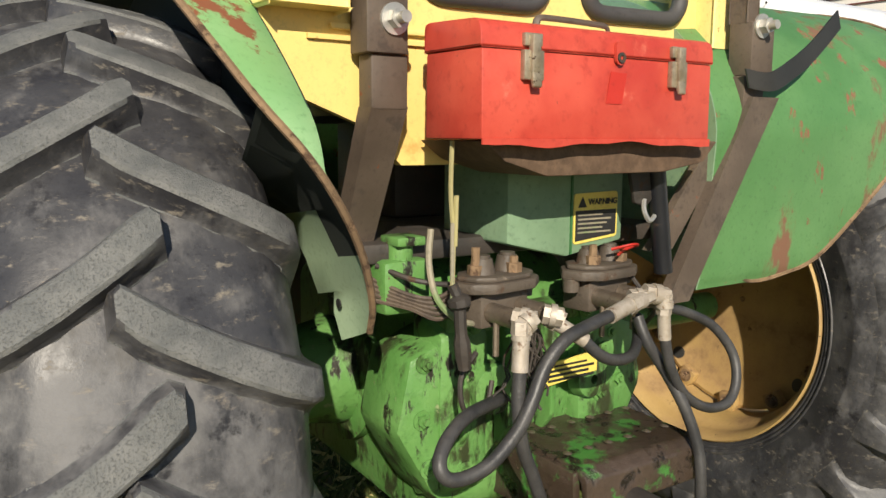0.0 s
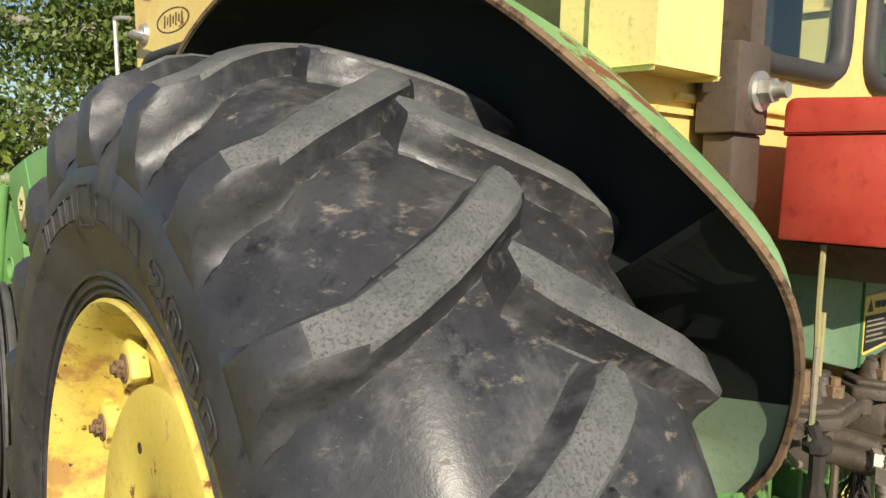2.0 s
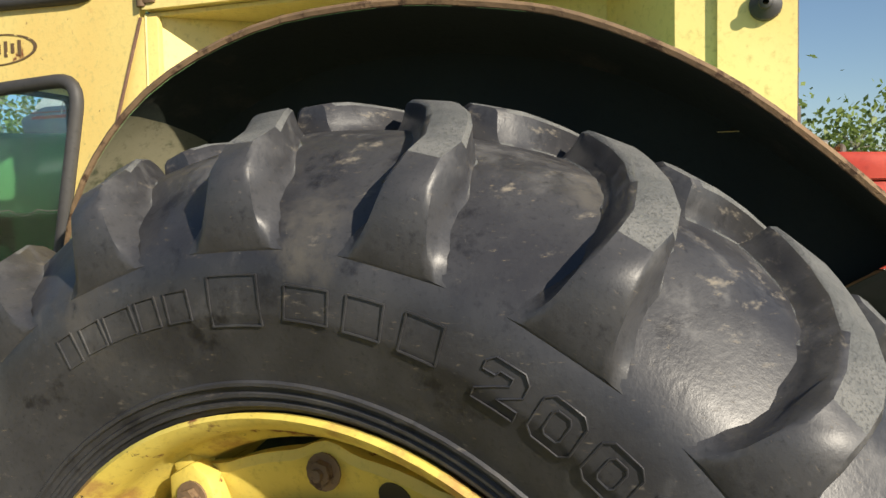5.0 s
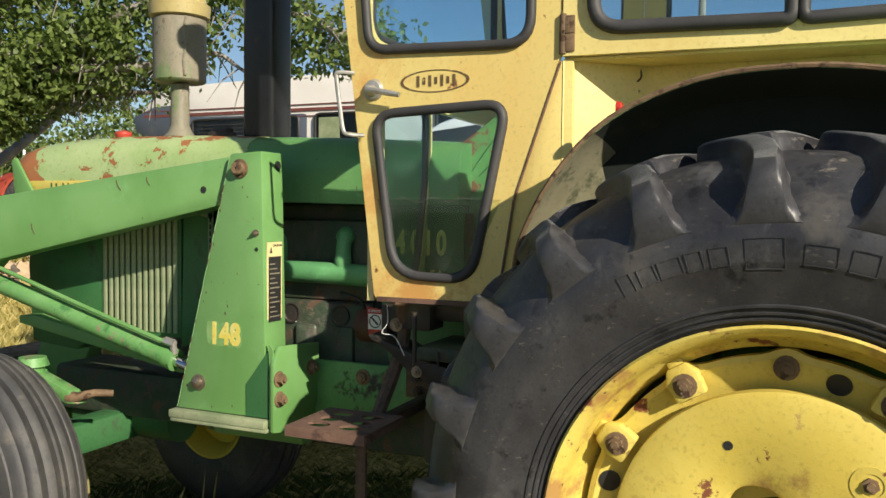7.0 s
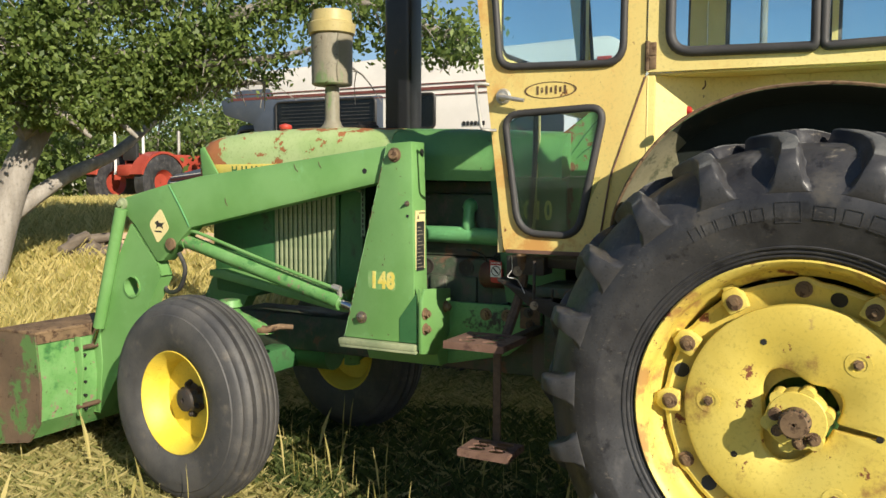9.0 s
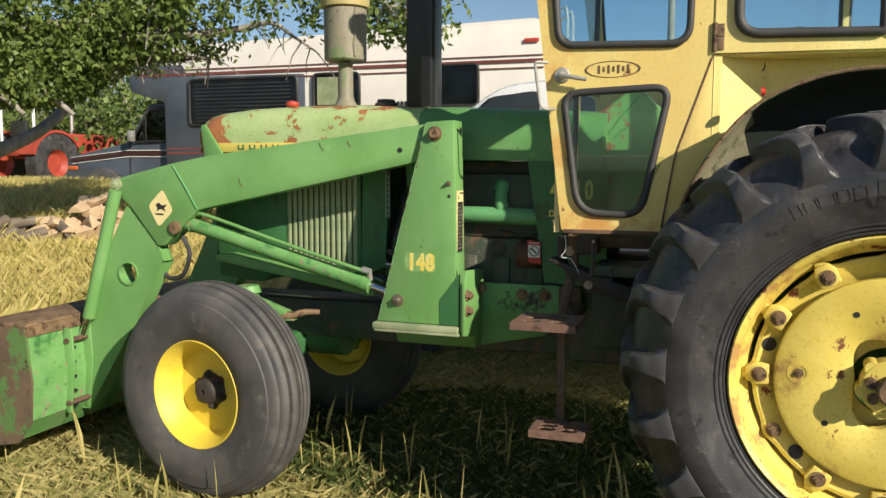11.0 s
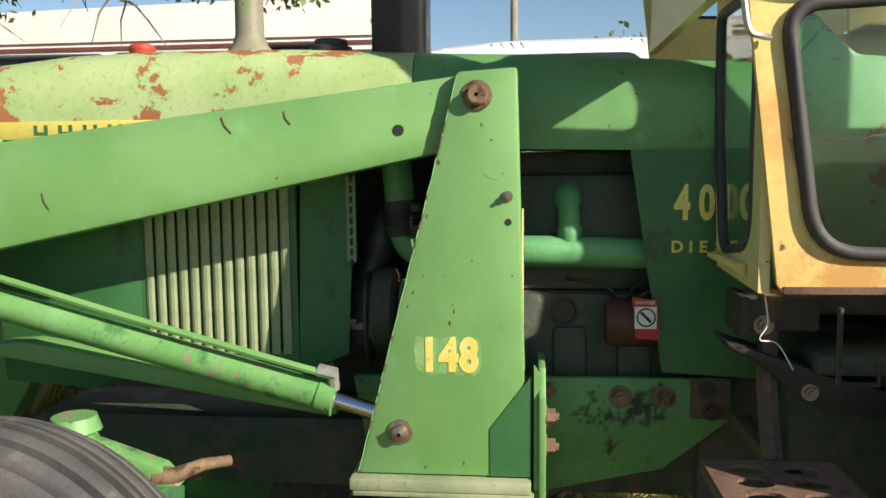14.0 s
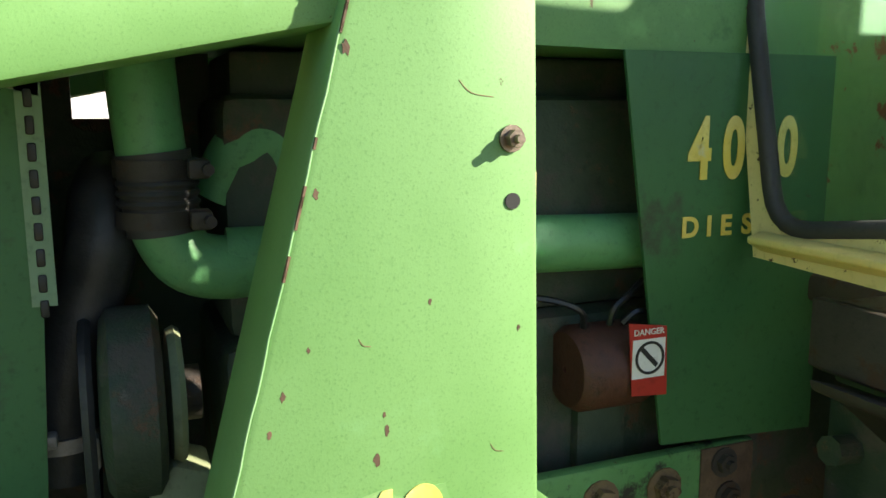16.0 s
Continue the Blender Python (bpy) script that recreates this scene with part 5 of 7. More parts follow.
# ---- the loader ----
loader = thing("front_loader", (CX, 2.5, 0), "green front loader with a scratched boom and bucket", "loader")
for s_ in (-1, 1):
    X = lambda q: CX + s_ * q
    # tower: outer plate, two flanges
    out = [(1.628, 1.605), (1.509, 1.612), (1.490, .782), (1.842, .782)]
    s = Shape()
    s.prism(out, "x", X(.445), X(.33), .007)
    tower = part("tower", s, GREEN, loader, "green tapered loader tower plate", 30)
    part("tower_foot", Shape().box((X(.47), 1.482, .754), (X(.30), 1.856, .780), .004).box((X(.468), 1.476, .742), (X(.30), 1.85, .754), .003), PANEL_SHADE, tower, "flanged foot with bare paint")
    g = Shape()
    g.rings([[(X(.452), 1.476, 1.02), (X(.446), 1.476, 1.02), (X(.446), 1.462, 1.00), (X(.452), 1.462, 1.00)], [(X(.452), 1.476, .76), (X(.446), 1.476, .76), (X(.446), 1.462, .76), (X(.452), 1.462, .76)]])
    g.prism([(X(.46), .745), (X(.46), .955), (X(.43), 1.01), (X(.20), .99), (X(.20), .80), (X(.33), .72)], "y", 1.452, 1.466, .003)
    part("mount_plate", g, GREEN, tower, "green bolted mounting plate")
    part("gusset", Shape().prism([(1.482, .995), (1.482, .785), (1.565, .785), (1.565, .885)], "x", X(.4475), X(.4455)), GREEN_DARK, tower)
    for x_, z_ in ((.455, .909), (.27, .915), (.452, .845)):
        part("mount_bolt", Shape().bolt((X(x_ - .02), 1.452, z_), (0, -1, 0), .017, .02), RUSTY, tower, "rusty bolt")
    pin = Shape().lathe([(0, .004), (0, .030), (.004, .030), (.005, .021), (.020, .020), (.024, .016), (.024, .004)], (X(.445), 1.588, 1.558), "x", 24, sign=s_)
    part("pivot_pin", pin, RUSTY, tower, "rusty pivot pin")
    part("lower_pin", Shape().lathe([(0, .004), (0, .026), (.004, .026), (.005, .017), (.020, .016), (.024, .004)], (X(.445), 1.751, .874), "x", 24, sign=s_), FITTING, tower)
    part("tower_nut", Shape().bolt((X(.445), 1.529, 1.359), (s_, 0, 0), .0075, .012), FITTING, tower, "small rusty nut")
    part("tower_hole", Shape().cyl((X(.4452), 1.527, 1.308), (X(.4462), 1.527, 1.308), .0068, seg=16), INK, tower)
    part("flange_hole", Shape().cyl((X(.36), 1.5095, 1.57), (X(.36), 1.5070, 1.57), .016, seg=16), INK, tower)
    if s_ < 0:
        random.seed(8)
        ring = [(y_ + random.uniform(-.003, .003), z_ + random.uniform(-.006, .006)) for y_, z_ in [(1.714 - .0115 * k, .998) for k in range(12)] + [(1.584, 1.02), (1.582, 1.05)] + [(1.588 + .0115 * k, 1.070) for k in range(12)] + [(1.718, 1.05), (1.719, 1.018)]]
        part("number_ground", Shape().prism(ring, "x", X(.4445), X(.4452)), NUMBER_GROUND, tower, "worn pale patch round the number")
        for ch, y_ in zip("148", (1.689, 1.649, 1.608)):
            lettering(ch, .092, facing("-x", (X(.4458), y_, 1.034)) @ Matrix.Scale(.80, 4, (1, 0, 0)), NUMBER_YELLOW, "model_digit", tower, "worn yellow stencilled digit", bold=.005)
        lb = part("warning_label", Shape().box((X(.43), 1.5005, 1.07), (X(.352), 1.4970, 1.33), 0), DECAL_PALE, tower, "pale label with a black text panel")
        lb2 = Shape().box((X(.424), 1.4972, 1.08), (X(.358), 1.4965, 1.285))
        part("label_panel", lb2, INK, lb)
        bars = Shape()
        for i in range(12):
            bars.box((X(.418), 1.4965, 1.095 + .015 * i), (X(.366 + .012 * ((i * 7) % 3)), 1.4961, 1.0985 + .015 * i))
        part("label_lines", bars, OLIVE, lb)
        lettering("CAUTION", .0105, facing("-y", (X(.378), 1.4965, 1.3195)), INK, "label_word", lb)
        part("label_head", Shape().prism([(X(.418), 1.296), (X(.404), 1.296), (X(.411), 1.316)], "y", 1.4972, 1.4965), INK, lb)
    # bare, rusty chips in the paint
    random.seed(31)
    for y_, z_, r_ in ((1.666, 1.427, .009), (1.691, 1.320, .006), (1.638, 1.126, .006), (1.646, 1.102, .008), (1.721, 1.165, .006), (1.732, 1.137, .005), (1.640, 1.14, .004), (1.70, 1.20, .004), (1.60, 1.23, .004), (1.58, 1.50, .006), (1.52, 1.20, .004), (1.80, .86, .008), (1.62, .81, .007), (1.70, .80, .006), (1.56, 1.47, .005)):
        ring = [(y_ + .7 * r_ * (.5 + .8 * random.random()) * .6 * math.cos(a), z_ + .7 * r_ * (.5 + .8 * random.random()) * math.sin(a)) for a in (2 * math.pi * j / 11 for j in range(11))]
        part("paint_chip", Shape().prism(ring, "x", X(.4445), X(.4453)), BARE, tower)
    for y_, z_, l_ in ((1.575, 1.405, .03), (1.66, 1.205, .010), (1.545, 1.10, .012)):
        drop = l_ * random.uniform(.2, .8)
        part("scratch", Shape().tube(spline([(X(.4450), y_, z_), (X(.4452), y_ - l_ * .35, z_ - drop * .75), (X(.4450), y_ - l_, z_ - drop)], 4), .0004, 4), RUSTY, tower)
    # paint worn through along the front edge
    part("edge_wear", Shape().tube([(X(.4432), 1.6275 + .2135 * u + .0006 * math.sin(70 * u), 1.598 - .812 * u) for u in (k / 40 for k in range(41))], .0012, 6), GREEN_FENDER, tower, "bare worn edge")
    for k in range(16):
        u0 = random.uniform(.02, .96)
        u1 = u0 + random.uniform(.006, .035)
        e0, e1 = [(X(.4440), 1.6265 + .214 * u, 1.600 - .815 * u) for u in (u0, u1)]
        part("worn_edge", Shape().tube([e0, e1], .0016, 5), BARE, tower)
    # boom
    boom = [(1.560, 1.585), (1.625, 1.600), (2.115, 1.540), (2.685, 1.472), (2.886, 1.436), (3.165, 1.372), (3.215, 1.345), (3.20, 1.30), (3.115, 1.235), (2.965, 1.056), (2.925, 1.060), (2.738, 1.228), (1.64, 1.452), (1.585, 1.470), (1.555, 1.52)]
    s = Shape().prism(boom, "x", X(.422), X(.335), .006)
    b = part("boom", s, GREEN, loader, "green loader boom with scratches and a faded edge", 30)
    part("weld_seam", Shape().tube([(X(.4225), 2.872, 1.430), (X(.4235), 2.80, 1.325), (X(.4225), 2.745, 1.232)], .004, 6), MANIFOLD, b)
    part("boom_hole", Shape().cyl((X(.4222), 1.749, 1.493), (X(.4232), 1.749, 1.493), .0115, seg=18), INK, b)
    for (ya, za), (yb, zb_) in (((1.985, 1.535), (1.972, 1.508)), ((2.118, 1.525), (2.098, 1.492)), ((2.52, 1.372), (2.505, 1.335))):
        part("scratch", Shape().tube([(X(.4222), ya, za), (X(.4226), (ya + yb) / 2 + .004, (za + zb_) / 2), (X(.4222), yb, zb_)], .0018, 5), BARE, b)
    if s_ < 0:
        c = Vector((X(.4224), 2.943, 1.232))
        m = Matrix.Translation(c) @ Matrix.Rotation(radians(8), 4, "X")
        sq = round_poly([(.070, .0), (0, .090), (-.070, .0), (0, -.090)], .022, 4)
        badge = part("boom_badge", Shape().prism(sq, "x", 0, -.0012, 0, m), DECAL_PALE, b, "pale diamond badge with a dark mark")
        mark = Shape().prism([(.030, .012), (.012, .024), (-.004, .014), (-.034, .022), (-.020, .004), (-.030, -.012), (-.012, -.004), (.006, -.006), (.020, -.020), (.016, -.002)], "x", -.0012, -.0020, 0, m)
        mark.prism([(.022, -.034), (.030, -.028), (-.016, -.052 + .03), (-.022, -.030)], "x", -.0012, -.0018, 0, m)
        part("badge_mark", mark, INK, badge)
    part("elbow_pin", Shape().lathe([(0, .004), (0, .030), (.012, .030), (.016, .018), (.03, .016), (.032, .004)], (X(.422), 3.188, 1.338), "x", 20, sign=s_), PANEL_SHADE, b)
    # lower leg of the boom, with a round opening
    leg = [(3.135, 1.238), (2.968, 1.050), (2.940, .985), (3.095, .715), (3.40, .24), (3.505, .23), (3.520, .36), (3.455, .62), (3.235, 1.06)]
    hole = [(3.135 + .052 * math.cos(a), .920 + .052 * math.sin(a)) for a in (2 * math.pi * j / 28 for j in range(28))]
    s = Shape().plate(leg, [hole], "x", X(.425), s_ * -.010)
    bl = part("boom_leg", s, GREEN, loader, "green boom leg with a round opening", 30)
    part("leg_plate", Shape().plate(leg, [hole], "x", X(.345), s_ * .010), GREEN, bl)
    s = Shape()
    for p_, q_ in zip(leg, leg[1:] + leg[:1]):
        if p_[1] > .3 or q_[1] > .3:
            s.rings([[(X(.424), *p_), (X(.346), *p_), (X(.346), p_[0], p_[1] - .006), (X(.424), p_[0], p_[1] - .006)], [(X(.424), *q_), (X(.346), *q_), (X(.346), q_[0], q_[1] - .006), (X(.424), q_[0], q_[1] - .006)]])
    part("leg_edge", s, GREEN, bl)
    part("hole_ring", Shape().lathe([(0, .050), (0, .056), (.085, .056), (.085, .050)], (X(.432), 3.135, .920), "x", 28, sign=-s_), GREEN, bl)
    # cylinders
    cyl = Shape().cyl((X(.375), 2.80, 1.158), (X(.375), 1.925, .925), .034, seg=20)
    cyl.cyl((X(.375), 2.84, 1.168), (X(.375), 2.80, 1.158), .040, seg=20).cyl((X(.375), 1.94, .929), (X(.375), 1.905, .920), .038, seg=20)
    lc = part("lift_cylinder", cyl, GREEN_CHIPPED, loader, "green lift cylinder with chipped paint")
    part("cylinder_rod", Shape().cyl((X(.375), 1.92, .923), (X(.375), 1.76, .876), .019, seg=16), CHROME, lc, "bright chrome rod")
    part("cylinder_pin", Shape().lathe([(0, .004), (0, .03), (.012, .03), (.014, .004)], (X(.424), 2.862, 1.145), "x", 20, sign=s_), RUSTY, lc)
    part("oil_line", Shape().tube(spline([(X(.395), 2.76, 1.205), (X(.40), 2.70, 1.200), (X(.40), 2.30, 1.085), (X(.40), 1.96, .992), (X(.395), 1.92, .985)], 5), .0085, 8), GREEN, lc)
    part("oil_elbow", Shape().cyl((X(.395), 1.935, .989), (X(.395), 1.895, .980), .014, seg=6).cyl((X(.395), 1.903, .985), (X(.385), 1.903, .945), .012, seg=8), STEEL, lc, "bright elbow fitting")
    bc = Shape().cyl((X(.448), 3.175, 1.31), (X(.448), 3.36, .70), .030, seg=18)
    bcyl = part("bucket_cylinder", bc, GREEN, loader, "green bucket cylinder")
    part("cylinder_rod", Shape().cyl((X(.448), 3.357, .71), (X(.448), 3.41, .60), .018, seg=14), CHROME, bcyl)
    part("boom_hose", Shape().tube(spline([(X(.38), 2.86, 1.10), (X(.37), 2.83, 1.02), (X(.37), 2.87, .92), (X(.36), 2.96, .90), (X(.36), 2.99, .96)], 6), .011, 8), HOSE, loader, "black hanging hydraulic hose")
    # lower side rail
    s = Shape().prism([(2.74, 1.015), (2.74, .985), (1.96, .86), (1.92, .86), (1.92, .89), (2.66, 1.02)], "x", X(.30), X(.22), .006)
    part("stay_bar", s, GREEN, loader)
    s = Shape().prism([(1.90, .93), (1.03, .935), (1.03, .84), (1.18, .72), (1.45, .66), (1.86, .70)], "x", X(.212), X(.190), .006)
    sr = part("side_rail", s, GREEN_RAIL, loader, "green loader mounting rail with bolts")
    part("rail_plate", Shape().box((X(.2155), 1.034, .842), (X(.2115), 1.122, .933), .002), BARE, sr, "brown dirty end plate")
    for y_ in (1.278, 1.18):
        part("rail_bolt", Shape().bolt((X(.212), y_, .89), (s_, 0, 0), .018, .016), RUSTY, sr)
    for y_, z_ in ((1.085, .91), (1.075, .86)):
        part("rail_nut", Shape().bolt((X(.2155), y_, z_), (s_, 0, 0), .014, .012), DARK_STEEL, sr)
    s = Shape().prism([(X(.33), .76), (X(.20), .90), (X(.20), .66), (X(.28), .66)], "y", 1.46, 1.82, .005)
    part("tower_bracket", s, GREEN, loader)
# bucket
prof = [(3.435, .70), (3.405, .45), (3.42, .27), (3.50, .17), (3.72, .13), (4.15, .12)]
th = [(y + .012, z + .010) for y, z in prof]
bucket = part("bucket", Shape().prism(prof + th[::-1], "x", -.70, .82, 0), GREEN_CHIPPED, loader, "green loader bucket with rusty sides resting low", 30)
for x_ in (-.708, .816):
    part("bucket_side", Shape().prism([(3.43, .71), (3.40, .45), (3.415, .26), (3.495, .16), (3.72, .12), (4.15, .11), (4.10, .18), (3.85, .52), (3.68, .71)], "x", x_, x_ + .012, 0), BUCKET_SIDE, bucket, "rusty side with remains of green paint")
part("bucket_lip", Shape().box((-.71, 3.42, .700), (.83, 3.70, .716), .003).prism([(3.42, .70), (3.42, .655), (3.430, .655), (3.430, .70)], "x", -.70, .82), RUSTY, bucket, "rusty upper edge")
for k in range(5):
    part("rivet_hole", Shape().cyl((-.445, 3.414, .56 - .07 * k), (-.445, 3.398, .56 - .07 * k), .008, seg=10), INK, bucket)
for x_ in (-.42, .54):
    part("bucket_ear", Shape().prism([(3.375, .66), (3.42, .66), (3.42, .25), (3.395, .25), (3.365, .50)], "x", x_ - .07, x_ - .058, .002).prism([(3.375, .66), (3.42, .66), (3.42, .25), (3.395, .25), (3.365, .50)], "x", x_ + .05, x_ + .062, .002), GREEN, bucket)
    for y_, z_ in ((3.40, .60), (3.40, .30)):
        part("bucket_pin", Shape().cyl((x_ - .078, y_, z_), (x_ + .068, y_, z_), .013, seg=12), BARE, bucket)

# steps
def step(z, x0, x1, y0, y1, name):
    holes = []
    for i in range(3):
        for j in range(2):
            cxh, cyh = x0 + (x1 - x0) * (.22 + .28 * i), y0 + (y1 - y0) * (.30 + .40 * j)
            holes.append([(cxh + .022 * math.cos(a), cyh + .032 * math.sin(a)) for a in (2 * math.pi * k / 14 for k in range(14))])
    s = Shape().plate([(x0, y0), (x1, y0), (x1, y1), (x0, y1)], holes, "z", z, -.006)
    p = part(name, s, RUSTY_BRIGHT, tractor, "rusty perforated step plate")
    for lo, hi in (((x0 - .004, y0, z - .026), (x0 + .002, y1, z - .001)), ((x0, y0 - .002, z - .022), (x1, y0 + .004, z - .006)), ((x0, y1 - .004, z - .022), (x1, y1 + .002, z - .006))):
        part("step_edge", Shape().box(lo, hi), RUSTY_BRIGHT, p)
    return p


step(.885, -.745, -.53, .945, 1.175, "upper_step")
step(.525, -.80, -.66, .90, 1.09, "lower_step")
s = Shape().box((-.652, .995, .47), (-.640, 1.025, .88), .003).box((-.665, .93, .50), (-.65, 1.08, .52)).box((-.60, 1.0, .84), (-.2, 1.04, .87), .004)
s.tube(spline([(-.40, 1.02, 1.17), (-.38, 1.02, 1.08), (-.42, 1.03, .98), (-.50, 1.04, .87)], 4), .02, 8)
part("step_hanger", s, BARE, tractor, "dark brown steel step hanger")
s = Shape().box((-.40, .93, 1.095), (-.30, 1.075, 1.165), .006).prism([(1.08, 1.165), (1.08, 1.085), (1.062, 1.075), (1.062, 1.165)], "x", -.405, -.28, .002)
br = part("cab_bracket", s, DARK_STEEL, tractor, "dusty dark bracket under the cab corner")
part("bracket_bolt", Shape().bolt((-.40, 1.035, 1.108), (-1, 0, 0), .013, .012), FITTING, br, "pale bolt head")
s = Shape().prism([(1.110, 1.080), (1.04, 1.058), (.90, 1.010), (.80, .985), (.80, .925), (.90, .945), (.985, .985), (1.06, 1.045), (1.105, 1.066)], "x", -.43, -.31, .004)
part("step_arm", s, DARK_STEEL, tractor, "dark steel arm carrying the steps")
part("arm_bolt", Shape().bolt((-.43, .955, .985), (-1, 0, 0), .011, .010), FITTING, br)
part("pedal_hook", Shape().tube([(-.50, .93, 1.16), (-.50, .93, 1.02), (-.50, .86, 1.02), (-.50, .86, 1.06)], .006, 6), DARK_STEEL, tractor)
part("loose_wire", Shape().tube(spline([(-.44, 1.045, 1.17), (-.445, 1.04, 1.12), (-.45, 1.055, 1.09), (-.44, 1.02, 1.08), (-.44, .99, 1.03)], 5), .0014, 5), WHITE, tractor)
part("clutch_linkage", Shape().box((-.32, .70, .72), (-.20, .96, 1.02), .02).tube([(-.25, .5, .9), (-.25, 1.0, .95)], .02, 8).box((-.45, .55, 1.02), (-.2, .95, 1.06), .01), ENGINE, tractor, "dark greasy linkage below the cab")

# ---- rear of the tractor ----
mount = thing("toolbox_bracket", (CX, -.5, 1.3), "brown steel bracket and posts bolted behind the cab", "bracket")
for s_ in (-1, 1):
    X = lambda q: CX + s_ * q + (.125 if s_ > 0 else 0)
    s = Shape()
    s.prism([(X(.428), 1.60), (X(.428), 1.485), (X(.350), 1.485), (X(.350), 1.60)], "y", -.475, -.535, .004)
    s.prism([(X(.415), 1.485), (X(.415), 1.395), (X(.345), 1.395), (X(.345), 1.485)], "y", -.480, -.525, .004)
    s.rings([[(X(.415), -.480, 1.40), (X(.345), -.480, 1.40), (X(.345), -.525, 1.40), (X(.415), -.525, 1.40)], [(X(.405), -.33, 1.10), (X(.345), -.33, 1.10), (X(.345), -.375, 1.10), (X(.405), -.375, 1.10)]])
    s.box((X(.385), -.475, 1.60), (X(.350), -.52, 2.40), .003)
    if s_ > 0:
        bmesh.ops.translate(s.bm, verts=s.bm.verts, vec=(0, -.06, 0))
    dy = -.06 if s_ > 0 else 0
    post = part("post", s, BROWN_STEEL, mount, "brown steel post", 25)
    w = Shape().lathe([(0, .004), (0, .026), (.005, .026), (.006, .004)], (X(.378), -.535 + dy, 1.540 + (.05 if s_ > 0 else 0)), "y", 24, sign=-1)
    zb_ = 1.540 + (.05 if s_ > 0 else 0)
    w.bolt((X(.378), -.541 + dy, zb_), (0, -1, 0), .017, .016, False).cyl((X(.378), -.555 + dy, zb_), (X(.378), -.575 + dy, zb_), .010, seg=10)
    part("post_bolt", w, STEEL, post, "bright bolt with a large washer")
# right-hand braces and hanging strap
s = Shape()
s.rings([[(.545, -.60, 1.44), (.635, -.60, 1.44), (.635, -.57, 1.44), (.545, -.57, 1.44)], [(.295, -.60, 1.01), (.365, -.60, 1.01), (.365, -.57, 1.01), (.295, -.57, 1.01)]])
part("brace", s, BROWN_STEEL, mount, "weathered brown angle brace", 25)
s = Shape()
s.rings([[(.51, -.57, 1.42), (.575, -.57, 1.42), (.575, -.55, 1.42), (.51, -.55, 1.42)], [(.27, -.57, 1.12), (.34, -.57, 1.12), (.34, -.55, 1.12), (.27, -.55, 1.12)]])
part("brace", s, BROWN_STEEL, mount, "weathered brown angle brace", 25)
s = Shape()
pts = spline([(.52, -.60, 1.478), (.575, -.62, 1.472), (.643, -.62, 1.499), (.723, -.62, 1.546), (.817, -.62, 1.622)], 6)
s.rings([[a + Vector(q) for q in ((.008, 0, -.020), (.008, .004, -.020), (-.008, .004, .020), (-.008, 0, .020))] for a in pts])
part("strap", s, INK, mount, "bent black flat strap")
s = Shape()
s.prism([(-.235, 1.345), (.34, 1.345), (.30, 1.305), (.19, 1.288), (-.10, 1.286), (-.19, 1.312)], "y", -.67, -.48, .004)
part("shelf", s, BARE, mount, "rusty yellow shelf under the toolbox")
part("shelf_tab", Shape().prism([(.17, 1.30), (.27, 1.30), (.25, 1.24), (.22, 1.215), (.19, 1.225)], "y", -.60, -.59, .002), DARK_STEEL, mount)
part("hook", Shape().tube(spline([(.215, -.60, 1.23), (.205, -.61, 1.21), (.215, -.615, 1.19), (.235, -.61, 1.198)], 4), .005, 6), STEEL, mount)

box = thing("toolbox", (0, -.62, 1.345), "dented red metal toolbox with two latches on a bracket", "toolbox")
prof = [(-.545, 1.348), (-.548, 1.4865), (-.702, 1.4865), (-.704, 1.348)]
s = Shape().prism(prof, "x", -.264, .268, .004)
part("body", s, RED, box, "faded red box body with a crumpled lower edge")
crumple = [(-.264 + .0266 * k, 1.3495) for k in range(21)] + [(.268 - .0266 * k, 1.340 - .004 * math.sin(k * .47 + .6) - .002 * math.sin(k * 1.3 + 1)) for k in range(21)]
part("crumpled_edge", Shape().prism(crumple, "y", -.7065, -.7035), RED, box, "bent lower edge")
s = Shape().prism(round_poly([(-.545, 1.4875), (-.545, 1.536), (-.701, 1.530), (-.7045, 1.4875)], [.002, .016, .02, .002], 4), "x", -.267, .271, .003)
part("lid", s, RED, box, "faded red lid")
for x_ in (-.170, .168):
    l = Shape().box((x_ - .018, -.712, 1.492), (x_ + .018, -.702, 1.512), .002).box((x_ - .020, -.714, 1.440), (x_ + .020, -.702, 1.486), .002)
    l.box((x_ - .009, -.720, 1.450), (x_ + .009, -.708, 1.510), .003)
    la = part("latch", l, LATCH, box, "tarnished steel draw latch")
    part("latch_lever", Shape().prism([(-.708, 1.462), (-.719, 1.455), (-.722, 1.430), (-.717, 1.427), (-.710, 1.444)], "x", x_ - .008, x_ + .010, .002), LATCH, la)
part("hasp", Shape().prism(round_poly([(.012, 1.512), (.034, 1.512), (.034, 1.478), (.023, 1.471), (.012, 1.478)], .008, 3), "y", -.710, -.704), RED, box)
part("hasp_ring", Shape().lathe([(0, .004), (0, .009), (.003, .009), (.003, .004)], (.023, -.713, 1.485), "y", 16), DARK_STEEL, box)
part("unfaded_patch", Shape().prism([(.006, 1.462), (.044, 1.460), (.034, 1.408), (-.004, 1.408)], "y", -.7045, -.7040), RED_NEW, box)
s = Shape().tube(spline([(-.09, -.62, 1.537), (-.085, -.62, 1.55), (-.06, -.62, 1.553), (.05, -.62, 1.551), (.075, -.62, 1.548), (.08, -.62, 1.537)], 4), .0042, 8, False, 1.6)
part("handle", s, BROWN_STEEL, box, "brown folding handle")

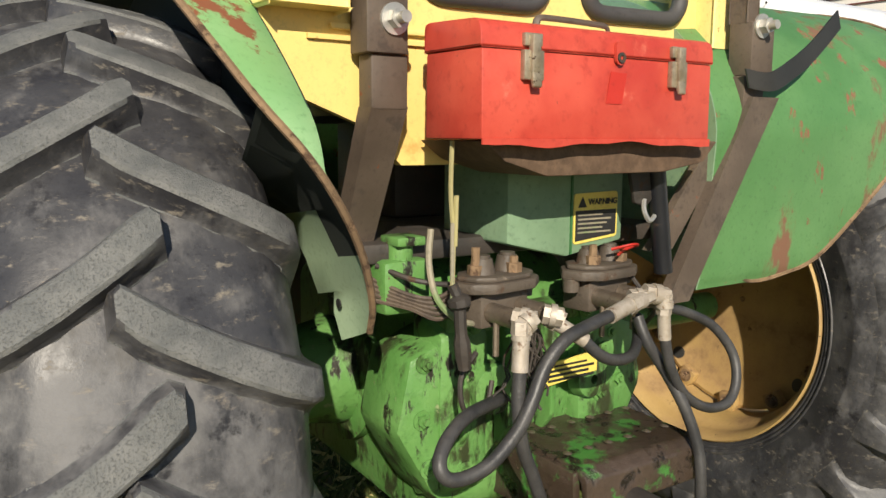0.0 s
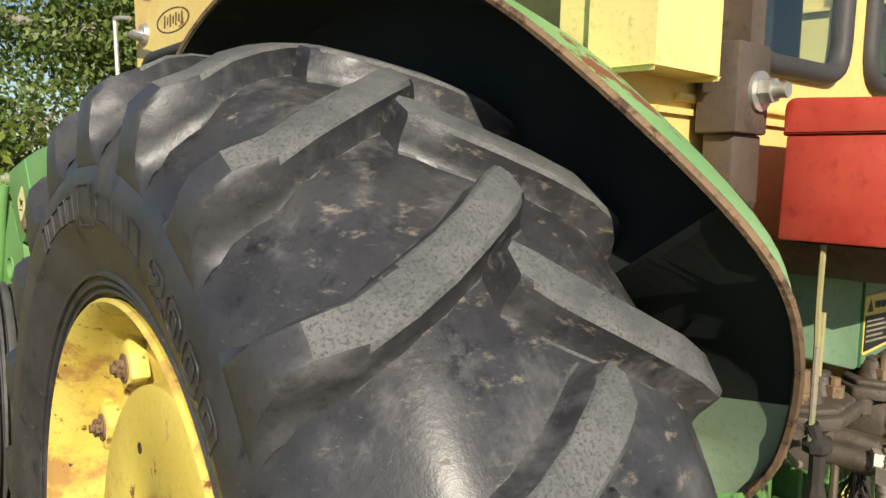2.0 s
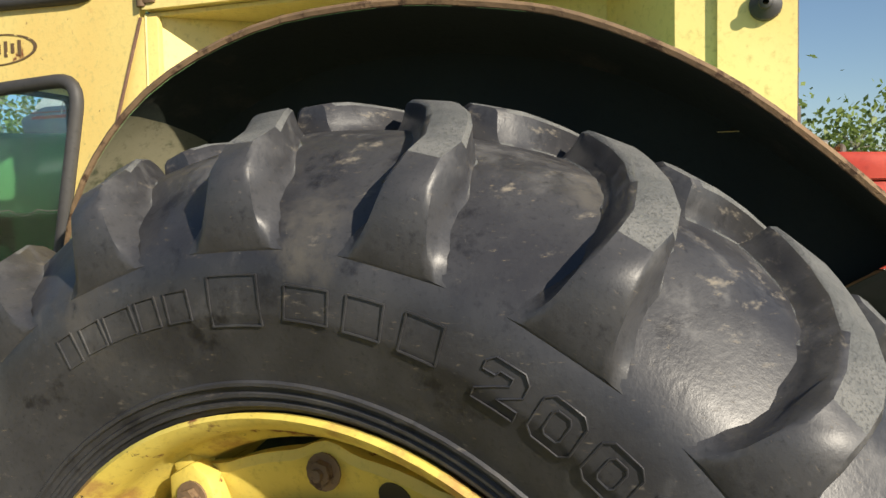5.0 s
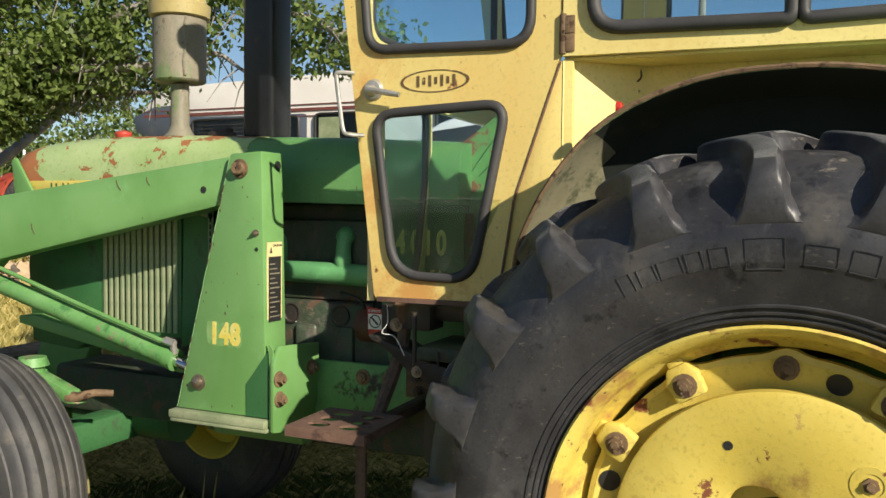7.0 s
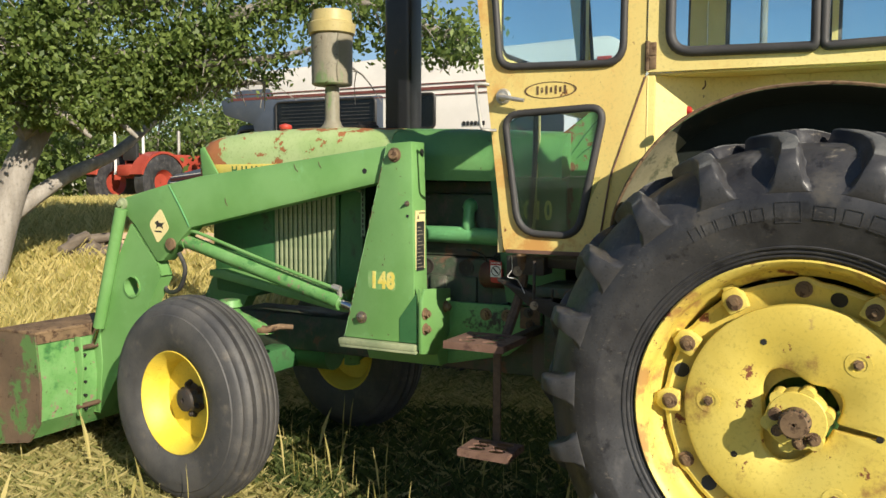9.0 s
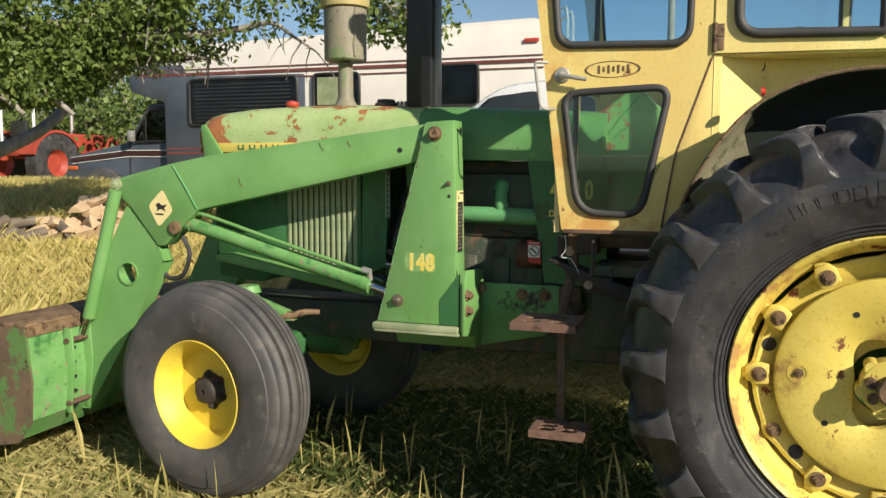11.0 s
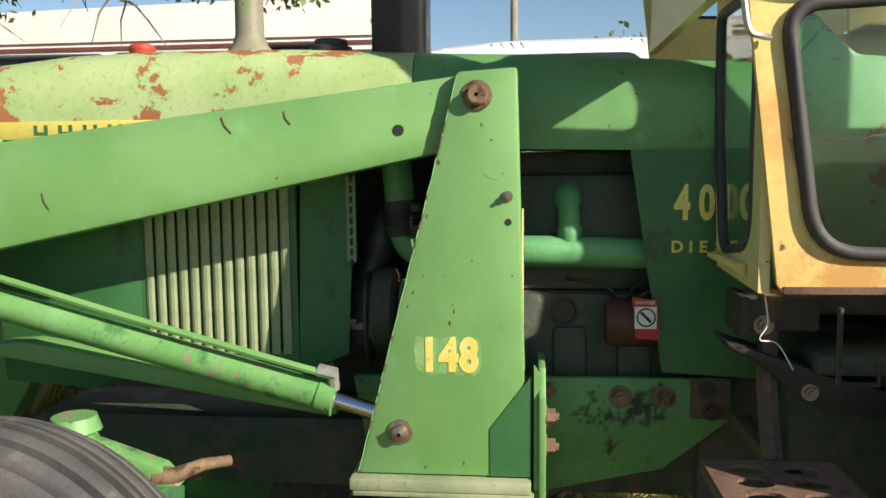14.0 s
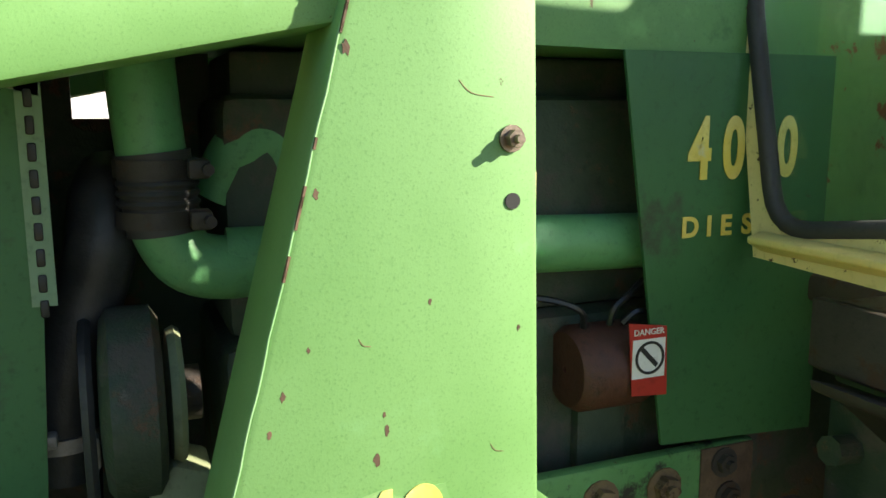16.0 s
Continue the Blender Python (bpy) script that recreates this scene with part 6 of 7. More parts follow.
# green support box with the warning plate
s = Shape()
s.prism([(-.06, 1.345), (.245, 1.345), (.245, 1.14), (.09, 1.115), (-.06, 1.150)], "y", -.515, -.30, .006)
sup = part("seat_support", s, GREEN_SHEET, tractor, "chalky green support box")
part("support_seam", Shape().box((.098, -.519, 1.12), (.102, -.514, 1.34)), GREEN_DARK, sup)
pl = part("warning_plate", Shape().prism(round_poly([(.106, 1.240), (.106, 1.138), (.226, 1.150), (.226, 1.243)], .008, 3), "y", -.518, -.5155), DECAL_YELLOW, tractor, "black and yellow warning plate")
part("plate_field", Shape().prism([(.110, 1.206), (.110, 1.144), (.222, 1.155), (.222, 1.206)], "y", -.5186, -.5178), INK, pl)
part("plate_triangle", Shape().prism([(.116, 1.212), (.140, 1.212), (.128, 1.234)], "y", -.5186, -.5178), INK, pl)
lettering("WARNING", .0165, facing("-y", (.184, -.5186, 1.2225)), INK, "plate_word", pl, bold=.0006)
bars = Shape()
for i in range(5):
    bars.box((.116, -.5190, 1.160 + .0088 * i), (.208 - .012 * ((i * 5) % 3), -.5184, 1.1635 + .0088 * i))
part("plate_lines", bars, OLIVE, pl)

# hydraulic couplers
def coupler(x, y, z, turn):
    m = Matrix.Translation((x, y, z)) @ Matrix.Rotation(radians(turn), 4, "Z")
    cap = [(-.100, .010), (-.086, -.034), (-.050, -.058), (.050, -.058), (.086, -.034), (.100, .010), (.060, .050), (-.060, .050)]
    s = Shape().prism(cap, "z", .016, .036, .005, m).prism([(.86 * a, .88 * b) for a, b in cap], "z", .036, .046, .004, m)
    s.box((-.062, -.030, -.050), (.062, .040, .017), .006, m)
    for px in (-.082, .082):
        s.cyl(m @ Vector((px, .0, -.008)), m @ Vector((px, .0, .018)), .016, .018, 12)
    c = part("coupler_block", s, CAST, tractor, "oily dark cast coupler block")
    for px in (-.038, .040):
        p = m @ Vector((px, -.03, -.020))
        q = m @ Vector((px, -.10, -.024))
        part("coupler_socket", Shape().cyl(p, q, .018, seg=16).cyl(q, m @ Vector((px, -.125, -.028)), .014, seg=6), FITTING, c, "tarnished threaded coupler")
        r_ = m @ Vector((px * .85, .0, .044))
        plug = Shape().cyl(r_, r_ + Vector((0, 0, .030)), .026, .019, 14).cyl(r_ + Vector((0, 0, .030)), r_ + Vector((0, 0, .036)), .015, seg=10)
        part("plug", plug, CAST, c, "greasy threaded plug")
    for px in (-.046, .052):
        p = m @ Vector((px, -.052, -.05))
        part("block_stud", Shape().cyl(p + Vector((0, 0, .02)), p - Vector((0, 0, .045)), .006, seg=8), FITTING, c)
    return c


coupler(-.105, -.535, 1.060, 8)
coupler(.175, -.520, 1.055, 6)


def hose(pts, r, ends=True):
    path = spline(pts, 8)
    r *= .82
    h = part("hydraulic_hose", Shape().tube(path, r, 12), HOSE, tractor, "black rubber hydraulic hose")
    if ends:
        d = (path[1] - path[0]).normalized()
        part("hose_fitting", Shape().cyl(path[0] - d * .012, path[0] + d * .055, r * 1.22, seg=12).cyl(path[0] - d * .03, path[0] - d * .008, r * 1.5, seg=6), FITTING_BRIGHT, h, "crimped steel hose end")
    return h


hose([(-.148, -.668, 1.012), (-.153, -.672, .956), (-.157, -.675, .898), (-.150, -.68, .827), (-.122, -.68, .76), (-.07, -.68, .62), (-.05, -.68, .5)], .0150)
hose([(-.050, -.657, 1.022), (-.014, -.675, .996), (.025, -.68, .963), (.079, -.67, .942), (.154, -.64, .934), (.212, -.60, .949), (.25, -.56, .985)], .0135)
hose([(.105, -.668, 1.040), (.062, -.675, 1.032), (.001, -.68, 1.021), (-.068, -.69, 1.005), (-.112, -.69, .964), (-.143, -.695, .911), (-.179, -.70, .865), (-.232, -.70, .823), (-.279, -.695, .807), (-.312, -.69, .811), (-.321, -.68, .834), (-.292, -.66, .863), (-.228, -.63, .883), (-.107, -.57, .874)], .0150)
hose([(.217, -.66, 1.015), (.224, -.66, .961), (.247, -.66, .894), (.294, -.66, .833), (.366, -.66, .794), (.446, -.65, .788), (.485, -.64, .826), (.494, -.62, .883), (.449, -.60, .945), (.371, -.59, .983), (.300, -.58, 1.003)], .0130)
hose([(.209, -.60, .996), (.218, -.62, .947), (.258, -.64, .879), (.281, -.67, .812), (.301, -.69, .734), (.304, -.70, .664), (.311, -.70, .5)], .0145, False)
for a, b, r_ in (((-.143, -.640, 1.046), (-.120, -.672, 1.042), .0165), ((-.122, -.670, 1.048), (-.150, -.668, 1.030), .0165), ((-.149, -.668, 1.034), (-.148, -.668, 1.000), .0145), ((-.068, -.640, 1.044), (-.046, -.662, 1.030), .0150), ((-.085, -.650, 1.046), (-.058, -.672, 1.040), .0175),
                 ((.140, -.640, 1.050), (.175, -.655, 1.048), .0150), ((.185, -.655, 1.050), (.100, -.668, 1.038), .0135), ((.175, -.645, 1.056), (.225, -.660, 1.046), .0175), ((.216, -.662, 1.052), (.217, -.66, 1.010), .0150)):
    part("elbow_fitting", Shape().cyl(a, b, r_, seg=6).cyl(Vector(a).lerp(Vector(b), .35), Vector(a).lerp(Vector(b), .65), r_ * 1.18, seg=12), FITTING_BRIGHT, tractor, "bright bent hose fitting")
# rope, lever, wiring, thin lines
part("hanging_rope", Shape().tube(spline([(-.246, -.60, 1.345), (-.248, -.60, 1.26), (-.242, -.60, 1.185), (-.244, -.60, 1.09)], 6), .0042, 6).tube(spline([(-.238, -.602, 1.255), (-.240, -.602, 1.17)], 6), .0045, 6), ROPE, tractor, "frayed yellow rope")
part("rod_sleeve", Shape().cyl((-.244, -.60, 1.21), (-.243, -.60, 1.075), .0042, seg=8), OLIVE, tractor, "thin olive control rod")
part("control_lever", Shape().tube(spline([(-.244, -.60, 1.105), (-.233, -.605, 1.075), (-.229, -.605, 1.03), (-.217, -.60, .955)], 6), [.010] * 5 + [.020] * 3 + [.011] * 6 + [.015] * 3 + [.012] * 2, 8), DARK_STEEL, tractor, "rusty hanging control lever")
s = Shape()
for k in range(5):
    s.tube(spline([(-.32, -.42 + .01 * k, 1.06 + .012 * k), (-.27, -.50, 1.05 + .006 * k), (-.22, -.53, 1.03 + .010 * k), (-.15, -.50, 1.06 + .008 * k)], 6), .0045, 6)
part("wiring", s, BROWN_STEEL, tractor, "bundle of old stiff wires")
part("support_post", Shape().cyl((.238, -.60, 1.335), (.280, -.60, 1.08), .019, seg=16), BLACK, tractor, "dark tube behind the couplers")
s = Shape()
random.seed(4)
for k in range(26):
    x_ = -.10 + .05 * random.random()
    pts = [Vector((x_, -.60, 1.01))]
    for j in range(6):
        pts.append(pts[-1] + Vector((random.uniform(-.018, .018), random.uniform(-.012, .012), -random.uniform(.012, .032))))
    s.tube(pts, .0022, 4)
part("chain", s, DARK_STEEL, tractor, "tangle of thin rusty chain")
rivet = mesh_of(Shape().lathe([(0, .002), (.004, .010), (.006, .006), (.007, .002)], (0, 0, 0), "z", 8), FITTING, "rivet")
for k in range(14):
    piece("rivet", rivet, Matrix.Translation((.03 + .055 * (k % 6) + .01 * (k // 6), -.60 + .12 * (k // 6), .744 + .003 * (k // 6))), tractor)
part("caution_plate", Shape().prism([(.056, .895), (.20, .905), (.20, .862), (.056, .848)], "y", -.501, -.497), DECAL_YELLOW, tractor, "yellow plate with black lines")
part("red_twine", Shape().tube(spline([(.17, -.56, 1.13), (.20, -.585, 1.14), (.235, -.57, 1.135), (.22, -.55, 1.125), (.18, -.57, 1.12)], 6), .003, 5), RED_NEW, tractor, "knotted red twine")
s = Shape()
s.prism([(CX - .19, .98), (CX - .30, .94), (CX - .33, .80), (CX - .25, .66), (CX - .19, .60)], "y", -.46, -.30, .02)
s.prism([(CX + .19, .98), (CX + .30, .94), (CX + .33, .80), (CX + .25, .66), (CX + .19, .60)], "y", -.46, -.30, .02)
s.box((CX - .22, -.46, .97), (CX + .25, -.34, 1.01), .01)
part("rockshaft_housing", s, GREEN_DIRTY, tractor, "bright green housing streaked with oil")

# small castings, levers and lines round the couplers
part("lift_lever", Shape().tube(spline([(-.235, -.52, 1.19), (-.245, -.53, 1.13), (-.24, -.55, 1.07), (-.20, -.56, 1.03), (-.13, -.54, 1.01)], 6), .006, 8), OLIVE, tractor, "thin bent olive lever")
part("valve_tower", Shape().box((-.30, -.47, 1.03), (-.20, -.40, 1.13), .012).cyl((-.25, -.44, 1.12), (-.25, -.44, 1.17), .024, seg=14).box((-.275, -.475, 1.155), (-.215, -.41, 1.172), .004), GREEN_DIRTY, tractor, "green cast valve body with a lever")
for x_, y_, z_, h_ in ((-.155, -.545, 1.095, .060), (-.075, -.555, 1.095, .04), (.135, -.545, 1.09, .05), (.215, -.54, 1.09, .03)):
    part("stud", Shape().cyl((x_, y_, z_), (x_, y_, z_ + h_), .008, seg=8).cyl((x_, y_, z_ + .008), (x_, y_, z_ + .028), .015, seg=6), RUSTY, tractor, "rusty stud with a nut")
for k, (x_, z_) in enumerate(((-.21, .93), (-.215, .82), (-.20, .72), (.27, .93), (.30, .82), (-.10, .985), (.05, .985), (.20, .985))):
    part("housing_bolt", Shape().bolt((x_, -.462, z_), (0, -1, 0), .013, .012), GREEN_DIRTY, tractor)
for x_ in (-.13, -.02, .09):
    part("cast_rib", Shape().prism([(-.44, .99), (-.49, .96), (-.49, .78), (-.44, .72)], "x", x_ - .008, x_ + .008, .004), GREEN_DIRTY, tractor)
part("cast_boss", Shape().lathe([(0, .01), (0, .055), (.03, .05), (.035, .03), (.035, .01)], (-.06, -.46, .86), "y", 24, sign=-1), GREEN_DIRTY, tractor)
part("cast_boss", Shape().lathe([(0, .01), (0, .045), (.03, .04), (.035, .02), (.035, .01)], (.20, -.46, .84), "y", 24, sign=-1), GREEN_DIRTY, tractor)
for pts in ([(-.30, -.44, 1.12), (-.26, -.51, 1.10), (-.19, -.53, 1.09), (-.12, -.50, 1.10)], [(-.17, -.57, .97), (-.21, -.58, .93), (-.20, -.58, .87), (-.14, -.56, .86), (-.11, -.54, .90)], [(.26, -.50, 1.10), (.24, -.56, 1.06), (.28, -.58, 1.00), (.30, -.53, .95)]):
    part("oil_pipe", Shape().tube(spline(pts, 8), .005, 7), DARK_STEEL, tractor, "thin dark oil pipe")
part("plate_mark", Shape().box((.064, -.5025, .856), (.190, -.5005, .861)).box((.064, -.5025, .866), (.175, -.5005, .871)).box((.064, -.5025, .876), (.19, -.5005, .881)).box((.08, -.5025, .886), (.17, -.5005, .890)), INK, tractor)

# ---- surroundings ----
def tinted(name, c1, c2, rough, spots=(), scale=2.0, **k):
    return worn(name, c1, c2, rough, scale=scale, spots=spots, **k)


RV_WHITE = tinted("chalky_white_motorhome_skin", (0.66, 0.63, 0.58), (0.72, 0.69, 0.64), 0.5, bump=0.03)
# Blue-grey lowered in tone to stand for tree shade on the motorhome's front.
RV_BLUE = tinted("blue_grey_motorhome_paint", (0.062, 0.078, 0.105), (0.088, 0.104, 0.132), 0.42, spots=(((0.13, 0.14, 0.155), 2.5, 0.55, 0.75, 0.6),), bump=0.03)
RV_STRIPE = tinted("dark_red_stripe", (0.14, 0.04, 0.035), (0.18, 0.06, 0.05), 0.5, bump=0.0)
VAN_STRIPE = tinted("blackish_maroon_stripe", (0.045, 0.014, 0.016), (0.065, 0.020, 0.020), 0.45, bump=0.0)
TRUCK_WHITE = tinted("white_truck_paint", (0.78, 0.78, 0.78), (0.82, 0.82, 0.82), 0.3, bump=0.0, coat=0.3)
RED_TRACTOR = tinted("red_machine_paint", (0.32, 0.045, 0.028), (0.42, 0.075, 0.045), 0.5, bump=0.05)

rv = thing("motorhome", (6.6, 6.0, 0), "white and blue-grey motorhome parked in the grass", "motorhome")
W0, W1 = 5.6, 7.9
s = Shape().prism(round_poly([(2.35, .42), (2.30, 2.95), (2.45, 3.10), (7.75, 2.96), (8.22, 2.66), (8.28, 2.20), (7.75, 1.98), (7.75, .42)], [.05, .12, .10, .20, .2, .15, .05, .05], 4), "x", W0, W1, .05)
part("coach_body", s, RV_WHITE, rv, "white coach body with thin dark stripes")
s = Shape().prism(round_poly([(5.55, .40), (5.55, 2.38), (7.40, 2.40), (7.46, 2.62), (8.0, 2.62), (8.40, 2.44), (8.34, 2.16), (7.77, 1.96), (7.77, .40)], .06, 4), "x", W0 - .012, W1 + .012, .01)
part("cab_over", s, RV_BLUE, rv, "blue-grey front part")
s = Shape().prism(round_poly([(7.62, .20), (7.62, 1.99), (8.14, 1.97), (8.56, 1.24), (9.58, .99), (9.68, .88), (9.70, .32), (9.58, .20)], [.02, .05, .08, .10, .10, .05, .05, .05], 4), "x", W0 + .12, W1 - .12, .03)
part("van_front", s, RV_BLUE, rv, "blue-grey van front")
part("bumper", Shape().box((W0 + .10, 9.62, .28), (W1 - .10, 9.78, .44), .03), STEEL, rv)
part("head_lamp", Shape().box((W0 + .108, 9.48, .73), (W0 + .16, 9.66, .80), .01), ORANGE, rv)
part("wing_mirror", Shape().box((W0 - .04, 8.34, 1.26), (W0 + .05, 8.42, 1.46), .015).cyl((W0 + .0, 8.40, 1.30), (W0 + .14, 8.42, 1.22), .012, seg=8), STEEL, rv)
for z0, z1, y0, y1 in ((2.42, 2.47, 2.36, 8.2), (2.52, 2.535, 2.36, 8.2), (2.33, 2.345, 2.36, 6.5)):
    part("stripe", Shape().box((W0 - .016, y0, z0), (W0 - .004, y1, z1)), RV_STRIPE, rv)
for z0, z1, mt in ((1.01, 1.07, VAN_STRIPE), (1.09, 1.105, RV_WHITE), (.97, .985, RV_WHITE)):
    part("stripe", Shape().prism([(7.66, z0), (8.55, z0), (9.56, z0 - .13), (9.60, z1 - .14), (8.55, z1), (7.66, z1)], "x", W0 + .106, W0 + .122), mt, rv)
for z0, z1 in ((1.02, 1.06), (1.10, 1.13)):
    part("stripe", Shape().box((W0 - .016, 6.6, z0), (W0 - .010, 7.75, z1)), RV_STRIPE, rv)
for y0, y1, z0, z1 in ((5.66, 7.35, 1.53, 2.34), (4.76, 5.42, 1.78, 2.36), (3.17, 3.75, 1.78, 2.42)):
    lp = round_poly([(y0, z0), (y1, z0), (y1, z1), (y0, z1)], .08, 4)
    w = part("window", Shape().prism(lp, "x", W0 - .022, W0 - .006), GLASS_DARK, rv, "dark tinted coach window")
    part("window_frame", Shape().tube([(W0 - .02, a, b) for a, b in lp], .022, 6, True), INK, w)
    if y1 > 7:
        for k in range(11):
            part("louver", Shape().box((W0 - .030, y0 + .1, z0 + .07 + .064 * k), (W0 - .020, y1 - .1, z0 + .082 + .064 * k)), SEAL, w)
    elif y1 > 5:
        part("blind", Shape().box((W0 - .026, y0 + .30, z0 + .06), (W0 - .023, y1 - .06, z1 - .06)), PANEL_SHADE, w, "pale drawn blind")
lp = round_poly([(7.74, 1.27), (8.46, 1.25), (8.13, 1.86), (7.74, 1.88)], .04, 3)
cw = part("cab_window", Shape().prism(lp, "x", W0 + .10, W0 + .118), GLASS_DARK, rv, "van side window")
part("window_frame", Shape().tube([(W0 + .10, a, b) for a, b in lp], .020, 6, True).tube([(W0 + .10, 8.20, 1.26), (W0 + .10, 8.20, 1.74)], .012, 6), INK, cw)
part("wheel_arch", Shape().prism([(9.0 + .45 * math.cos(a), .30 + .45 * math.sin(a)) for a in (math.pi * k / 14 for k in range(15))], "x", W0 + .112, W0 + .125), INK, rv)
for yd in (7.64, 8.50):
    part("door_seam", Shape().box((W0 + .112, yd, .35), (W0 + .124, yd + .012, 1.26)), INK, rv)
part("marker_light", Shape().box((W0 - .03, 2.42, 2.72), (W0 - .01, 2.60, 2.78), .01), RED, rv)
part("roof_vent", Shape().box((6.2, 5.6, 3.02), (7.0, 6.2, 3.14), .03).box((6.2, 3.6, 3.08), (7.0, 4.4, 3.2), .03), RV_WHITE, rv)
s = Shape()
for yy in (2.36, 2.28):
    s.tube(spline([(W0 + .15, 2.32, 3.05), (W0 + .15, 2.22, 3.18), (W0 + .15, 2.12, 3.1), (W0 + .15, 2.12, 1.2)], 5), .02, 6) if yy > 2.3 else s.tube(spline([(W0 + .5, 2.32, 3.05), (W0 + .5, 2.22, 3.18), (W0 + .5, 2.12, 3.1), (W0 + .5, 2.12, 1.2)], 5), .02, 6)
part("ladder", s, STEEL, rv)
for yy in (3.6, 9.0):
    for xx in (W0 + .16, W1 - .16):
        wh = part("wheel", Shape().lathe([(.11, .20), (.12, .33), (.09, .38), (-.09, .38), (-.12, .33), (-.11, .20)], (xx, yy, .38), "x", 32), RUBBER_FRONT, rv)
        part("wheel_cover", Shape().lathe([(.09, .01), (.09, .20), (-.09, .20), (-.09, .01)], (xx, yy, .38), "x", 24), STEEL, wh)
bars = Shape()
for i in range(6):
    bars.box((W0 - .014, 4.32 - .055 * i, 1.80), (W0 - .010, 4.355 - .055 * i, 1.87))
part("name_marks", bars, INK, rv)

rv.location, rv.scale = (9.96, 7.76, .66), (1.26, 1.26, .97)
truck = thing("pickup_truck", (2.9, 1.4, 0), "white pickup truck parked beyond the tractor", "pickup truck")
s = Shape().prism(round_poly([(-1.9, .55), (-1.9, 1.25), (-.2, 1.27), (.35, 1.66), (.55, 1.99), (.9, 2.055), (1.6, 2.05), (2.05, 2.012), (2.60, 1.62), (2.85, 1.42), (3.5, 1.28), (3.58, .6)], [.05, .05, .05, .1, .12, .1, .1, .15, .1, .1, .1, .05], 4), "x", 2.2, 3.9, .06)
part("body", s, TRUCK_WHITE, truck, "white truck body", 40)
for lp in ([(1.75, 1.50), (2.55, 1.50), (2.12, 1.925), (1.75, 1.965)], [(1.64, 1.50), (1.64, 1.972), (.95, 1.972), (.70, 1.52)]):
    part("window", Shape().prism(round_poly(lp, .06, 4), "x", 2.19, 2.205), GLASS_DARK, truck, "dark side window")
part("roof_light", Shape().box((2.6, 1.50, 2.045), (2.8, 1.66, 2.085), .015), RED, truck)
for yy in (2.7, -1.0):
    for xx in (2.33, 3.77):
        part("wheel", Shape().lathe([(.11, .2), (.12, .34), (.09, .39), (-.09, .39), (-.12, .34), (-.11, .2)], (xx, yy, .39), "x", 28), RUBBER_FRONT, truck)

red = thing("red_tractor", (12.9, 16.5, .80), "red tractor standing far off in the grass", "tractor")
def at_red(x, y, z):
    return (12.9 + y, 16.5 - x, z + .80)
TURN = Matrix.Translation((12.9, 16.5, .80)) @ Matrix.Rotation(radians(-90), 4, "Z")
s = Shape().box((-.3, -1.2, .8), (.3, 1.6, 1.45), .05, TURN).box((-.45, 1.2, .7), (.45, 1.9, 1.35), .05, TURN).box((-.28, -1.5, .85), (.28, -.9, 1.15), .08, TURN)
part("body", s, RED_TRACTOR, red, "red hood and fenders")
part("stripe", Shape().box((-.305, -1.0, 1.2), (-.302, 1.4, 1.3), 0, TURN), WHITE, red)
for x_, y_, r_ in ((-.85, -1.1, .70), (.85, -1.1, .70), (-.6, 1.3, .46), (.6, 1.3, .46)):
    w_ = Shape().lathe([(.14, r_ * .46), (.18, r_ * .75), (.15, r_), (-.15, r_), (-.18, r_ * .75), (-.14, r_ * .46)], (x_, y_, r_), "x", 28)
    bmesh.ops.transform(w_.bm, matrix=TURN, verts=w_.bm.verts)
    wh = part("wheel", w_, RUBBER, red)
    w_ = Shape().lathe([(.00, .01), (.01, r_ * .32), (.13, r_ * .46), (-.13, r_ * .46), (-.01, r_ * .32), (.0, .01)], (x_, y_, r_), "x", 24)
    bmesh.ops.transform(w_.bm, matrix=TURN, verts=w_.bm.verts)
    part("rim", w_, RED_TRACTOR, wh)
for sx in (-1, 1):
    arch = [(-1.1 - .78 * math.cos(a), .70 + .78 * math.sin(a)) for a in (radians(15 + 12 * j) for j in range(13))] + [(-1.1 - .72 * math.cos(a), .70 + .72 * math.sin(a)) for a in (radians(159 - 12 * j) for j in range(13))]
    part("fender", Shape().prism(arch, "x", sx * .60, sx * 1.02, 0, TURN), RED_TRACTOR, red)
    part("roll_bar_post", Shape().cyl(at_red(sx * .5, -1.3, .9), at_red(sx * .5, -1.3, 2.0), .035), WHITE, red)
part("seat", Shape().box((-.25, -1.2, 1.15), (.25, -.8, 1.30), .04, TURN).box((-.25, -1.3, 1.25), (.25, -1.18, 1.70), .04, TURN), SEAT, red)
part("exhaust", Shape().cyl(at_red(0, .4, 1.4), at_red(0, .4, 2.1), .05), STEEL, red)

# ---- trees, grass, wood ----
def leaf_material(name, c1, c2):
    m, t, n, l, p = nodes_of(name)
    g = n.new("ShaderNodeNewGeometry")
    r = n.new("ShaderNodeValToRGB")
    r.color_ramp.elements[0].color, r.color_ramp.elements[1].color = (*c1, 1), (*c2, 1)
    l.new(g.outputs["Random Per Island"], r.inputs[0])
    l.new(r.outputs[0], p.inputs["Base Color"])
    p.inputs["Roughness"].default_value = 0.5
    tr = n.new("ShaderNodeBsdfTranslucent")
    l.new(r.outputs[0], tr.inputs["Color"])
    mx = n.new("ShaderNodeMixShader")
    mx.inputs[0].default_value = 0.45
    l.new(p.outputs[0], mx.inputs[1])
    l.new(tr.outputs[0], mx.inputs[2])
    l.new(mx.outputs[0], n["Material Output"].inputs["Surface"])
    return m


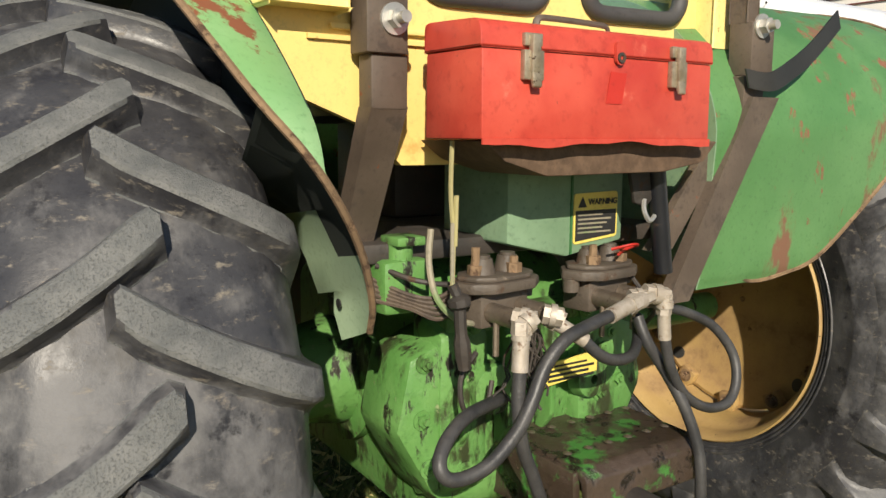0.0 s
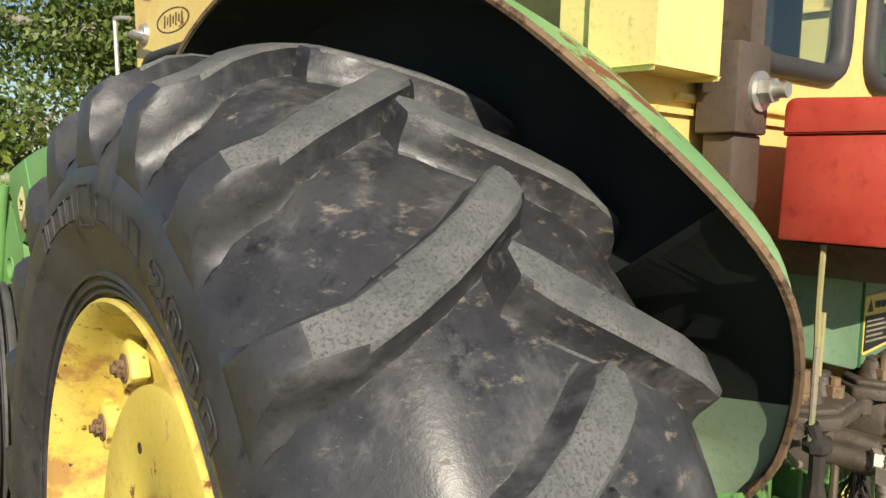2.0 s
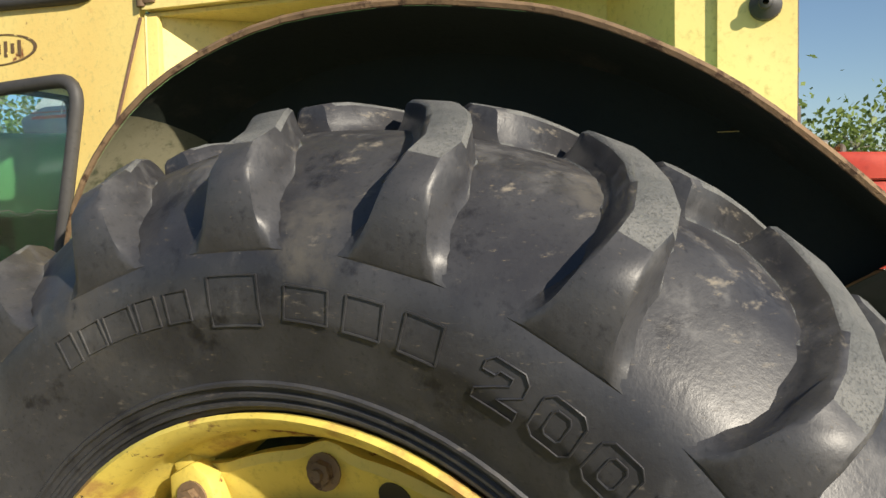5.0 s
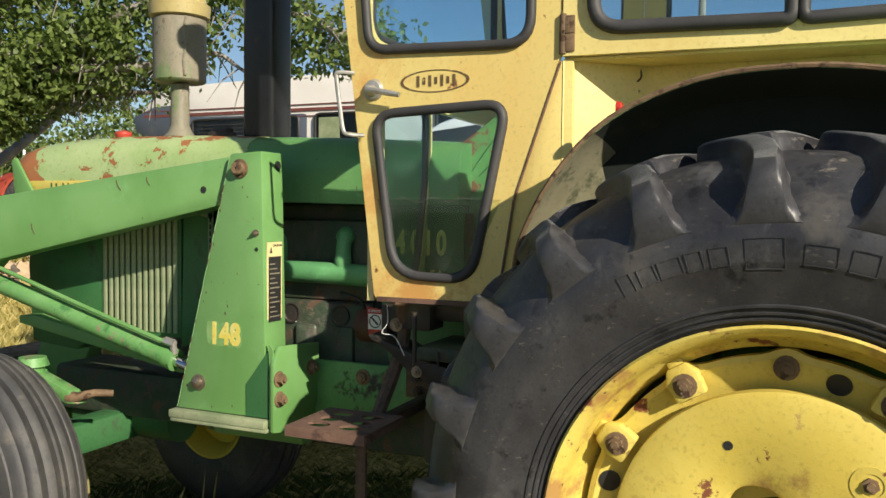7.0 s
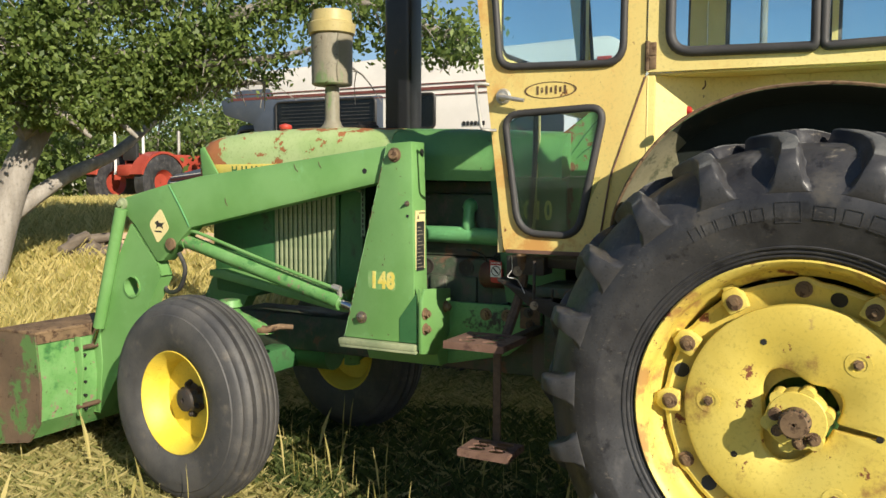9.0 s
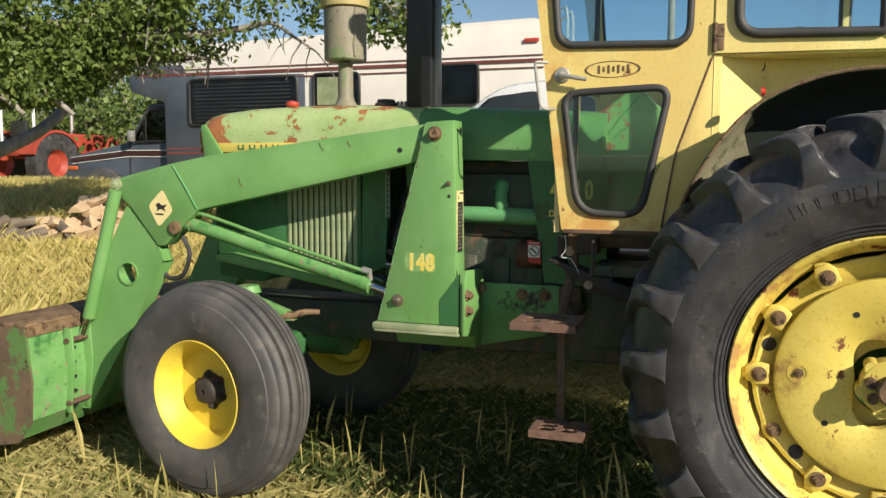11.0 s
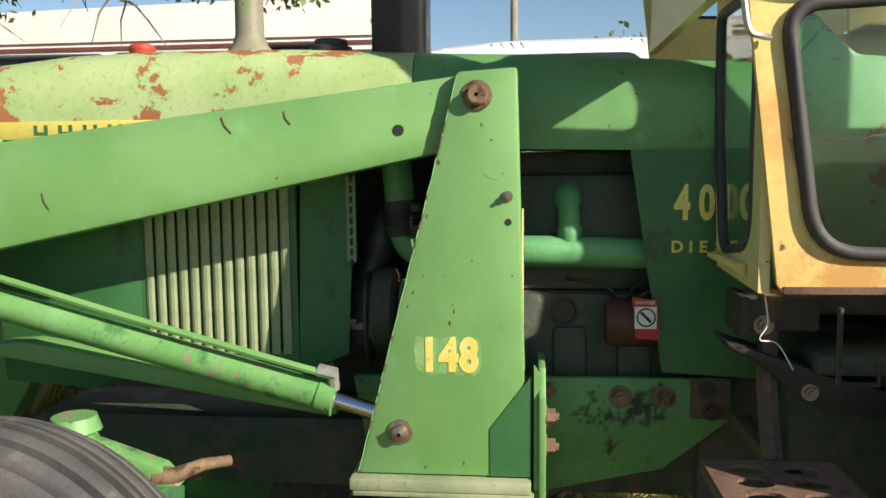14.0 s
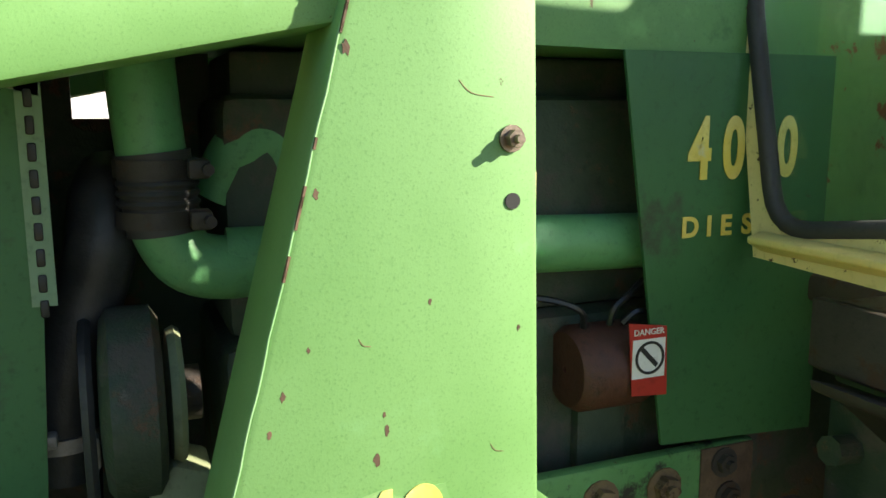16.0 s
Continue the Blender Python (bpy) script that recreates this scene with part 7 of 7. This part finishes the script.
LEAF = leaf_material("green_ash_leaves", (0.075, 0.125, 0.025), (0.26, 0.34, 0.09))
LEAF_BRIGHT = leaf_material("bright_bush_leaves", (0.10, 0.17, 0.02), (0.24, 0.30, 0.05))
GRASS_DRY = leaf_material("dry_grass_blades", (0.38, 0.34, 0.09), (0.78, 0.66, 0.28))
# Green blades with the tractor's shade put into their dark colour.
GRASS_GREEN = leaf_material("shade_darkened_green_grass", (0.045, 0.075, 0.018), (0.14, 0.17, 0.05))
GRASS_SHORT = leaf_material("short_grass_blades", (0.20, 0.22, 0.06), (0.66, 0.56, 0.25))
BARK = worn("grey_bark", (0.22, 0.195, 0.165), (0.36, 0.33, 0.29), 0.9, scale=8, stretch=(1, 1, .3), bump=1.0, fine=40)
WOOD = worn("split_firewood", (0.42, 0.30, 0.18), (0.57, 0.43, 0.28), 0.85, scale=6, stretch=(1, .25, 1), spots=(((0.26, 0.17, 0.10), 11, 0.56, 0.68, 0.9, (1, .2, 1)),), bump=0.6, fine=60)
LOG_BARK = worn("dark_log_bark", (0.12, 0.095, 0.07), (0.20, 0.165, 0.13), 0.9, scale=9, stretch=(1, .3, 1), bump=0.9, fine=45)


def quads(name, blobs, material, parent, rng, size, up=None):
    """Many small leaves, each a folded pair of triangles, round the points given."""
    n = len(blobs)
    c = np.array(blobs)
    d = rng.normal(size=(n, 3))
    d[:, 2] -= 0.5
    d /= np.linalg.norm(d, axis=1)[:, None]
    e = np.cross(d, rng.normal(size=(n, 3)))
    e /= np.linalg.norm(e, axis=1)[:, None]
    ln = size * rng.uniform(.6, 1.3, (n, 1))
    wd = ln * .29
    v = np.stack([c, c + d * ln * .5 + e * wd, c + d * ln, c + d * ln * .5 - e * wd], 1).reshape(-1, 3)
    f = np.arange(4 * n).reshape(n, 4)
    me = bpy.data.meshes.new(name)
    me.from_pydata(v.tolist(), [], f.tolist())
    me.materials.append(material)
    return tagged(hang(new(name, me), parent), kind="stuff" if parent is None else "")


def tree(name, base, label, trunk, limbs, leaves, size, seed, material, spread=.26, per=40, bare=(), leafy=.0, low=-1.0):
    rng = np.random.default_rng(seed)
    t = thing(name, base, label, "tree")
    s = Shape()
    s.tube(spline([p for p, _ in trunk], 6), [trunk[0][1] + (trunk[-1][1] - trunk[0][1]) * k / (6 * (len(trunk) - 1)) for k in range(6 * (len(trunk) - 1) + 1)], 12)
    part("trunk", s, BARK, t, "grey bark trunk", 80)
    blobs = []
    b = Shape()
    for limb in limbs:
        pts = spline(limb, 6)
        k = len(pts)
        b.tube(pts, [.075 * (1 - i / k) + .012 for i in range(k)], 7)
        for i in range(max(2, int(k * leafy)), k):
            for q in range(5):
                p = Vector(pts[i])
                if p.z < low:
                    continue
                tw = p + Vector(rng.normal(0, 1, 3)) * (.9 * spread + .10 * i / k)
                tw.z -= .12
                tip = p.lerp(tw, .6)
                if low < 0 or tip.z > 2.12:
                    b.tube([p, (p + tip) / 2 + Vector((0, 0, .03)), tip], [.010, .007, .003], 4)
                for _ in range(per):
                    a = rng.uniform(.45, 1.15)
                    blobs.append(tuple(p + (tw - p) * a + Vector(rng.normal(0, spread * .42, 3))))
    if bare:
        pts = spline(bare, 6)
        b.tube(pts, [.035 * (1 - i / len(pts)) + .006 for i in range(len(pts))], 6)
        for i in range(6, len(pts), 2):
            q = Vector(pts[i])
            e = q + Vector((rng.normal(0, .15), rng.normal(0, .15), -.12 - .2 * rng.random()))
            b.tube([q, (q + e) / 2 + Vector((.02, .03, .04)), e], [.008, .006, .003], 4)
    part("branchwork", b, BARK, t, "forking grey limbs and twigs", 80)
    if low > 0:
        # the crown is cut lowest round the trunk, at heights fitted to the camera's view
        x0, y0, _ = trunk[1][0]
        blobs = [q for q in blobs if q[2] > np.interp(math.hypot(q[0] - x0, q[1] - y0), (0, 1.0, 1.3, 1.6, 2.2, 3.0), (1.93, 1.93, 2.08, 2.32, 2.42, 2.45))]
    quads("crown", blobs, material, t, rng, size)
    return t


tree("ash_tree", (1.3, 7.05, .2), "leafy ash tree with a leaning grey trunk and drooping branches",
     [((1.2, 6.9, .1), .17), ((1.56, 6.8, 1.41), .14), ((1.9, 6.8, 2.0), .115), ((2.3, 6.7, 2.5), .08)], [
         [(1.48, 6.82, 1.1), (2.1, 6.8, 1.5), (2.78, 6.8, 1.79), (3.53, 6.8, 2.35), (4.0, 6.7, 2.75), (4.3, 6.5, 3.0)],
         [(1.58, 6.7, 1.9), (1.96, 6.58, 2.15), (2.16, 6.27, 2.35), (2.34, 5.93, 2.5), (2.50, 5.5, 2.62), (2.61, 4.99, 2.68)],
         [(1.6, 6.7, 2.0), (2.24, 6.33, 2.24), (2.46, 5.96, 2.34), (2.66, 5.57, 2.39), (2.89, 4.95, 2.4)],
         [(1.7, 6.6, 2.4), (2.23, 6.05, 2.6), (2.55, 5.4, 2.88), (2.7, 4.51, 3.09), (2.86, 3.85, 3.03), (2.93, 3.25, 2.79), (2.98, 2.9, 2.62)],
         [(1.7, 6.6, 2.7), (2.12, 6.16, 3.03), (2.41, 5.56, 3.19), (2.6, 4.83, 3.46), (2.84, 3.88, 3.58)],
         [(1.58, 6.65, 1.96), (1.81, 6.49, 2.37), (1.99, 6.11, 2.57), (2.22, 5.66, 2.67), (2.43, 5.19, 2.82)],
         [(1.58, 6.65, 2.2), (1.67, 6.59, 2.61), (1.85, 6.22, 3.0), (2.16, 5.71, 3.25)],
         [(1.6, 6.6, 2.5), (1.32, 5.97, 2.74), (1.02, 6.0, 2.61), (0.72, 6.08, 2.44)],
         [(1.6, 6.6, 2.7), (1.47, 5.91, 3.21), (1.09, 5.96, 3.02), (0.57, 6.12, 2.8)],
         [(1.5, 6.7, 2.2), (0.9, 6.5, 2.5), (0.3, 6.5, 2.63), (-0.12, 6.53, 2.79)],
         [(1.6, 6.6, 2.2), (1.72, 6.25, 2.22), (1.92, 5.95, 2.08), (2.08, 5.75, 1.86)],
         [(1.58, 6.65, 2.1), (1.50, 6.30, 2.16), (1.58, 6.05, 2.02), (1.66, 5.85, 1.84)],
     ], 0, .064, 3, LEAF, .165, 40, [(2.3, 5.6, 2.52), (2.67, 4.91, 2.58), (2.8, 4.54, 2.63), (2.85, 4.28, 2.67), (2.94, 4.12, 2.56), (2.95, 3.9, 2.42)], .25, 1.70)
tree("leafy_bush", (-.1, 7.2, .1), "bright green leafy bush in the sun",
     [((-.1, 7.2, .1), .07), ((-.1, 7.15, .8), .05), ((-.1, 7.1, 1.6), .03)], [
         [(-.1, 7.1, .5), (-.03, 7.02, 1.09), (0.13, 6.99, 1.46)], [(-.1, 7.1, .6), (-.25, 7.0, 1.1), (-.4, 6.9, 1.4)],
         [(-.1, 7.1, 1.0), (-0.09, 7.03, 1.76), (-0.17, 7.04, 2.15)], [(-.1, 7.1, 1.2), (0.05, 7.0, 1.7), (.15, 7.0, 2.0)], [(-.1, 7.1, .4), (-0.32, 7.05, 0.73), (-.5, 7.0, .9)], [(-.1, 7.1, .9), (-.4, 7.0, 1.5), (-.6, 7.0, 1.9)],
     ], 0, .10, 5, LEAF_BRIGHT, .17, 26)
for bx, by, sd in ((9.5, 20, 11), (4.0, 24, 12), (-6.0, 26, 13), (16.0, 14.0, 14), (40, 7.2, 15), (24, -3, 16), (6, -22, 17), (14, -18, 18), (-14, 30, 19), (37, 15, 20), (17, 22, 21), (21, 25, 22), (14.5, 26, 23), (25, 20, 24), (19, 19, 25), (12, 23, 26)):
    far = tree("ash_tree", (bx, by, 0), "distant rounded green tree", [((bx, by, .5), .25), ((bx, by, 1.5), .2), ((bx, by, 3), .12)],
         [[(bx, by, 1.0), (bx + 1.8 * math.cos(a), by + 1.8 * math.sin(a), 1.6 + .8 * (a % 2)), (bx + 2.6 * math.cos(a), by + 2.6 * math.sin(a), 2.6 + .7 * (a % 3))] for a in (0, 1.1, 2.1, 3.2, 4.2, 5.3)], 0, .21, sd, LEAF, .7, 22)
    tagged(far, group="distant trees")


def blades(name, n, box, h, w, material, label, seed, keep=None, lean=.14):
    rng = np.random.default_rng(seed)
    x, y = rng.uniform(box[0], box[1], n), rng.uniform(box[2], box[3], n)
    if keep is not None:
        k = keep(x, y)
        x, y = x[k], y[k]
    n = len(x)
    z = np.array([ground_height(a, b) for a, b in zip(x, y)]) - .01
    hh = h * rng.uniform(.4, 1.2, n)
    a = rng.uniform(0, 6.283, n)
    lean = rng.normal(0, lean, (n, 2)) * hh[:, None]
    dx, dy = np.cos(a) * w, np.sin(a) * w
    v = np.stack([np.stack([x - dx, y - dy, z], 1), np.stack([x + dx, y + dy, z], 1),
                  np.stack([x + lean[:, 0] * .35 + dx * .7, y + lean[:, 1] * .35 + dy * .7, z + hh * .6], 1), np.stack([x + lean[:, 0], y + lean[:, 1], z + hh * .95], 1)], 1).reshape(-1, 3)
    i = np.arange(n)[:, None] * 4
    f = np.concatenate([i + np.array([[0, 1, 2]]), i + np.array([[0, 2, 3]])]).tolist()
    me = bpy.data.meshes.new(name)
    me.from_pydata(v.tolist(), [], f)
    me.materials.append(material)
    return tagged(new(name, me), label, "grass", kind="stuff")


def thinning(x, y):
    """Full in the middle of the yard, sparser towards its ragged border."""
    d = np.hypot((x - .1) / 3.4, (y - 2.6) / 4.0) + .10 * np.sin(2.3 * x + 1.7 * y) + .08 * np.sin(5.1 * y - 3.7 * x)
    return (np.sin(x * 127.1 + y * 311.7) * 43758.5) % 1.0 > (d - .72) / .5


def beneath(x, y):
    """Ground under the tractor: greener, barer, and darkened in colour for its shade."""
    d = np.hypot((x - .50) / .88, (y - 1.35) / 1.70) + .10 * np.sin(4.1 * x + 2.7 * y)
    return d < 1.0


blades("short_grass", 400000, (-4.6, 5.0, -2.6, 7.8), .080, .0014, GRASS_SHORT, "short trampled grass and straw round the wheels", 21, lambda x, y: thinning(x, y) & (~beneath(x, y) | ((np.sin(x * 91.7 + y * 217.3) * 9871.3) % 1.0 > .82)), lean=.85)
blades("green_grass", 26000, (-.9, 1.6, -.6, 3.2), .085, .0016, GRASS_GREEN, "sparse green grass under the tractor, darkened for its shade", 27, beneath, lean=.6)
blades("grass_stalks", 420, (-1.3, .5, .7, 4.4), .30, .0011, GRASS_DRY, "thin dry grass stalks beside the wheels", 24, lambda x, y: np.sin(6 * x) * np.sin(5 * y + 1) > .05, lean=.10)
blades("tall_grass", 340000, (-1.5, 6.5, 4.3, 11.0), .52, .0014, GRASS_DRY, "tall dry yellow grass", 22, lambda x, y: (y > 4.7 + .35 * np.sin(x * 2)) & (np.hypot(x - 3.6, y - 7.1) > .55) & (np.hypot(x - 2.9, y - 7.35) > .30), lean=.30)
blades("far_grass", 150000, (2.5, 17.0, 9.0, 18.5), .42, .0035, GRASS_DRY, "dry yellow grass running on to the far machines", 29, lambda x, y: ((y > 10.6) | (x > 6.3)) & ~((x > 8.2) & (y < 13.0)) & (x < 16.5 - .25 * (y - 9)), lean=.30)
random.seed(9)
pile = thing("firewood_pile", (3.72, 7.05, .3), "heap of split firewood in the grass", "firewood")
split_me = mesh_of(Shape().prism([(-.075, -.045), (.080, -.050), (.03, .035), (-.01, .075)], "y", -.28, .28, .006), WOOD, "split_log", 25)
round_me = mesh_of(Shape().tube([(0, -.26, 0), (.01, -.08, .012), (0, .10, -.006), (.006, .26, .004)], [.075, .083, .078, .070], 9), LOG_BARK, "round_log", 50)
for k in range(120):
    u_, w_ = random.uniform(-1, 1), random.uniform(-.40, .40)
    top = .80 * (1 - .45 * abs(u_) ** 1.5) * (1 - .5 * abs(w_) / .4)
    dark = k % 6 == 0
    piece("log", round_me if dark else split_me, Matrix.Translation((3.72 + .45 * u_ + .35 * w_, 7.05 - .12 * u_ + w_, .34 + top * random.uniform(.35, 1.0))) @ Euler((random.uniform(-.7, .7), random.uniform(-.9, .9), random.uniform(0, 6))).to_matrix().to_4x4() @ Matrix.Diagonal((random.uniform(.7, 1.3), random.uniform(.55, .95), random.uniform(.6, 1.2), 1)), pile)
old = thing("log_pile", (2.95, 7.35, .3), "low heap of dark weathered logs in the grass", "firewood")
for k in range(26):
    piece("log", round_me if k % 5 else split_me, Matrix.Translation((2.95 + random.uniform(-.42, .38), 7.35 + random.uniform(-.3, .3), .42 + random.uniform(0, .42))) @ Euler((random.uniform(-.5, .5), random.uniform(-.9, .9), random.uniform(0, 6))).to_matrix().to_4x4() @ Matrix.Diagonal((.72, .8, .72, 1)), old)
for x_, y_, lean in ((-.33, 6.62, .30), (-.22, 6.70, -.12), (-.02, 6.60, .10), (.08, 6.75, -.35)):
    billet = thing("firewood_billet", (x_, y_, .12), "pale split log standing in the grass", "firewood", "billets under the bush")
    piece("log", split_me, Matrix.Translation((x_, y_, .33)) @ Euler((radians(90) + lean * .5, lean, x_ * 9)).to_matrix().to_4x4() @ Matrix.Diagonal((.95, .72, .95, 1)), billet)
pole = thing("utility_pole", (14.0, 1.75, .6), "weathered wooden utility pole", "pole")
part("shaft", Shape().cyl((14.0, 1.75, .3), (14.0, 1.75, 9), .085, .06, 14), BARK, pole)
part("cross_arm", Shape().box((13.94, .85, 8.3), (14.06, 2.65, 8.42), .01), BARK, pole)
